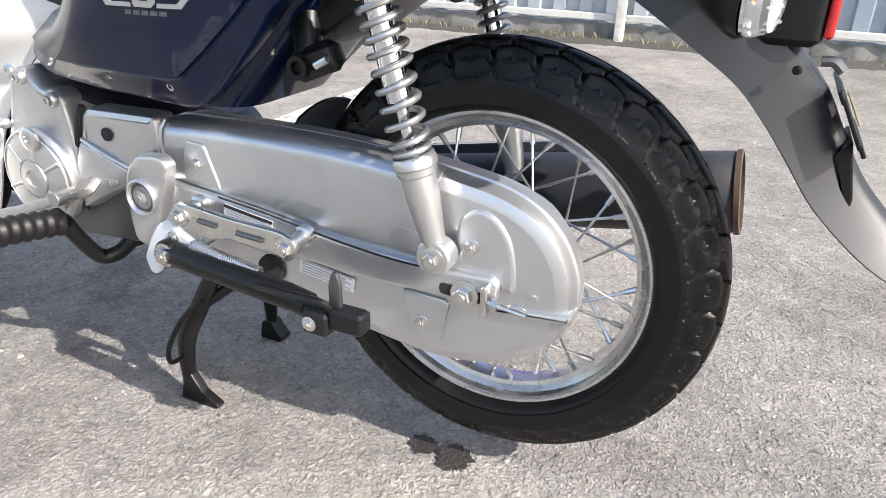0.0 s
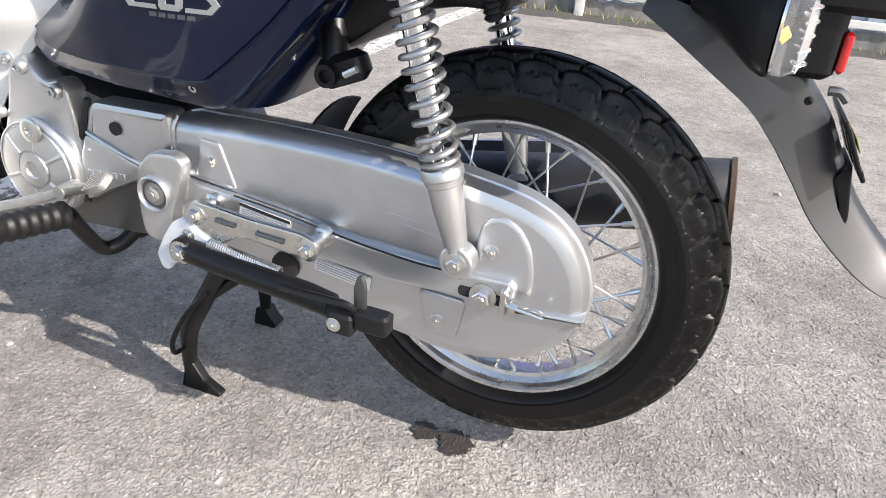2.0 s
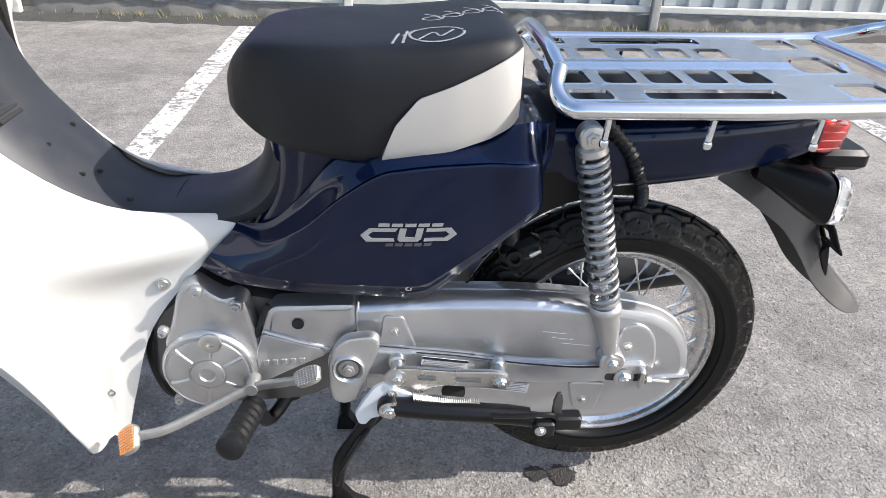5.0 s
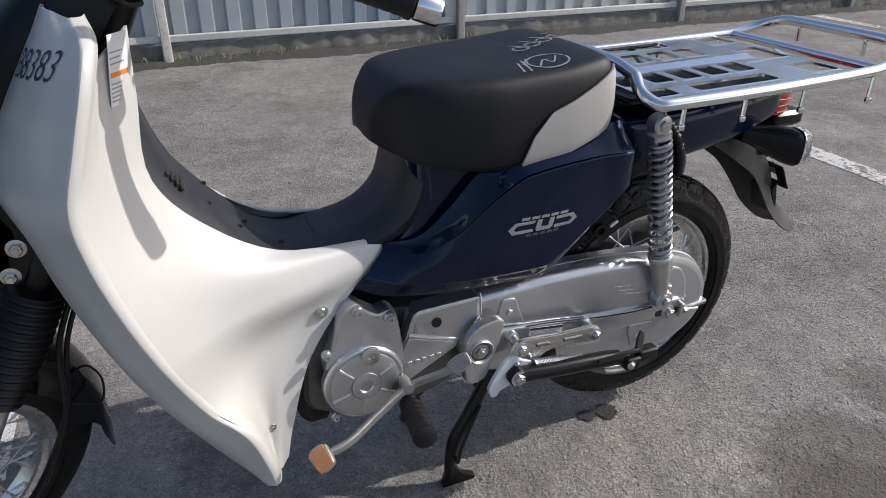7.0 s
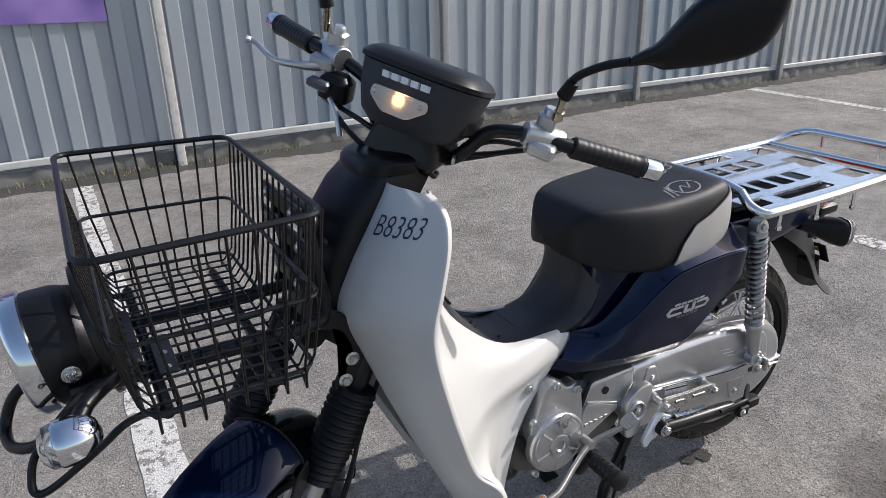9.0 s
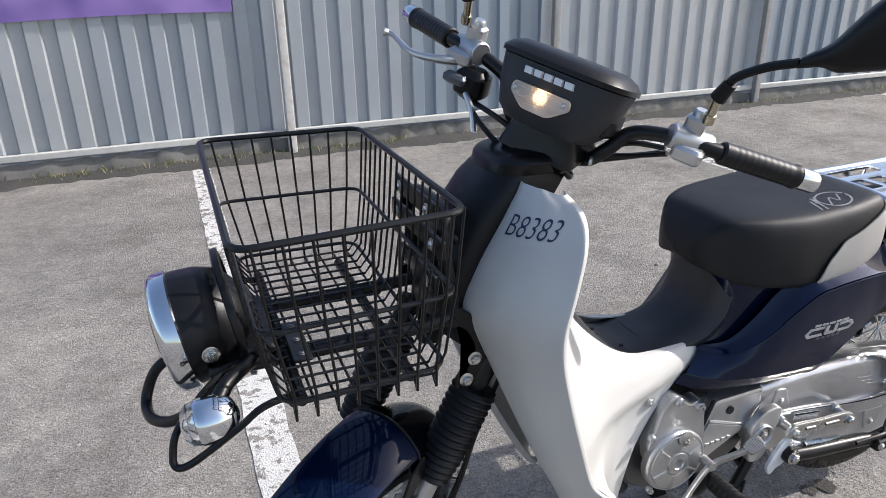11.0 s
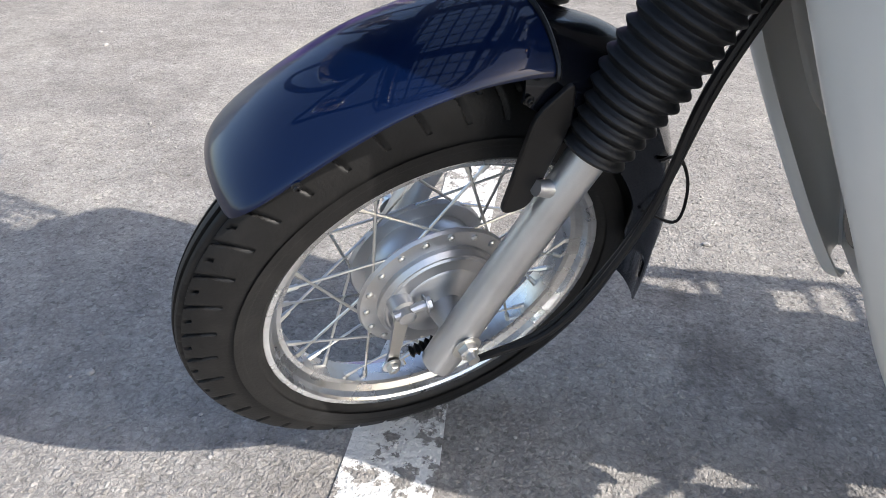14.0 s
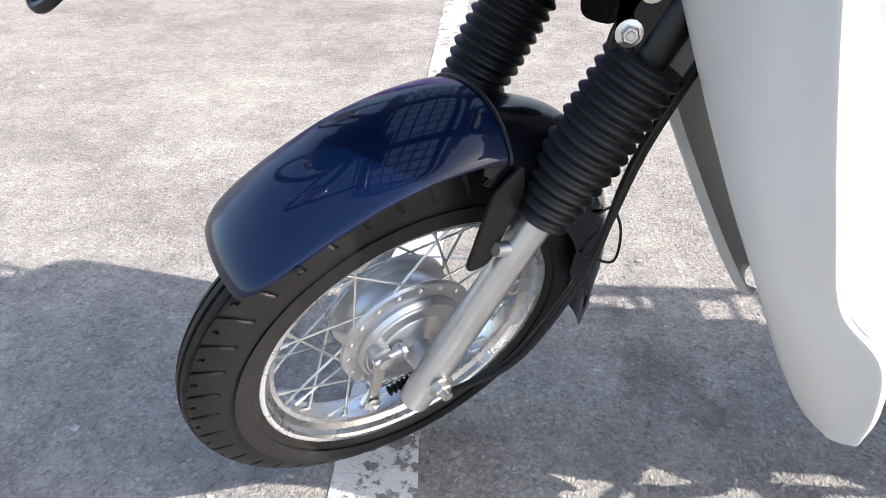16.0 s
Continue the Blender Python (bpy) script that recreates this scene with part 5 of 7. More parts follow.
def seat_half(x):
    """Half width, foot and top of the seat at x."""
    xs = [-0.563, -0.560, -0.555, -0.547, -0.535, -0.521, -0.498, -0.460, -0.400, -0.340, -0.280, -0.235, -0.210, -0.198, -0.193]
    w = np.interp(x, xs, [0.002, 0.030, 0.048, 0.064, 0.081, 0.096, 0.113, 0.132, 0.146, 0.151, 0.152, 0.148, 0.140, 0.124, 0.104])
    lo = np.interp(x, xs, [0.7080, 0.700, 0.696, 0.692, 0.686, 0.680, 0.671, 0.664, 0.660, 0.663, 0.675, 0.690, 0.703, 0.716, 0.730])
    hi = np.interp(x, xs, [0.7095, 0.726, 0.740, 0.757, 0.774, 0.785, 0.792, 0.795, 0.797, 0.800, 0.806, 0.812, 0.811, 0.800, 0.784])
    return float(w), float(lo), float(hi)


def seat_ring(x, k=56):
    w, lo, hi = seat_half(x)
    h = hi - lo
    right = [(0.0, lo + 0.003), (0.60, lo + 0.002), (0.91, lo), (0.965, lo + 0.004), (0.99, lo + 0.014), (1.0, lo + 0.34 * h), (0.988, lo + 0.60 * h), (0.962, lo + 0.79 * h), (0.910, lo + 0.91 * h), (0.82, lo + 0.968 * h), (0.60, lo + 0.990 * h), (0.30, hi), (0.0, hi)]
    ring = [(x, w * a, z) for a, z in right] + [(x, -w * a, z) for a, z in right[-2:0:-1]]
    return [tuple(p) for p in catmull(ring, k, True)]


def build_seat():
    xs = [-0.563, -0.5615, -0.559, -0.555, -0.547, -0.540, -0.521, -0.50, -0.47, -0.44, -0.40, -0.36, -0.32, -0.28, -0.25, -0.23, -0.215, -0.205, -0.198, -0.193]
    rings = [seat_ring(x) for x in xs]
    dense = np.array([catmull([r[j] for r in rings], 70) for j in range(56)]).transpose(1, 0, 2)
    seat = part("seat", loft(dense), VINYL, bike, "black vinyl saddle with pale grey rear side panels and chalk marks")
    from mathutils.bvhtree import BVHTree
    tree = BVHTree.FromPolygons([v.co.copy() for v in seat.data.vertices], [tuple(p.vertices) for p in seat.data.polygons])
    bx = [-0.362, -0.345, -0.319, -0.281, -0.245, -0.21, -0.199]
    bz = [0.670, 0.711, 0.742, 0.757, 0.774, 0.792, 0.797]
    for s in (-1, 1):
        rows = []
        for x in np.linspace(-0.361, -0.203, 40):
            w, lo, _ = seat_half(x)
            top = np.interp(x, bx, bz)
            row = []
            for f in np.linspace(0, 1, 14):
                z = lo + 0.006 + (top - lo - 0.006) * f
                h = tree.ray_cast(Vector((x, s * 0.4, z)), Vector((0, -s, 0)))
                y = h[0].y if h[0] else s * w
                row.append((x, y + s * 0.0012, z))
            rows.append(row)
        part("side_panel", sheet(rows, 0.004, flip=(s > 0)), GREYVINYL, seat, "pale grey vinyl side panel")
        edge = [Vector((r[-1][0], r[-1][1] + s * 0.0006, r[-1][2])) for r in rows]
        part("piping", tube(edge, 0.0016, 6), VINYL, seat)
    # chalk scrawl on the top
    def chalk(pts, r=0.0035, smooth=24):
        q = catmull([(x, y, 0) for x, y in pts], smooth)
        out = []
        for x, y, _ in q:
            h = tree.ray_cast(Vector((x, y, 1.2)), Vector((0, 0, -1)))
            out.append(Vector((x, y, (h[0].z if h[0] else 0.80) + 0.0002)))
        b = tube(out, r, 6)
        for v in b.verts:
            h = tree.ray_cast(Vector((v.co.x, v.co.y, 1.2)), Vector((0, 0, -1)))
            if h[0]:
                v.co.z = h[0].z + 0.0006 + (v.co.z - h[0].z) * 0.15
        part("chalk_mark", b, CHALK, seat)
    cx, cy = -0.298, -0.096
    chalk([(cx + 0.032 * math.cos(t), cy + 0.028 * math.sin(t)) for t in np.linspace(0.3, 6.4, 14)], 0.0018, 40)
    chalk([(cx - 0.022, cy - 0.018), (cx - 0.004, cy + 0.006), (cx + 0.004, cy - 0.010), (cx + 0.020, cy + 0.012)], 0.0016)
    chalk([(cx - 0.040, cy - 0.026), (cx - 0.034, cy + 0.020)], 0.0018, 8)
    chalk([(cx - 0.052, cy - 0.026), (cx - 0.044, cy + 0.010)], 0.0017, 8)
    chalk([(cx - 0.040, cy + 0.0), (cx - 0.024, cy + 0.022)], 0.0017, 8)
    for q in range(4):
        ox, oy = -0.302 + q * 0.026, -0.018 + q * 0.010
        chalk([(ox + 0.012 * math.cos(t) + 0.004 * t / 6, oy + 0.010 * math.sin(t)) for t in np.linspace(0.4, 6.6, 9)], 0.0017, 20)
        chalk([(ox + 0.012, oy), (ox + 0.008, oy + 0.014), (ox - 0.006, oy + 0.030)], 0.0017, 8)
    return seat


build_seat()


def build_tail():
    rings = []
    for x, lo, hi, hw in ((-0.19, 0.585, 0.690, 0.080), (-0.13, 0.590, 0.698, 0.085), (-0.07, 0.592, 0.700, 0.092), (0.0, 0.601, 0.704, 0.095), (0.08, 0.612, 0.709, 0.092), (0.15, 0.626, 0.713, 0.085), (0.205, 0.642, 0.715, 0.076), (0.222, 0.652, 0.712, 0.070)):
        c = (lo + hi) / 2
        rings.append([(x, hw * math.copysign(abs(math.cos(t)) ** 0.45, math.cos(t)), c + (hi - lo) / 2 * math.copysign(abs(math.sin(t)) ** 0.5, math.sin(t))) for t in np.linspace(0, 2 * math.pi, 40, endpoint=False)])
    dense = np.array([catmull([r[j] for r in rings], 30) for j in range(40)]).transpose(1, 0, 2)
    part("tail_body", loft(dense), NAVY, bike, "glossy navy rear body under the rack")
    # red tail lamp
    rings = []
    for x, lo, hi, hw in ((0.214, 0.650, 0.706, 0.066), (0.225, 0.646, 0.706, 0.068), (0.245, 0.644, 0.703, 0.066), (0.262, 0.648, 0.698, 0.060), (0.270, 0.654, 0.692, 0.052)):
        c = (lo + hi) / 2
        rings.append([(x + 0.004 * math.sin(t), hw * math.copysign(abs(math.cos(t)) ** 0.4, math.cos(t)), c + (hi - lo) / 2 * math.copysign(abs(math.sin(t)) ** 0.4, math.sin(t))) for t in np.linspace(0, 2 * math.pi, 36, endpoint=False)])
    lamp = part("tail_lamp", loft(rings), REDLENS, bike, "red tail lamp lens")
    for i in range(4):
        part("lens_rib", tube([Vector((0.222, -0.069, 0.658 + i * 0.012)), Vector((0.258, -0.0625, 0.658 + i * 0.011))], 0.0016, 6), REDLENS, lamp)
    bm = box(0.276, 0, 0.636, 0.078, 0.112, 0.030, 0.007)
    box(0.250, 0, 0.600, 0.052, 0.100, 0.070, 0.006, bm)
    part("lamp_bracket", bm, BLACK, bike, "black plate lamp bracket")
    part("reflector", box(0.279, -0.034, 0.590, 0.008, 0.030, 0.036, 0.003), REDLENS, bike, "small red rear reflector")
    # mudguard
    def sec(x, z, hw, skirt, nx, nz, crown):
        d = Vector((nx, 0, nz)).normalized()
        row = []
        for t in np.linspace(-1, 1, 21):
            e = abs(t)
            if e < 0.5:
                row.append(Vector((x, hw * crown * t / 0.5, z)) - d * 0.005 * (e / 0.5) ** 2)
            else:
                q = (e - 0.5) / 0.5
                row.append(Vector((x, math.copysign(hw * (crown + (1 - crown) * q), t), z)) - d * (0.005 + skirt * q ** 1.15))
        return row
    rows = [sec(*s) for s in ((0.11, 0.627, 0.052, 0.018, 0.2, 1, 0.92), (0.15, 0.618, 0.054, 0.030, 0.4, 1, 0.92), (0.205, 0.598, 0.054, 0.043, 0.6, 0.9, 0.88), (0.255, 0.567, 0.052, 0.047, 0.75, 0.7, 0.74), (0.290, 0.530, 0.049, 0.048, 0.85, 0.5, 0.60),
                              (0.314, 0.490, 0.046, 0.043, 0.9, 0.4, 0.50), (0.338, 0.452, 0.044, 0.038, 0.85, 0.5, 0.45), (0.370, 0.418, 0.042, 0.032, 0.7, 0.7, 0.42), (0.396, 0.394, 0.040, 0.024, 0.65, 0.75, 0.5), (0.413, 0.375, 0.030, 0.008, 0.65, 0.75, 0.7))]
    dense = np.array([catmull([r[j] for r in rows], 50) for j in range(21)]).transpose(1, 0, 2)
    guard = part("rear_mudguard", sheet(dense, 0.003, flip=True), GUARD, bike, "grey-black plastic rear mudguard with a long flared tip")
    # plate holder: a slotted strip standing off the guard
    pl = bmesh.new()
    tilt = Matrix.Rotation(radians(-28), 4, 'Y')
    for yy in (-0.040, 0.0, 0.040):
        box(0.312, yy, 0.508, 0.004, 0.022, 0.046, 0.001, pl, m=tilt)
    for dz in (-0.026, 0.026):
        box(0.312 - dz * 0.47, 0.0, 0.508 + dz * 0.80, 0.004, 0.102, 0.012, 0.001, pl, m=tilt)
    part("plate_holder", pl, BLACK, guard, "black slotted plate holder")
    part("plate_edge", box(0.3150, 0.0, 0.512, 0.0015, 0.080, 0.014, 0.0005, m=tilt), PLATE_YELLOW, guard)
    part("holder_arm", tube([Vector((0.280, -0.02, 0.552)), Vector((0.290, -0.02, 0.552)), Vector((0.298, -0.02, 0.545))], 0.0045, 8, 10), BOLTDARK, guard)
    part("rear_flap", slab(rounded([(0.306, 0.475), (0.318, 0.492), (0.330, 0.440), (0.330, 0.415)], 0.004), -0.030, 0.030, 0.002), BLACK, guard)
    part("guard_screw", screw((0.262, -0.0535, 0.548), (0, -1, 0), 0.0026), BLACKPAINT, guard)
    # turn signals
    for s in (-1, 1):
        rings = []
        for f, w, h in ((0.0, 0.016, 0.016), (0.2, 0.018, 0.018), (0.45, 0.024, 0.024), (0.8, 0.028, 0.033), (0.95, 0.028, 0.034), (1.0, 0.026, 0.032)):
            c = Vector((0.150 + 0.068 * f, s * (0.058 + 0.068 * f), 0.628 - 0.018 * f))
            ax = Vector((0.97, s * 0.18, -0.12)).normalized()
            u = Vector((0, 0, 1)); v = ax.cross(u).normalized()
            rings.append([c + v * w * math.copysign(abs(math.cos(t)) ** 0.7, math.cos(t)) + u * h * math.copysign(abs(math.sin(t)) ** 0.7, math.sin(t)) for t in np.linspace(0, 2 * math.pi, 24, endpoint=False)])
        sig = part("rear_signal", loft(rings), BLACK, bike, "black rear turn signal with clear lens")
        rings = []
        for f, w, h in ((0.0, 0.026, 0.033), (0.3, 0.026, 0.033), (0.8, 0.023, 0.029), (1.0, 0.012, 0.017)):
            c = Vector((0.222 + 0.019 * f, s * (0.127 + 0.003 * f), 0.613))
            rings.append([c + v * w * math.copysign(abs(math.cos(t)) ** 0.6, math.cos(t)) + u * h * math.copysign(abs(math.sin(t)) ** 0.6, math.sin(t)) for t in np.linspace(0, 2 * math.pi, 24, endpoint=False)])
        part("lens", loft(rings), CLEARLENS, sig, "clear ribbed lens").visible_shadow = False
        rings = [[Vector((0.2195 + dx, s * 0.1265, 0.613)) + v * w * math.copysign(abs(math.cos(t)) ** 0.6, math.cos(t)) + u * h_ * math.copysign(abs(math.sin(t)) ** 0.6, math.sin(t)) for t in np.linspace(0, 2 * math.pi, 24, endpoint=False)] for dx, w, h_ in ((0.0, 0.0255, 0.0325), (0.0022, 0.0255, 0.0325), (0.0008, 0.012, 0.016))]
        part("signal_reflector", loft(rings), CHROME, sig, "bright reflector behind the lens")
        for i in range(5):
            z0 = 0.592 + i * 0.0105
            part("lens_flute", tube([Vector((0.232, s * 0.1030, z0)), Vector((0.242, s * 0.130, z0)), Vector((0.232, s * 0.1535, z0))], 0.0012, 5, 9), CLEARLENS, sig).visible_shadow = False
        part("bulb", lathe([(0.001, -0.01), (0.007, 0), (0.007, 0.006), (0.001, 0.010)], 12, (0.216, s * 0.126, 0.611), (0.97, s * 0.18, 0)), AMBER, sig)
    # ribbed hose behind the shock
    bend = [Vector(p) for p in catmull([(-0.082, -0.106, 0.700), (-0.048, -0.108, 0.664), (-0.026, -0.107, 0.620), (-0.018, -0.100, 0.588)], 68)]
    part("breather_hose", tube(bend, [0.0085 + 0.0014 * math.sin(i * 1.57) for i in range(68)], 14), BOOT, bike, "black ribbed hose")


build_tail()


def build_rack():
    z = 0.742
    Y = 0.182
    loop = [(-0.155, -0.120, z + 0.030), (-0.163, -0.150, z + 0.012), (-0.150, -Y + 0.006, z), (-0.115, -Y, z), (0.05, -Y, z + 0.002), (0.20, -Y + 0.002, z + 0.006), (0.26, -Y + 0.004, z + 0.008), (0.325, -Y + 0.008, z + 0.012), (0.380, -Y + 0.020, z + 0.026), (0.402, -Y + 0.055, z + 0.040), (0.405, -0.09, z + 0.044)]
    pts = [Vector(p) for p in loop] + [Vector((0.405, 0.09, z + 0.044))] + [Vector((x, -y, zz)) for x, y, zz in loop[::-1]]
    rack = part("rear_rack", tube(pts, 0.0100, 14, 130), CHROME, bike, "chrome tubular rear carrier with a pressed deck")
    part("front_bar", tube([Vector((-0.155, -0.122, z + 0.030)), Vector((-0.158, -0.06, z + 0.042)), Vector((-0.158, 0.06, z + 0.042)), Vector((-0.155, 0.122, z + 0.030))], 0.0100, 14, 24), CHROME, rack)
    part("rear_bar", tube([Vector((0.322, -Y + 0.008, z + 0.010)), Vector((0.322, Y - 0.008, z + 0.010))], 0.0085, 12), CHROME, rack)
    # pressed deck
    hx = [-0.150, 0.265]
    holes = []
    for i in range(5):
        for s in (-1, 1):
            holes.append((-0.125 + i * 0.058, s * 0.061, 0.041, 0.058))
    for s in (-1, 1):
        holes.append((-0.118, s * 0.136, 0.05, 0.040))
        holes.append((0.030, s * 0.136, 0.165, 0.038))
        holes.append((0.225, s * 0.120, 0.058, 0.058))
    holes.append((0.222, 0.0, 0.060, 0.085))
    bm = bmesh.new()
    yw = Y - 0.004
    # strips of the deck between the holes: cells of a grid, each hole cell framed by a rounded opening
    xcuts = sorted({hx[0], hx[1]} | {round(h[0] - h[2] / 2 - 0.004, 4) for h in holes} | {round(h[0] + h[2] / 2 + 0.004, 4) for h in holes})
    ycuts = sorted({-yw, yw} | {round(h[1] - h[3] / 2 - 0.004, 4) for h in holes} | {round(h[1] + h[3] / 2 + 0.004, 4) for h in holes})

    def deck_z(x, y):
        return z + 0.004 + 0.005 * math.exp(-(y / 0.012) ** 2) + 0.008 * (x + 0.15) / 0.4

    def inside(x, y):
        return any(abs(x - h[0]) < h[2] / 2 + 0.004 and abs(y - h[1]) < h[3] / 2 + 0.004 for h in holes)
    for th in (0.0, -0.0022):
        for a, b in zip(xcuts[:-1], xcuts[1:]):
            for c, d in zip(ycuts[:-1], ycuts[1:]):
                if inside((a + b) / 2, (c + d) / 2) or b - a < 1e-5 or d - c < 1e-5:
                    continue
                n = max(1, int((d - c) / 0.008))
                ys = np.linspace(c, d, n + 1)
                for y0, y1 in zip(ys[:-1], ys[1:]):
                    bm.faces.new([bm.verts.new((p, q, deck_z(p, q) + th)) for p, q in ((a, y0), (b, y0), (b, y1), (a, y1))])
    for h in holes:
        o = [(h[0] + sx * (h[2] / 2 + 0.004), h[1] + sy * (h[3] / 2 + 0.004)) for sx, sy in ((-1, -1), (1, -1), (1, 1), (-1, 1))]
        outer = rounded(o, 0.0002, 4)
        inner = rounded([(h[0] + sx * h[2] / 2, h[1] + sy * h[3] / 2) for sx, sy in ((-1, -1), (1, -1), (1, 1), (-1, 1))], 0.009, 4)
        k = len(inner)
        lv = [[bm.verts.new((p[0], p[1], deck_z(*p) + dz)) for p in q] for q, dz in ((outer, 0), (inner, 0.0008), (inner, -0.0035))]
        for A, B in zip(lv[:-1], lv[1:]):
            for j in range(k):
                bm.faces.new((A[j], A[(j + 1) % k], B[(j + 1) % k], B[j]))
    bmesh.ops.remove_doubles(bm, verts=bm.verts, dist=0.0002)
    part("deck", bm, DECK, rack, "pressed bright steel deck with cut-outs", angle=50)
    # added black sheet, not a known part: makes the cut-outs look dark
    part("dark_backing", box(0.055, 0.0, 0.7245, 0.40, 0.205, 0.010, 0.004), BLACK, rack, "black backing sheet added to darken the deck cut-outs")
    for s in (-1, 1):
        for x, r in ((-0.105, 0.0038), (0.016, 0.0038), (0.142, 0.0038), (0.30, 0.0038)):
            b = tube([Vector((x, s * Y, z)), Vector((x - 0.004, s * (Y + 0.003), z - 0.034))], r, 8)
            lathe([(0.001, -0.0065), (0.005, -0.004), (0.0062, 0), (0.005, 0.004), (0.001, 0.006)], 12, (x - 0.004, s * (Y + 0.003), z - 0.037), (0, 0, 1), b)
            part("hook", b, CHROME, rack, "ball-ended cargo hook")
        part("rear_hook", tube([Vector((0.402, s * 0.075, z + 0.040)), Vector((0.405, s * 0.075, z + 0.008))], 0.0038, 8), CHROME, rack)
        st = tube([Vector((0.06, s * Y * 0.96, z)), Vector((0.055, s * 0.10, z - 0.03))], 0.007, 8)
        part("stay", st, STEEL, rack)


build_rack()


def build_shock(s):
    top, bot = Vector((-0.112, s * 0.140, 0.698)), Vector((-0.026, s * 0.120, 0.345))
    d = (bot - top).normalized()
    L = (bot - top).length
    u = d.orthogonal().normalized(); v = d.cross(u)
    shock = part("shock_absorber", tube([top + d * 0.03, top + d * 0.05, top + d * 0.205], [0.012, 0.0125, 0.0125], 24), CHROME, bike, "chrome shock absorber with a silver coil spring")
    part("rod", tube([top + d * 0.20, top + d * 0.29], 0.0062, 14), CHROME, shock)
    pts = []
    n = 420
    for i in range(n + 1):
        f = i / n
        turns = float(np.interp(f, (0.0, 0.06, 0.60, 0.93, 1.0), (0.0, 2.0, 11.5, 16.0, 18.0)))
        h = 0.026 + 0.236 * f
        pts.append(top + d * h + (u * math.cos(2 * math.pi * turns) + v * math.sin(2 * math.pi * turns)) * 0.0180)
    part("spring", tube(pts, 0.0033, 8), SPRING, shock, "silver coil spring")
    # lower cup and leg
    rings = []
    for h, r in ((0.258, 0.020), (0.262, 0.0225), (0.268, 0.0225), (0.270, 0.0205), (0.276, 0.0200), (0.278, 0.0178), (0.300, 0.0172), (0.325, 0.0145), (0.345, 0.0125), (L, 0.0115)):
        c = top + d * h
        rings.append([c + u * r * math.cos(t) + v * r * math.sin(t) for t in np.linspace(0, 2 * math.pi, 28, endpoint=False)])
    low = loft(rings)
    lathe([(0.017, -0.012), (0.019, -0.010), (0.019, 0.010), (0.017, 0.012)], 24, bot, (0, 1, 0), low)
    part("lower_leg", low, CAST, shock, "cast silver lower leg")
    nut = hexbolt(bot + Vector((0, s * 0.012, 0)), (0, s, 0), 0.0072, 0.008)
    part("lower_nut", nut, STEEL, shock)
    eye = lathe([(0.015, -0.012), (0.0165, -0.010), (0.0165, 0.010), (0.015, 0.012)], 20, top, (0, 1, 0))
    lathe([(0.014, 0.010), (0.0195, 0.014), (0.0205, 0.022), (0.016, 0.026)], 24, top, d, eye)
    part("upper_eye", eye, CAST, shock)
    part("upper_nut", hexbolt(top + Vector((0, s * 0.012, 0)), (0, s, 0), 0.0085, 0.008), STEEL, shock)


for side in (-1, 1):
    build_shock(side)


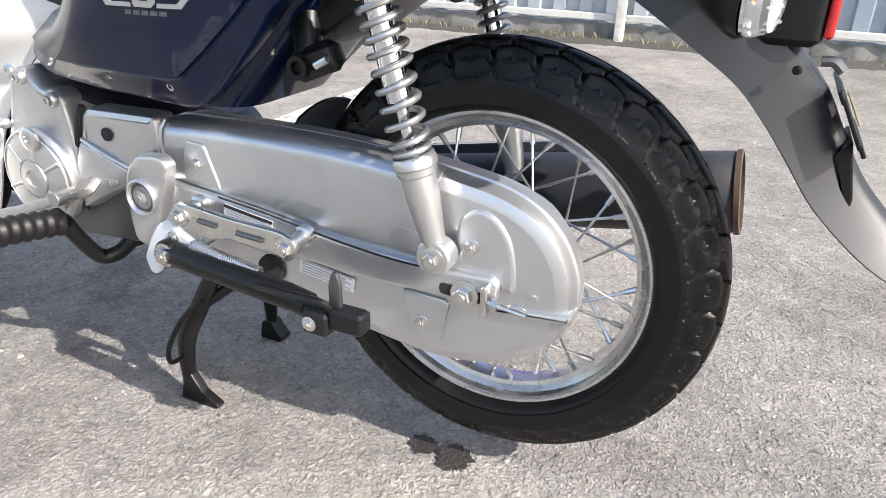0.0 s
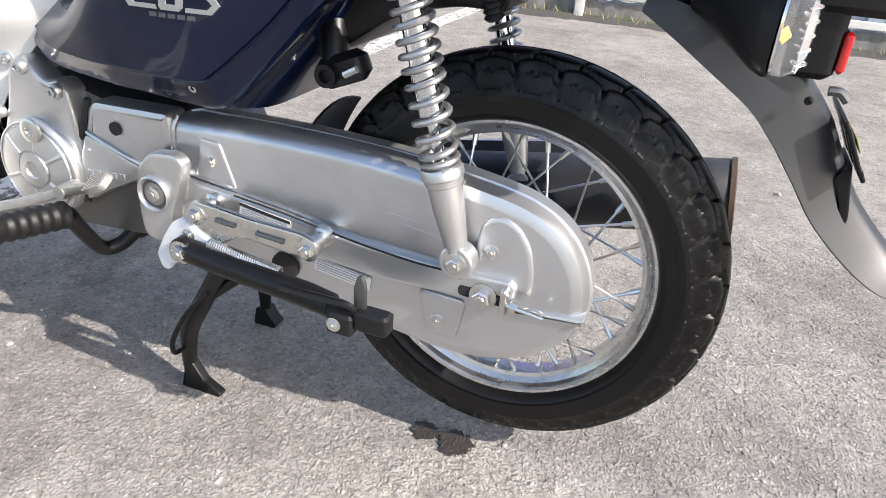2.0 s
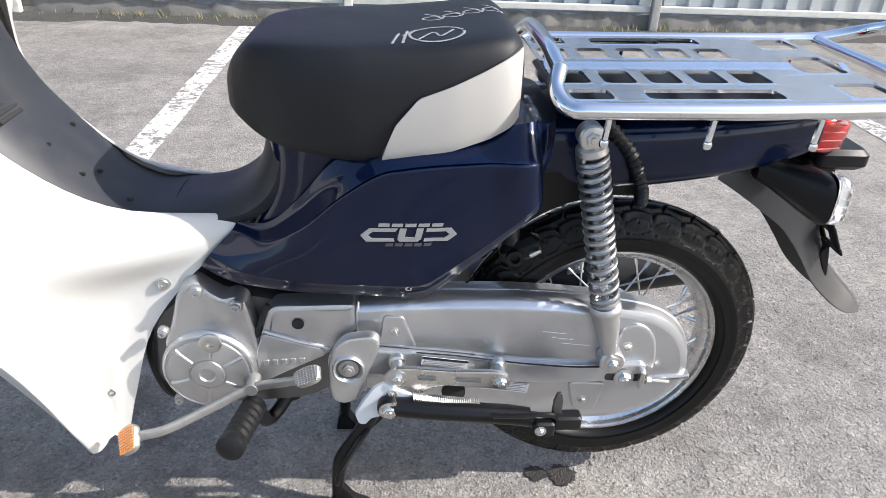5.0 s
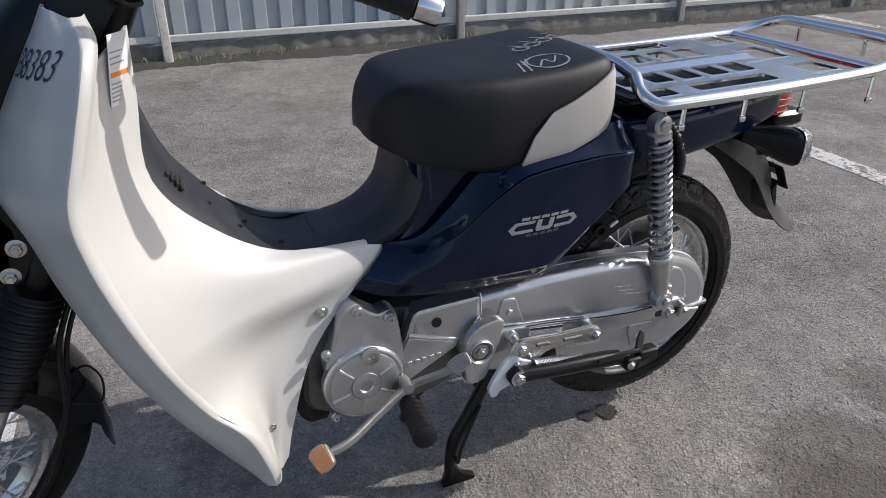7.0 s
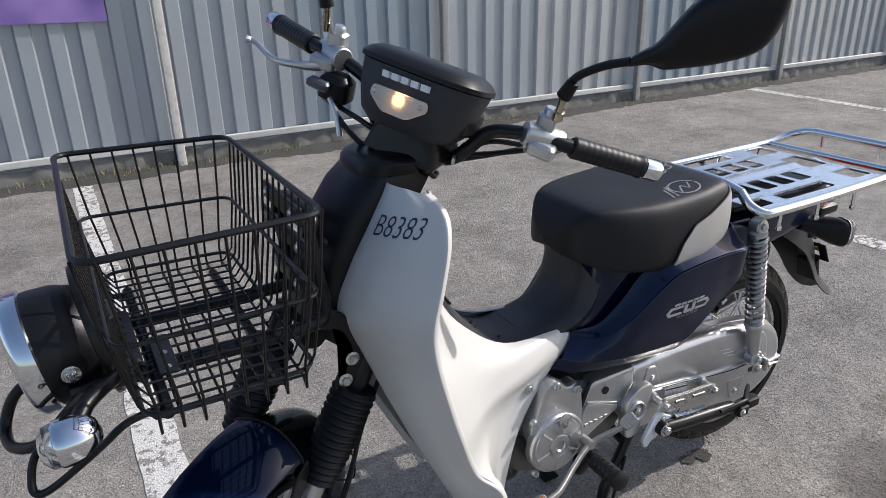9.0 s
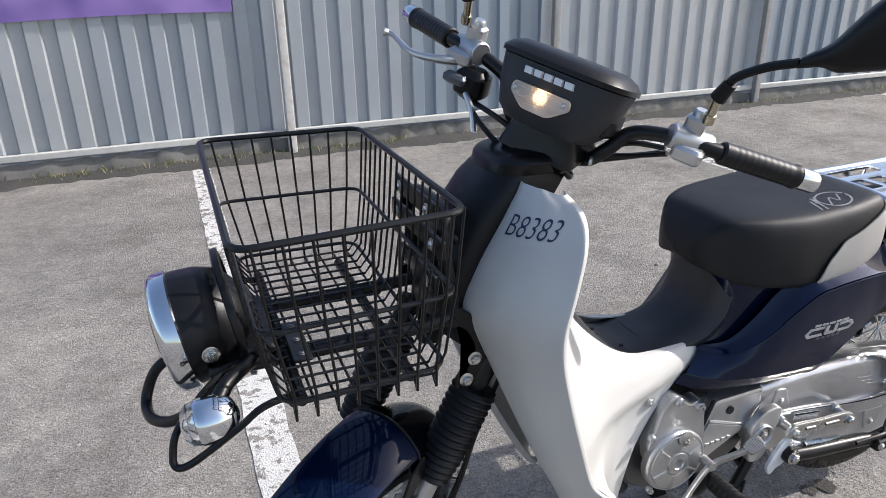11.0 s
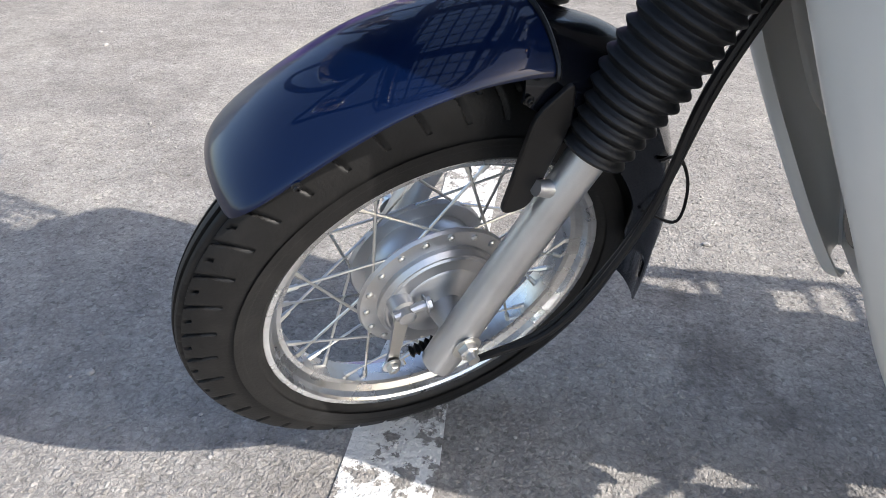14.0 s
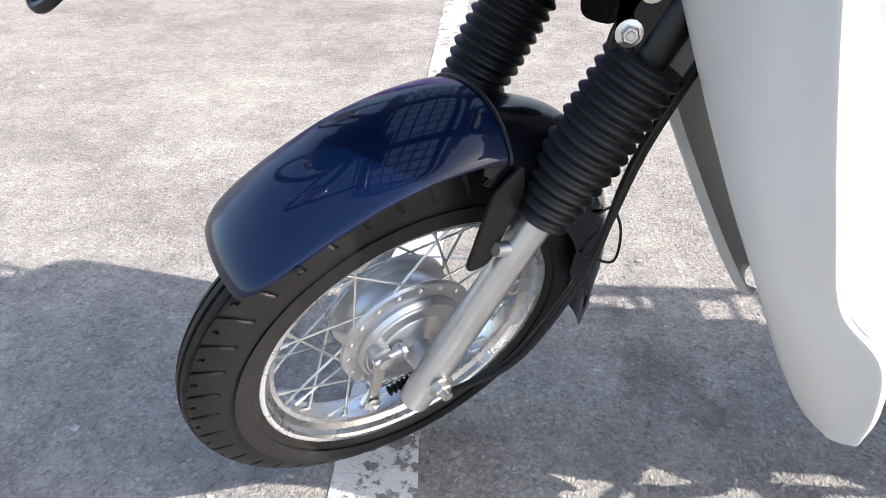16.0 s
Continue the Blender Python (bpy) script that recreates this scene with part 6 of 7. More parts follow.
# -- drive side: chain case, swing arm, engine --
def build_chain_case():
    o = [(-0.388, 0.268), (-0.395, 0.340), (-0.396, 0.405), (-0.390, 0.432), (-0.330, 0.435), (-0.240, 0.436), (-0.152, 0.434), (-0.084, 0.429), (-0.021, 0.421), (0.034, 0.410), (0.071, 0.391), (0.095, 0.364), (0.109, 0.330), (0.111, 0.294), (0.098, 0.260), (0.068, 0.231), (0.020, 0.209), (-0.042, 0.202), (-0.13, 0.212), (-0.26, 0.236)]
    out = [tuple(p) for p in catmull([(x, z, 0) for x, z in o], 90, True)[:, :2]]
    bm = slab(out, -0.098, -0.050, 0.016)
    case = part("chain_case", bm, SILVER, bike, "silver-painted enclosed chain case")
    # upper half stands proud above the joint line
    lower = [(-0.398, 0.363), (-0.313, 0.353), (-0.248, 0.346), (-0.156, 0.332), (-0.085, 0.325), (-0.036, 0.324)]
    upper = [(-0.398, 0.431), (-0.313, 0.436), (-0.248, 0.437), (-0.156, 0.4355), (-0.085, 0.430), (-0.036, 0.423)]
    grid = [[(a[0], -0.098, a[1] - 0.001), (a[0], -0.1045, a[1] + 0.0005), (a[0], -0.1055, a[1] + 0.3 * (b[1] - a[1])), (b[0], -0.1050, b[1] - 0.022), (b[0], -0.1010, b[1] - 0.009), (b[0], -0.0900, b[1] - 0.001), (b[0], -0.070, b[1] + 0.001)] for a, b in zip(lower, upper)]
    part("upper_cover", surface(grid, 40, 26, 0.003, flip=True), SILVER, case, "silver upper chain cover with scuffs")
    part("joint_line", tube([Vector((x, -0.1130, z - 0.0005)) for x, z in lower[1:]], 0.0012, 6, 30), HOLE, case)
    part("case_seam", tube([Vector((x, -0.0735, z)) for x, z in out], 0.0026, 6, closed=True), SILVER, case)
    part("case_lip", tube([Vector((-0.397, -0.1045, 0.366)), Vector((-0.3985, -0.1065, 0.395)), Vector((-0.3975, -0.1060, 0.418)), Vector((-0.396, -0.098, 0.431))], 0.0022, 8, 16), SILVER, case)
    # raised round end with a rib
    pad = [(-0.022, 0.318), (-0.010, 0.384)] + [(0.010, 0.396), (0.030, 0.388), (0.046, 0.366), (0.052, 0.335), (0.053, 0.305), (0.03, 0.318)]
    part("bolt_pad", slab(rounded(pad, 0.012, 4), -0.1025, -0.09, 0.004), SILVER, case)
    part("bolt_pad", slab(rounded([(-0.370, 0.364), (-0.360, 0.414), (-0.332, 0.412), (-0.312, 0.357)], 0.007, 4), -0.1085, -0.095, 0.003), SILVER, case)
    part("bolt_pad", slab(rounded([(-0.078, 0.286), (-0.018, 0.284), (-0.028, 0.228), (-0.064, 0.230)], 0.010, 4), -0.1025, -0.09, 0.003), SILVER, case)
    # rib towards the back
    part("rib", slab(rounded([(0.03, 0.283), (0.113, 0.289), (0.113, 0.299), (0.03, 0.291)], 0.004, 3), -0.103, -0.06, 0.004), SILVER, case)
    for x, z, y in ((-0.344, 0.387, -0.107), (0.004, 0.353, -0.102), (-0.052, 0.250, -0.102)):
        part("case_bolt", hexbolt((x, y, z), (0, -1, 0), 0.0052, 0.0055), STEEL, case)
    for x0, z0, x1, z1 in ((-0.128, 0.384, -0.090, 0.379), (-0.114, 0.373, -0.082, 0.369), (-0.100, 0.363, -0.052, 0.357)):
        part("slit", tube([Vector((x0, -0.1045, z0)), Vector((x1, -0.1045, z1))], 0.0014, 6), SILVER, case)
    part("plug", lathe([(0.0185, 0), (0.018, 0.004), (0.014, 0.005)], 24, (-0.254, -0.099, 0.267), (0, -1, 0)), HOLE, case, "dark rubber inspection plug")
    # swing arm
    arm = [(-0.415, 0.362), (-0.305, 0.350), (-0.150, 0.331), (-0.039, 0.3255), (0.030, 0.3275), (0.038, 0.320), (0.036, 0.295), (0.020, 0.291), (-0.012, 0.294), (-0.123, 0.291), (-0.230, 0.298), (-0.385, 0.309), (-0.420, 0.320)]
    bm = slab(rounded(arm, 0.006, 3), -0.1125, -0.085, 0.004)
    swing = part("swing_arm", bm, SILVER, bike, "silver box-section swing arm")
    part("axle_slot", slab(rounded([(-0.026, 0.311), (0.028, 0.309), (0.028, 0.296), (-0.026, 0.298)], 0.006), -0.1135, -0.11, 0.0005), HOLE, swing)
    nut = hexbolt((0.003, -0.1135, 0.3035), (0, -1, 0), 0.0092, 0.011)
    part("axle_nut", nut, STEEL, swing)
    adj = box(0.028, -0.118, 0.306, 0.007, 0.016, 0.034, 0.002)
    tube([Vector((0.024, -0.119, 0.305)), Vector((0.072, -0.119, 0.299))], 0.0028, 8, into=adj)
    lathe([(0.007, 0), (0.007, 0.007)], 6, (0.035, -0.119, 0.3035), (1, 0, -0.12), adj)
    part("chain_adjuster", adj, STEEL, swing, "plated chain adjuster with its bolt")
    part("adjuster_clip", tube([Vector((0.045, -0.112, 0.297)), Vector((0.055, -0.114, 0.304)), Vector((0.068, -0.114, 0.303)), Vector((0.070, -0.112, 0.297))], 0.001, 5, 16), STEEL, swing)
    # right-hand arm
    part("swing_arm", slab(rounded(arm, 0.006, 3), 0.1125, 0.085, 0.004), SILVER, bike)
    # notices: white with unreadable print bars
    def notice(corner, ux, uz, w, h, bars, head=False):
        o = Vector(corner)
        q = [o, o + ux * w, o + ux * w + uz * h, o + uz * h]
        lab = part("notice", loft([q, [p + Vector((0, -0.0006, 0)) for p in q]]), PAPER, swing, "printed white notice")
        for i in range(bars):
            f = (i + 0.6) / (bars + 0.4)
            a = o + uz * h * (1 - f) + ux * w * 0.05 + Vector((0, -0.0009, 0))
            t = h / (bars + 1) * 0.32
            b = [a, a + ux * w * (0.9 if i % 2 == 0 else 0.8), a + ux * w * (0.9 if i % 2 == 0 else 0.8) + uz * t, a + uz * t]
            part("print_bar", loft([b, [p + Vector((0, -0.0003, 0)) for p in b]]), DIMPRINT, lab)
        if head:
            a = o + uz * h * 0.76 + Vector((0, -0.0012, 0))
            b = [a, a + ux * w, a + ux * w + uz * h * 0.24, a + uz * h * 0.24]
            part("header_strip", loft([b, [p + Vector((0, -0.0003, 0)) for p in b]]), HOLE, lab)
    dx = Vector((0.99, 0, -0.135)).normalized()
    dz = Vector((0.135, 0, 0.99)).normalized()
    notice((-0.3060, -0.1135, 0.3310), dx, dz, 0.069, 0.0155, 5, True)
    notice((-0.214, -0.0995, 0.273), dx, dz, 0.075, 0.018, 5)


build_chain_case()


def build_engine():
    # main case behind
    rings = []
    for y, sc in ((-0.088, 0.95), (-0.080, 1.0), (0.09, 1.0), (0.105, 0.9)):
        o = rounded([(-0.70, 0.275), (-0.62, 0.235), (-0.47, 0.245), (-0.40, 0.29), (-0.40, 0.40), (-0.50, 0.43), (-0.62, 0.455), (-0.69, 0.40)], 0.03, 4)
        rings.append([(-0.55 + (x + 0.55) * sc, y, 0.34 + (z - 0.34) * sc) for x, z in o])
    engine = part("engine", loft(rings), BOLTDARK, bike, "cast aluminium horizontal engine")
    # cylinder and dark fins running forward
    cyl = bmesh.new()
    for i in range(8):
        x = -0.70 - i * 0.014
        lathe([(0.040, -0.003), (0.052, -0.002), (0.052, 0.002), (0.040, 0.003)], 28, (x, MID, 0.345 + i * 0.002), (1, 0, 0), cyl)
    lathe([(0.04, 0), (0.04, 0.14)], 24, (-0.83, MID, 0.36), (1, 0, -0.1), cyl)
    part("cylinder", cyl, BLACKPAINT, engine, "dark finned cylinder")
    # round left cover
    c = Vector((-0.608, -0.108, 0.331))
    cov = lathe([(0.0665, 0.0), (0.0660, 0.014), (0.0636, 0.0185), (0.0612, 0.0195), (0.0602, 0.0180), (0.0570, 0.0180), (0.0560, 0.0205), (0.047, 0.0225), (0.0265, 0.0240), (0.0255, 0.0225), (0.0238, 0.0225), (0.0228, 0.0255), (0.012, 0.0270), (0.0105, 0.0245), (0.005, 0.0245)], 56, c, (0, -1, 0))
    cover = part("stator_cover", cov, CAST, engine, "round cast stator cover", angle=25)
    for t in (0.5, 1.35, 2.4, 3.5, 4.6, 5.7):
        p = c + Vector((math.cos(t) * 0.027, -0.0225, math.sin(t) * 0.027))
        q = c + Vector((math.cos(t) * 0.0562, -0.0195, math.sin(t) * 0.0562))
        part("rib", tube([p, q], [0.0032, 0.0042], 8), CAST, cover)
    # upper plate reaching up to the bolts
    up = [(-0.668, 0.372), (-0.655, 0.400), (-0.640, 0.452), (-0.628, 0.470), (-0.612, 0.474), (-0.600, 0.462), (-0.578, 0.446), (-0.562, 0.452), (-0.548, 0.442), (-0.542, 0.410), (-0.536, 0.36), (-0.548, 0.30), (-0.60, 0.30), (-0.66, 0.33)]
    plate = part("front_case_cover", slab(rounded(up, 0.010, 4), -0.116, -0.085, 0.006), CAST, engine)
    for x, z, r in ((-0.611, 0.461, 0.0062), (-0.561, 0.438, 0.0066), (-0.664, 0.395, 0.0052), (-0.658, 0.275, 0.0052)):
        b = lathe([(r * 1.5, 0), (r * 1.5, 0.006), (r * 1.2, 0.009)], 20, (x, -0.114, z), (0, -1, 0))
        lathe([(r, 0.009), (r, 0.013), (r * 0.5, 0.013), (r * 0.4, 0.010)], 16, (x, -0.114, z), (0, -1, 0), b)
        part("case_boss", b, CAST, plate)
    part("timing_cap", lathe([(0.0155, 0), (0.0155, 0.004), (0.012, 0.0055), (0.006, 0.0055), (0.005, 0.002)], 20, (-0.598, -0.1315, 0.386), (0, -1, 0)), STEEL, cover)
    # sprocket cover behind it
    sp = [(-0.523, 0.424), (-0.512, 0.433), (-0.400, 0.436), (-0.3975, 0.392), (-0.418, 0.366), (-0.440, 0.348), (-0.500, 0.318), (-0.545, 0.292), (-0.543, 0.360), (-0.532, 0.392)]
    sc = part("sprocket_cover", slab(rounded(sp, 0.008, 4), -0.112, -0.08, 0.008), CAST, engine, "cast silver sprocket cover")
    part("ridge", tube([Vector((-0.528, -0.112, 0.391)), Vector((-0.49, -0.1135, 0.378)), Vector((-0.437, -0.112, 0.360))], [0.003, 0.004, 0.002], 8, 12), CAST, sc)
    wedge = [(-0.529, 0.388), (-0.446, 0.360), (-0.444, 0.350), (-0.500, 0.321), (-0.543, 0.297), (-0.541, 0.360)]
    part("lower_face", slab(rounded(wedge, 0.004, 3), -0.1155, -0.105, 0.002), CAST, sc)
    # near-black strip and disc paint the shade of the gap and the hole
    part("gap_shade", tube([Vector((-0.520, -0.1095, 0.434)), Vector((-0.529, -0.1095, 0.412)), Vector((-0.538, -0.1095, 0.388)), Vector((-0.548, -0.1095, 0.360)), Vector((-0.550, -0.1095, 0.290))], 0.0042, 8, 24), HOLE, sc, "dark strip painting the shade in the gap between the covers")
    part("cover_hole", lathe([(0.0085, 0), (0.0085, 0.002)], 18, (-0.480, -0.1125, 0.404), (0, -1, 0)), HOLE, sc)
    for i in range(5):
        part("word_block", box(-0.529 + i * 0.0128, -0.1160, 0.338 + i * 0.0010, 0.0085, 0.002, 0.009, 0.0008), CAST, sc)
    # pivot plate
    pv = [(-0.438, 0.350), (-0.430, 0.376), (-0.412, 0.394), (-0.376, 0.398), (-0.364, 0.388), (-0.372, 0.356), (-0.383, 0.330), (-0.391, 0.300), (-0.397, 0.284), (-0.416, 0.275), (-0.434, 0.281), (-0.438, 0.306)]
    bm = slab(rounded(pv, 0.010, 4), -0.136, -0.120, 0.0045)
    lathe([(0.030, 0), (0.030, 0.020)], 28, (-0.410, -0.102, 0.342), (0, -1, 0), bm)
    box(-0.405, -0.110, 0.318, 0.040, 0.022, 0.070, 0.004, bm)
    pivot = part("pivot_plate", bm, CAST, bike, "cast silver swing arm pivot plate")
    part("recess", lathe([(0.0235, 0.0), (0.0230, 0.0045), (0.0212, 0.0062), (0.0195, 0.0050), (0.0178, 0.0004)], 32, (-0.410, -0.135, 0.342), (0, -1, 0), cap=False), CAST, pivot)
    part("recess_floor", lathe([(0.0178, 0.0), (0.0178, 0.0012)], 24, (-0.410, -0.1352, 0.342), (0, -1, 0)), BOLTDARK, pivot)
    part("pivot_nut", hexbolt((-0.410, -0.1355, 0.342), (0, -1, 0), 0.0085, 0.007), WORN, pivot, "plated pivot nut")
    # dark frame rails behind the engine
    part("frame_rail", tube([Vector((-0.69, -0.06, 0.46)), Vector((-0.680, -0.065, 0.41)), Vector((-0.700, -0.068, 0.33)), Vector((-0.69, -0.06, 0.25)), Vector((-0.66, -0.04, 0.225))], 0.014, 10, 30), BLACKPAINT, bike)
    part("frame_gusset", slab(rounded([(-0.218, 0.518), (-0.190, 0.532), (-0.142, 0.566), (-0.112, 0.581), (-0.059, 0.593), (-0.010, 0.592), (-0.010, 0.63), (-0.20, 0.63)], 0.012), -0.085, 0.085, 0.004), BLACK, bike, "dark inner mudguard under the seat")
    lk = box(-0.174, -0.100, 0.520, 0.058, 0.030, 0.032, 0.008, m=Matrix.Rotation(radians(-22), 4, 'Y'))
    lathe([(0.012, 0), (0.012, 0.010), (0.007, 0.010), (0.006, 0.004)], 18, (-0.184, -0.112, 0.515), (0, -1, 0), lk)
    tube([Vector((-0.196, -0.080, 0.560)), Vector((-0.190, -0.090, 0.540)), Vector((-0.184, -0.100, 0.520))], [0.016, 0.015, 0.013], 12, into=lk)
    lock = part("helmet_lock", lk, BLACK, bike, "black helmet lock")
    part("lock_pin", tube([Vector((-0.164, -0.117, 0.519)), Vector((-0.150, -0.117, 0.527))], 0.0042, 10), STEEL, lock)
    # inner mudguard round the front of the rear tyre
    rows = []
    for a in np.linspace(146, 180, 14):
        r = 0.280
        row = []
        for y in np.linspace(-0.055, 0.055, 7):
            row.append((r * math.cos(radians(a)), y, 0.297 + r * math.sin(radians(a)) - 0.01 * (abs(y) / 0.055) ** 2))
        rows.append(row)
    part("inner_mudguard", sheet(rows, 0.003, flip=True), BLACK, bike)


build_engine()


def build_foot_controls():
    # gear pedal: heel and toe
    y = -0.190
    arm = [Vector((-0.690, y - 0.012, 0.282)), Vector((-0.655, y - 0.005, 0.287)), Vector((-0.600, y + 0.022, 0.300)), Vector((-0.545, y + 0.040, 0.320)), Vector((-0.500, y + 0.030, 0.338)), Vector((-0.468, y + 0.022, 0.350))]
    rings = []
    p = catmull(arm, 40)
    for i in range(40):
        t = p[min(i + 1, 39)] - p[max(i - 1, 0)]
        t /= np.linalg.norm(t)
        side = np.cross(t, (0, 1, 0)); side /= np.linalg.norm(side)
        w = np.cross(t, side)
        rings.append([p[i] + side * 0.0065 * math.copysign(abs(math.cos(a)) ** 0.5, math.cos(a)) + w * 0.0045 * math.copysign(abs(math.sin(a)) ** 0.5, math.sin(a)) for a in np.linspace(0, 2 * math.pi, 16, endpoint=False)])
    bm = loft(rings)
    lathe([(0.009, 0), (0.0095, 0.004), (0.0095, 0.03)], 18, (-0.545, -0.156, 0.320), (0, 1, 0), bm)
    pedal = part("gear_pedal", bm, WORN, bike, "heel and toe gear pedal, worn silver")

    def pad(c, ang, name, material, label, sx, sy):
        b = bmesh.new()
        m = Matrix.Translation(c) @ Matrix.Rotation(radians(ang), 4, 'Y') @ Matrix.Rotation(radians(30), 4, 'X') @ Matrix.Diagonal((sx, sy, 0.84, 1.0))
        rr = [[m @ Vector((x * s, yy * s, z)) for x, yy in rounded([(-0.016, -0.024), (0.016, -0.024), (0.018, 0.020), (0.008, 0.028), (-0.008, 0.028), (-0.018, 0.020)], 0.014, 5)] for z, s in ((-0.006, 0.85), (-0.003, 1.0), (0.004, 1.0), (0.007, 0.9))]
        loft(rr, True, b)
        pd = part(name, b, WORN, pedal, label)
        g = bmesh.new()
        for i in range(7):
            for j in range(9):
                xx, yy = -0.012 + i * 0.004, -0.020 + j * 0.005
                loft([[m @ Vector((xx + u * k, yy + v * k, z)) for u, v in ((-1, -1), (1, -1), (1, 1), (-1, 1))] for z, k in ((0.0065, 0.0018), (0.0088, 0.0009))], True, g)
        part("grip_studs", g, material, pd, angle=20)
    pad(Vector((-0.701, y - 0.016, 0.278)), -34, "toe_pad", AMBER, "toe pad with an orange studded face", 0.92, 0.78)
    pad(Vector((-0.463, y + 0.022, 0.354)), -24, "heel_pad", WORN, "studded heel pad", 1.10, 0.52)
    # foot rest
    a, b = Vector((-0.543, -0.150, 0.290)), Vector((-0.560, -0.275, 0.309))
    d = (b - a).normalized()
    prof = [(0.012, 0), (0.018, 0.003)]
    for i in range(24):
        prof.append((0.0185 + (0.0022 if i % 4 < 2 else 0), 0.006 + i * 0.0042))
    prof += [(0.022, 0.112), (0.021, 0.122), (0.012, 0.127)]
    prof = [(r * 0.88, h * 0.84) for r, h in prof]
    rest = part("foot_rest", lathe(prof, 20, a, d), BOOT, bike, "black ribbed rubber foot rest")
    part("rest_bar", tube([a + d * 0.01, a, Vector((-0.541, -0.136, 0.262)), Vector((-0.537, -0.112, 0.226)), Vector((-0.524, -0.092, 0.226)), Vector((-0.506, -0.074, 0.246)), Vector((-0.480, -0.045, 0.258)), Vector((-0.470, 0.0, 0.258)), Vector((-0.470, 0.10, 0.258))], 0.0105, 14, 48), BLACKPAINT, rest)
    lug = [(-0.528, 0.236), (-0.520, 0.228), (-0.492, 0.238), (-0.482, 0.262), (-0.488, 0.282), (-0.498, 0.270), (-0.510, 0.276), (-0.520, 0.258)]
    part("rest_bracket", slab(rounded(lug, 0.003, 3), -0.082, -0.066, 0.002), BLACKPAINT, rest)
    # right foot rest
    part("foot_rest", lathe(prof, 20, Vector((a.x, -a.y, a.z)), Vector((d.x, -d.y, d.z))), BOOT, bike)
    # centre stand
    leg = [Vector((-0.352, -0.078, 0.255)), Vector((-0.382, -0.080, 0.199)), Vector((-0.404, -0.082, 0.158)), Vector((-0.429, -0.083, 0.112)), Vector((-0.437, -0.082, 0.070)), Vector((-0.440, -0.080, 0.020))]
    bm = tube(leg, [0.0115, 0.0120, 0.0130, 0.0135, 0.0115, 0.0090], 14, 36)
    stand = part("centre_stand", bm, BLACKPAINT, bike, "black steel centre stand, lowered")
    part("stand_leg", tube([Vector((p.x, -p.y * (1.45 - 1.76 * p.z), p.z)) for p in leg], [0.0115, 0.0120, 0.0130, 0.0135, 0.0115, 0.0090], 14, 36), BLACKPAINT, stand)
    foot = [(-0.455, 0.0), (-0.388, 0.0), (-0.384, 0.007), (-0.412, 0.022), (-0.430, 0.050), (-0.444, 0.054), (-0.448, 0.026)]
    part("stand_foot", slab(rounded(foot, 0.004), -0.088, -0.074, 0.003), BLACKPAINT, stand)
    foot = [(-0.456, 0.0), (-0.416, 0.0), (-0.412, 0.007), (-0.424, 0.020), (-0.432, 0.034), (-0.450, 0.034), (-0.454, 0.014)]
    part("stand_foot", slab(rounded(foot, 0.004), 0.126, 0.100, 0.003), BLACKPAINT, stand)
    part("stand_cross", tube([Vector((-0.376, -0.080, 0.210)), Vector((-0.366, 0, 0.216)), Vector((-0.376, 0.080, 0.210))], 0.011, 12, 20), BLACKPAINT, stand)
    part("stand_brace", tube([Vector((-0.400, -0.082, 0.166)), Vector((-0.352, -0.06, 0.205)), Vector((-0.318, -0.03, 0.240))], 0.008, 12, 12), BLACKPAINT, stand)
    part("stand_tang", tube([Vector((-0.384, -0.092, 0.186)), Vector((-0.408, -0.106, 0.158)), Vector((-0.432, -0.114, 0.112)), Vector((-0.436, -0.113, 0.084)), Vector((-0.434, -0.092, 0.080))], 0.0036, 8, 20), BLACKPAINT, stand)
    # side stand: bracket plate, folded leg, spring
    br = [(-0.372, 0.292), (-0.358, 0.338), (-0.344, 0.353), (-0.318, 0.352), (-0.270, 0.347), (-0.200, 0.345), (-0.180, 0.338), (-0.178, 0.322), (-0.190, 0.314), (-0.222, 0.316), (-0.270, 0.321), (-0.292, 0.316), (-0.318, 0.296), (-0.350, 0.272), (-0.378, 0.262)]
    side = part("side_stand", slab(rounded(br, 0.007, 4), -0.150, -0.143, 0.0025), STEEL, bike, "folded side stand on a plated bracket")
    part("bracket_hook", slab(rounded([(-0.402, 0.272), (-0.390, 0.296), (-0.374, 0.320), (-0.358, 0.330), (-0.338, 0.316), (-0.316, 0.306), (-0.340, 0.290), (-0.362, 0.268), (-0.378, 0.264), (-0.386, 0.252), (-0.396, 0.253)], 0.005, 4), -0.154, -0.147, 0.002), ZINC, side, "pale blue-white plated hook")
    for x0, x1, z0, z1 in ((-0.311, -0.286, 0.337, 0.335), (-0.257, -0.221, 0.333, 0.331)):
        part("bracket_slot", tube([Vector((x0, -0.1505, z0)), Vector((x1, -0.1505, z1))], [0.0032, 0.0032], 8), BOLTDARK, side)
    for x, z in ((-0.340, 0.336), (-0.191, 0.327)):
        b = lathe([(0.0125, 0), (0.0125, 0.010), (0.009, 0.012), (0.009, 0.030), (0.0115, 0.033)], 20, (x - 0.001, -0.110, z + 0.003), (0.02, -1, -0.06))
        hexbolt((x, -0.150, z), (0, -1, 0), 0.0075, 0.008, into=b)
        part("bracket_bolt", b, STEEL, side)
    tb = tube([Vector((-0.352, -0.158, 0.292)), Vector((-0.30, -0.164, 0.290)), Vector((-0.18, -0.168, 0.282)), Vector((-0.150, -0.170, 0.279))], [0.0150, 0.0148, 0.0148, 0.0140], 20)
    lathe([(0.0165, -0.010), (0.0172, -0.008), (0.0172, 0.006), (0.0155, 0.009)], 24, (-0.352, -0.160, 0.292), (0, -1, 0), tb)
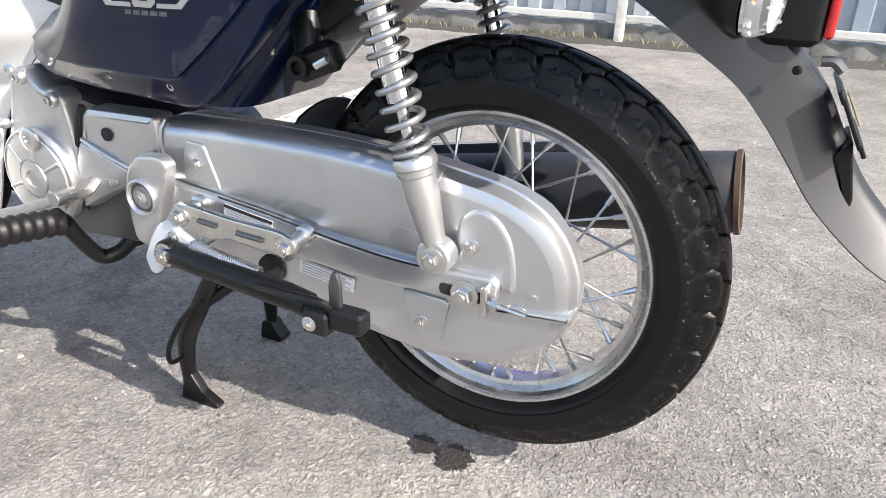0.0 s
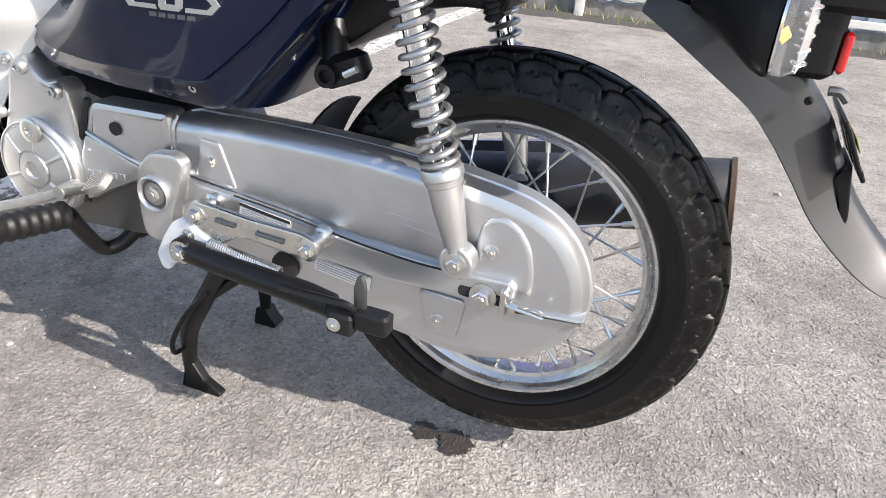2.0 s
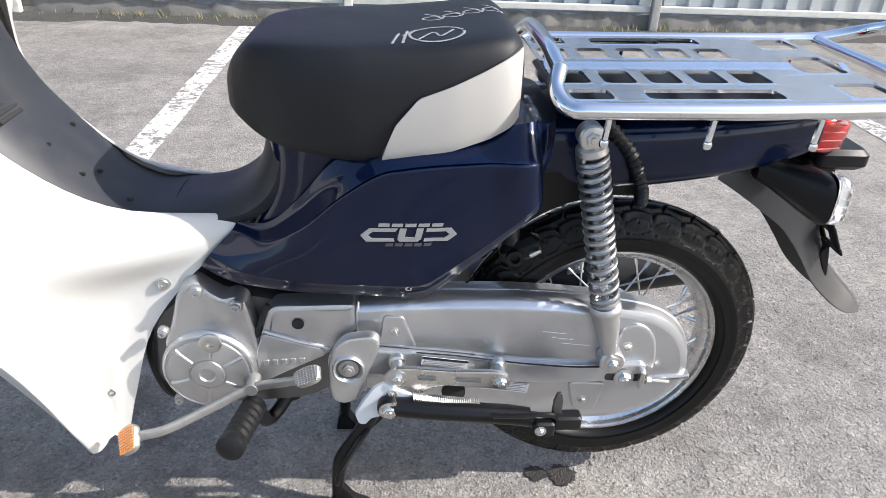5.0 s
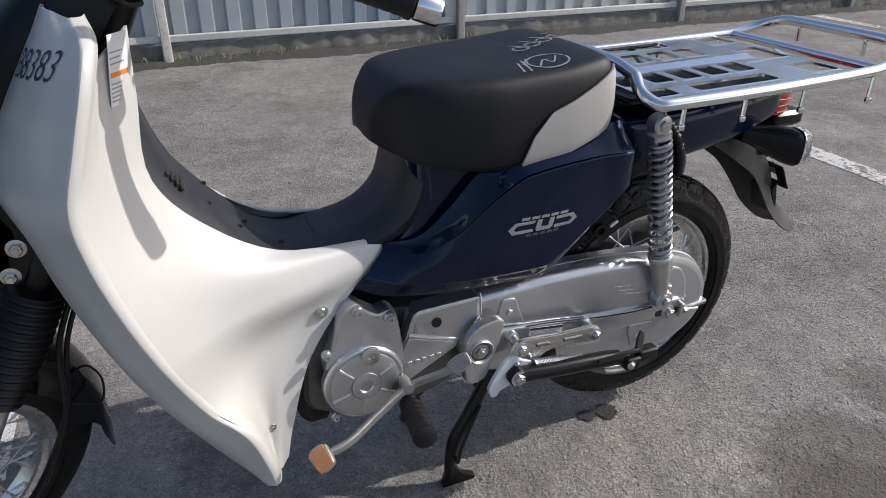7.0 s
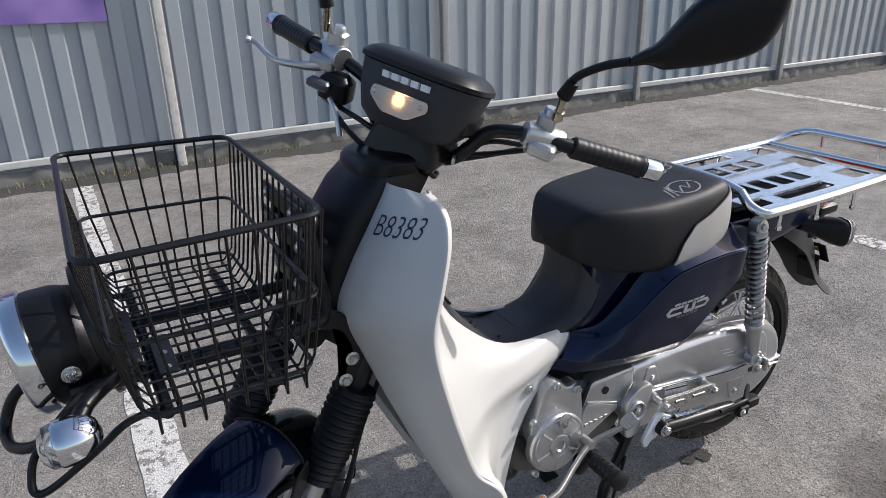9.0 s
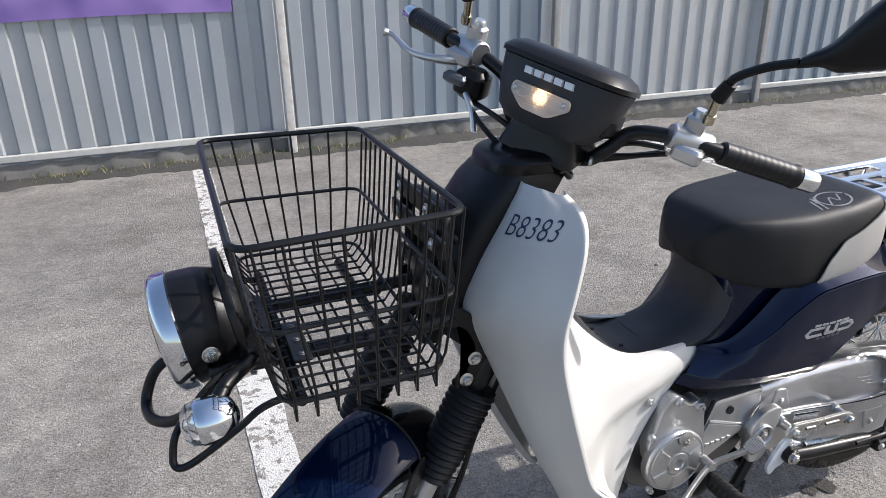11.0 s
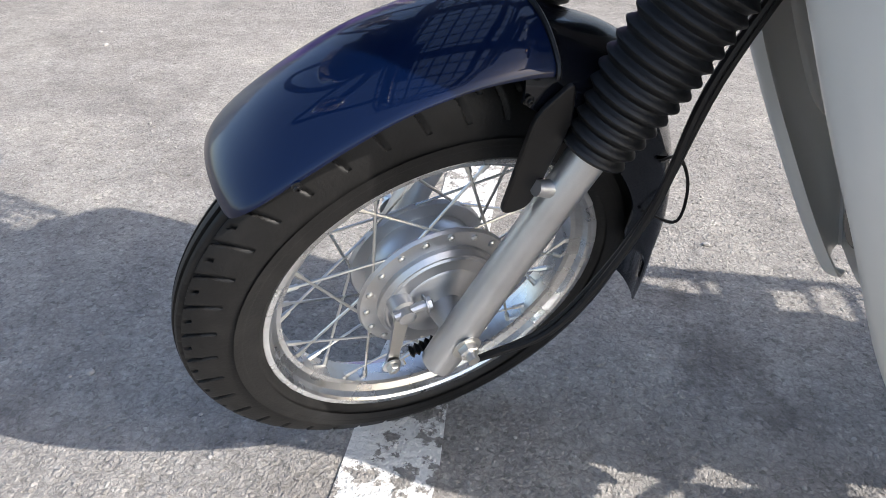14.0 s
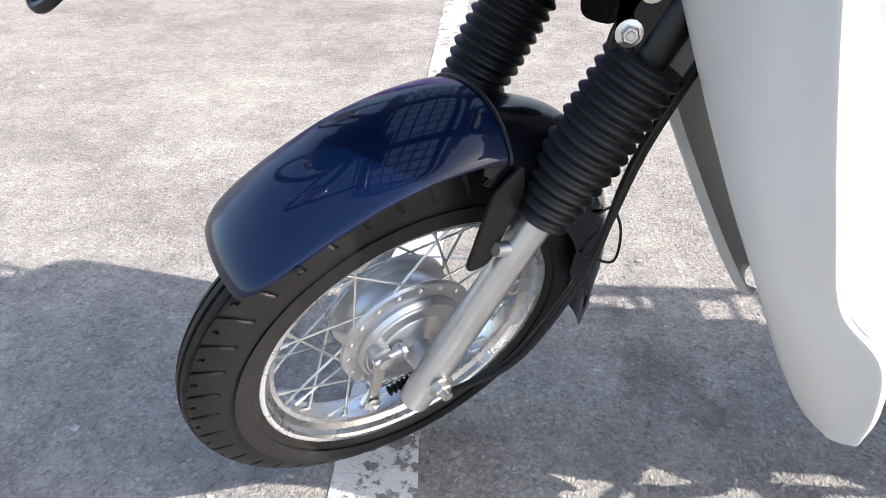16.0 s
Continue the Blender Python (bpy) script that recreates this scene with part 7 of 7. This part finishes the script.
    tube([Vector((-0.220, -0.166, 0.284)), Vector((-0.150, -0.172, 0.277)), Vector((-0.128, -0.174, 0.276)), Vector((-0.112, -0.174, 0.275))], 0.0115, 14, 20, into=tb)
    part("stand_tube", tb, BLACKPAINT, side, "black tubular leg")
    part("stand_rod", tube([Vector((-0.205, -0.186, 0.296)), Vector((-0.150, -0.190, 0.300)), Vector((-0.122, -0.188, 0.298)), Vector((-0.112, -0.180, 0.282))], 0.0042, 8, 24), BLACKPAINT, side)
    part("stand_peg", slab(rounded([(-0.119, 0.286), (-0.119, 0.316), (-0.115, 0.330), (-0.109, 0.331), (-0.105, 0.318), (-0.105, 0.286)], 0.004), -0.180, -0.175, 0.0015), BOLTDARK, side, "dark steel toe plate, worn at its edge")
    rb = box(-0.130, -0.180, 0.272, 0.030, 0.026, 0.026, 0.003)
    box(-0.096, -0.178, 0.280, 0.040, 0.022, 0.024, 0.003, rb)
    part("stand_rubber", rb, BOOT, side, "black rubber stop block")
    part("rubber_bolt", hexbolt((-0.136, -0.192, 0.272), (0, -1, 0), 0.0050, 0.005), STEEL, side)
    part("stand_bolt", hexbolt((-0.352, -0.168, 0.292), (0, -1, 0), 0.0088, 0.009), STEEL, side)
    part("small_bolt", hexbolt((-0.349, -0.154, 0.310), (0, -1, 0), 0.0048, 0.004), STEEL, side)
    pts = [Vector((-0.318 + 0.095 * i / 220, -0.158 + 0.0062 * math.cos(i * 0.9), 0.307 - 0.012 * i / 220 + 0.0062 * math.sin(i * 0.9))) for i in range(221)]
    part("return_spring", tube(pts, 0.0013, 5), STEEL, side, "plated return spring")


build_foot_controls()


def build_muffler():
    a, b = Vector((-0.30, 0.150, 0.285)), Vector((0.238, 0.150, 0.372))
    d = (b - a).normalized()
    L = (b - a).length
    prof = [(0.018, -0.12), (0.022, -0.05), (0.040, 0.0), (0.046, 0.04), (0.048, 0.10), (0.049, L - 0.05), (0.0485, L - 0.006), (0.045, L), (0.040, L - 0.004), (0.040, L - 0.03)]
    muf = part("muffler", lathe(prof, 36, a, d), MATTE, bike, "dark grey muffler with a rusty rim")
    part("muffler_rim", lathe([(0.046, L - 0.004), (0.0505, L - 0.003), (0.0505, L + 0.003), (0.046, L + 0.004)], 36, a, d, closed=True), RUST, muf)
    part("exhaust_pipe", tube([a - d * 0.10, Vector((-0.50, 0.13, 0.235)), Vector((-0.66, 0.08, 0.225)), Vector((-0.78, 0.03, 0.27))], 0.014, 12, 24), STEEL, muf)
    sh = slab(rounded([(-0.24, 0.325), (0.16, 0.392), (0.15, 0.415), (-0.25, 0.345)], 0.01), 0.205, 0.190, 0.003)
    part("heat_shield", sh, CHROME, muf)


build_muffler()


# -- front carrier, basket, headlamp --
CY = -0.033          # middle of the carrier


def build_basket():
    zt, zm, zb = 0.950, 0.845, 0.734
    top = [(-1.362, CY - 0.258), (-1.362, CY + 0.258), (-1.098, CY + 0.240), (-1.098, CY - 0.240)]
    mid = [(-1.347, CY - 0.248), (-1.347, CY + 0.248), (-1.108, CY + 0.236), (-1.108, CY - 0.236)]
    bot = [(-1.328, CY - 0.236), (-1.328, CY + 0.236), (-1.122, CY + 0.230), (-1.122, CY - 0.230)]

    def loop(c, z, r, rad=0.028):
        return tube([Vector((x, y, z)) for x, y in rounded(c, rad, 6)], r, 8, closed=True)
    basket = part("front_basket", loop(top, zt, 0.0044), BLACKPAINT, bike, "black wire front basket, empty")
    part("hoop", loop(mid, zm, 0.0031), BLACKPAINT, basket)
    part("hoop", loop(bot, zb + 0.012, 0.0031), BLACKPAINT, basket)
    # wires over the width: down the front, under the floor, up the back
    n = 17
    for i in range(n):
        f = (i + 0.5) / n
        pts = []
        for c, z in ((top, zt), (mid, zm), (bot, zb + 0.022)):
            a, b = Vector(c[0]), Vector(c[1])
            p = a.lerp(b, f)
            pts.append(Vector((p.x - 0.003, p.y, z)))
        yb = pts[-1].y
        pts += [Vector((-1.316, yb, zb)), Vector((-1.134, yb, zb))]
        for c, z in ((bot, zb + 0.022), (mid, zm), (top, zt)):
            a, b = Vector(c[3]), Vector(c[2])
            p = a.lerp(b, f)
            pts.append(Vector((p.x + 0.003, p.y, z)))
        part("wire", tube(pts, 0.0019, 6), BLACKPAINT, basket)
    # wires along: down one side, under the floor, up the other
    n = 8
    for i in range(n):
        f = (i + 0.6) / (n + 0.2)
        pts = []
        for c, z in ((top, zt), (mid, zm), (bot, zb + 0.020)):
            p = Vector(c[0]).lerp(Vector(c[3]), f)
            pts.append(Vector((p.x, p.y - 0.003, z)))
        p = pts[-1]
        pts += [Vector((p.x, p.y + 0.004, zb - 0.014)), Vector((p.x, p.y + 0.014, zb - 0.004))]
        q = [Vector((v.x, 2 * CY - v.y, v.z)) for v in pts]
        part("wire", tube(pts + q[::-1], 0.0020, 6), BLACKPAINT, basket)
    # floor plate bolted through the wires
    pl = part("clamp_plate", box(-1.285, CY - 0.085, zb + 0.007, 0.026, 0.11, 0.005, 0.0015, m=Matrix.Rotation(radians(0), 4, 'Z')), BLACKPAINT, basket, "black bolted clamp plate")
    for dy in (-0.04, 0.0, 0.04):
        part("plate_bolt", hexbolt((-1.285, CY - 0.085 + dy, zb + 0.009), (0, 0, 1), 0.0032, 0.003), BOLTDARK, pl)
    # back brackets and carrier frame
    back = part("carrier", tube([Vector((-1.40, CY - 0.08, zb - 0.02)), Vector((-1.34, CY - 0.08, zb - 0.016)), Vector((-1.10, CY - 0.08, zb - 0.012)), Vector((-1.055, CY - 0.075, zb + 0.005)), Vector((-1.062, CY - 0.075, zb + 0.08)), Vector((-1.066, CY - 0.075, zb + 0.130)), Vector((-1.055, CY - 0.055, zb + 0.150)), Vector((-1.055, CY + 0.055, zb + 0.150)), Vector((-1.066, CY + 0.075, zb + 0.130)), Vector((-1.062, CY + 0.075, zb + 0.08)), Vector((-1.055, CY + 0.075, zb + 0.005)), Vector((-1.10, CY + 0.08, zb - 0.012)), Vector((-1.34, CY + 0.08, zb - 0.016)), Vector((-1.40, CY + 0.08, zb - 0.02))], 0.0105, 12, 90), BLACKPAINT, bike, "black tubular front carrier")
    for z, w in ((0.90, 0.17), (0.855, 0.22), (0.79, 0.15)):
        cb = box(-1.085, CY - 0.02, z, 0.008, w, 0.028, 0.002)
        o = part("back_bracket", cb, BLACKPAINT, back)
        for dy in (-0.35, 0.35):
            part("bracket_bolt", hexbolt((-1.090, CY - 0.02 + dy * w, z), (-1, 0, 0), 0.0055, 0.005), STEEL, o)
    part("cross_tube", tube([Vector((-1.30, CY - 0.20, zb - 0.012)), Vector((-1.30, CY + 0.20, zb - 0.012))], 0.008, 10), BLACKPAINT, back)
    part("cross_tube", tube([Vector((-1.16, CY - 0.20, zb - 0.012)), Vector((-1.16, CY + 0.20, zb - 0.012))], 0.008, 10), BLACKPAINT, back)
    # curved stays down to the frame, with two bolts each
    for s in (-1, 1):
        y = MID + s * 0.098
        o = [(-1.075, 0.735), (-1.050, 0.742), (-1.010, 0.715), (-0.985, 0.660), (-0.985, 0.600), (-1.010, 0.570), (-1.048, 0.580), (-1.046, 0.612), (-1.016, 0.660), (-1.034, 0.700), (-1.075, 0.712)]
        st = part("carrier_stay", slab(rounded(o, 0.014, 4), y, y - s * 0.010, 0.003), BLACKPAINT, back)
        for x, z in ((-1.017, 0.646), (-1.031, 0.611)):
            part("stay_bolt", hexbolt((x, y, z), (0, s, 0), 0.0068, 0.008), STEEL, st)
    # bent bumper tube under the headlamp
    part("bumper_tube", tube([Vector(p) for p in ((-1.385, CY - 0.105, 0.716), (-1.425, CY - 0.098, 0.680), (-1.456, CY - 0.074, 0.652), (-1.482, CY - 0.035, 0.635), (-1.492, CY + 0.002, 0.632), (-1.488, CY + 0.020, 0.650), (-1.470, CY + 0.022, 0.682), (-1.435, CY + 0.022, 0.702), (-1.38, CY + 0.03, 0.716))], 0.0078, 12, 60), BLACKPAINT, back)
    # bent guard loops round the signals
    for s in (-1, 1):
        k = lambda dx, dy, z: Vector((dx, CY + s * dy, z))
        part("guard_loop", tube([k(-1.300, 0.180, 0.722), k(-1.345, 0.194, 0.722), k(-1.375, 0.194, 0.702), k(-1.410, 0.188, 0.676), k(-1.440, 0.181, 0.655), k(-1.455, 0.174, 0.651), k(-1.457, 0.166, 0.664), k(-1.445, 0.152, 0.692), k(-1.400, 0.11, 0.718), k(-1.36, 0.08, 0.722)], 0.0048, 10, 70), BLACKPAINT, back)


build_basket()


def build_headlamp():
    c = Vector((-1.405, CY, 0.752))
    ax = Vector((-0.985, 0, -0.17)).normalized()
    bowl = lathe([(0.012, -0.066), (0.042, -0.066), (0.066, -0.048), (0.078, -0.018), (0.081, 0.010), (0.081, 0.022)], 48, c, ax)
    lamp = part("headlamp", bowl, BLACK, bike, "round black headlamp with a chrome rim")
    part("lamp_rim", lathe([(0.0805, 0.018), (0.0855, 0.020), (0.086, 0.038), (0.082, 0.045), (0.076, 0.048), (0.075, 0.042)], 48, c, ax, cap=False), CHROME, lamp, "chrome headlamp rim")
    part("lamp_glass", lathe([(0.0755, 0.044), (0.068, 0.049), (0.049, 0.0535), (0.024, 0.0555), (0.001, 0.056)], 40, c, ax, cap=False), CLEARLENS, lamp, "fluted headlamp glass").visible_shadow = False
    part("lamp_reflector", lathe([(0.074, 0.040), (0.058, 0.015), (0.032, 0.0), (0.010, -0.005), (0.001, -0.005)], 40, c, ax, cap=False), CHROME, lamp)
    for s in (-1, 1):
        part("lamp_bolt", hexbolt(c + Vector((0.010, s * 0.0785, -0.010)), (0, s, 0), 0.007, 0.006), STEEL, lamp)
    arm = box(-1.355, CY, 0.765, 0.05, 0.07, 0.06, 0.01)
    box(-1.335, CY, 0.735, 0.05, 0.17, 0.014, 0.004, arm)
    part("lamp_bracket", arm, BLACK, lamp)
    rb = lathe([(0.084, 0.0), (0.094, 0.002), (0.095, 0.006), (0.094, 0.010), (0.084, 0.012)], 40, c - ax * 0.056, ax, closed=True)
    part("lamp_stay", rb, BLACKPAINT, lamp)
    for s in (-1, 1):
        p = Vector((-1.405, CY + s * 0.170, 0.706))
        a2 = Vector((-0.99, 0, -0.1)).normalized()
        sig = part("front_signal", lathe([(0.001, -0.033), (0.012, -0.031), (0.023, -0.022), (0.0285, -0.008), (0.0295, 0.006), (0.0295, 0.015), (0.028, 0.018)], 36, p, a2), CHROME, bike, "chrome bullet turn signal with a clear lens")
        part("lens", lathe([(0.0277, 0.016), (0.026, 0.027), (0.019, 0.034), (0.008, 0.037), (0.001, 0.038)], 32, p, a2, cap=False), CLEARLENS, sig).visible_shadow = False
        part("bulb", lathe([(0.001, 0.010), (0.010, 0.012), (0.011, 0.020), (0.006, 0.027), (0.001, 0.029)], 16, p, a2), CHROME, sig)
        part("signal_neck", tube([p + Vector((0.010, -s * 0.010, 0.018)), p + Vector((0.022, -s * 0.026, 0.027)), p + Vector((0.042, -s * 0.050, 0.028)), Vector((-1.345, CY + s * 0.09, 0.728))], [0.011, 0.010, 0.009, 0.009], 14, 16), BLACKPAINT, sig)


build_headlamp()


# ---- loose stones on the asphalt ----
def build_pebbles():
    rng = random.Random(21)
    verts, faces = [], []
    ico = bmesh.new()
    bmesh.ops.create_icosphere(ico, subdivisions=1, radius=1.0)
    ico.verts.ensure_lookup_table()
    bv = [v.co.copy() for v in ico.verts]
    bf = [[v.index for v in f.verts] for f in ico.faces]
    ico.free()
    for i in range(2600):
        x, y = rng.uniform(-2.8, 1.6), rng.uniform(-0.5, 2.6)
        r = rng.choice((0.0012, 0.0016, 0.002, 0.0026, 0.0034))
        if rng.random() < 0.012:
            r = rng.uniform(0.005, 0.009)
        rot = Euler((rng.uniform(0, 6), rng.uniform(0, 6), rng.uniform(0, 6)))
        s = Vector((rng.uniform(0.7, 1.3), rng.uniform(0.7, 1.3), rng.uniform(0.45, 0.8)))
        k = len(verts)
        for v in bv:
            w = Vector((v.x * s.x, v.y * s.y, v.z)) * rng.uniform(0.85, 1.12)
            w.rotate(rot)
            verts.append((x + w.x * r, y + w.y * r, max(-0.002, r * 0.35 + w.z * r * s.z)))
        faces.extend([[k + j for j in f] for f in bf])
    me = bpy.data.meshes.new("pebbles")
    me.from_pydata(verts, [], faces)
    me.materials.append(PEBBLE)
    tagged(new("pebbles", me), "scattered small grey stones on the asphalt", "pebbles", kind="stuff")


def build_chips():
    """Angular chips that stand out of the worn surface, densest where the camera comes close."""
    rng = np.random.default_rng(5)
    base = bmesh.new()
    bmesh.ops.create_icosphere(base, subdivisions=1, radius=1.0)
    base.verts.ensure_lookup_table()
    bv = np.array([tuple(v.co) for v in base.verts])
    bf = np.array([[v.index for v in f.verts] for f in base.faces])
    base.free()
    n = 26000
    near = n * 3 // 4
    x = np.concatenate([rng.uniform(-2.3, 1.3, near), rng.uniform(-3.2, 2.6, n - near)])
    y = np.concatenate([rng.uniform(-0.75, 0.95, near), rng.uniform(-0.8, 3.3, n - near)])
    r = rng.choice([0.0022, 0.0030, 0.0040, 0.0052], n, p=[0.35, 0.35, 0.22, 0.08])
    spin = rng.uniform(0, 2 * np.pi, n)
    sx, sy, sz = rng.uniform(0.8, 1.5, n), rng.uniform(0.6, 1.0, n), rng.uniform(0.25, 0.5, n)
    lean, swing = rng.uniform(-0.35, 0.35, n), rng.uniform(-0.35, 0.35, n)
    p = bv[None] * (1 + rng.uniform(-0.28, 0.22, (n, len(bv), 1)))
    px, py, pz = p[..., 0] * sx[:, None], p[..., 1] * sy[:, None], p[..., 2] * sz[:, None]
    pz = pz + px * lean[:, None] * 0.5 + py * swing[:, None] * 0.5
    cs, sn = np.cos(spin)[:, None], np.sin(spin)[:, None]
    wx = x[:, None] + (px * cs - py * sn) * r[:, None]
    wy = y[:, None] + (px * sn + py * cs) * r[:, None]
    wz = (pz * r[:, None]) + 0.0002
    verts = np.stack([wx, wy, np.maximum(wz, -0.003)], 2).reshape(-1, 3)
    faces = (bf[None] + (np.arange(n) * len(bv))[:, None, None]).reshape(-1, 3)
    me = bpy.data.meshes.new("asphalt_chips")
    me.from_pydata(verts.tolist(), [], faces.tolist())
    me.materials.append(ASPHALT)
    tagged(new("asphalt_chips", me), "angular grey stone chips standing out of the worn asphalt", "asphalt chips", kind="stuff")


build_pebbles()
build_chips()
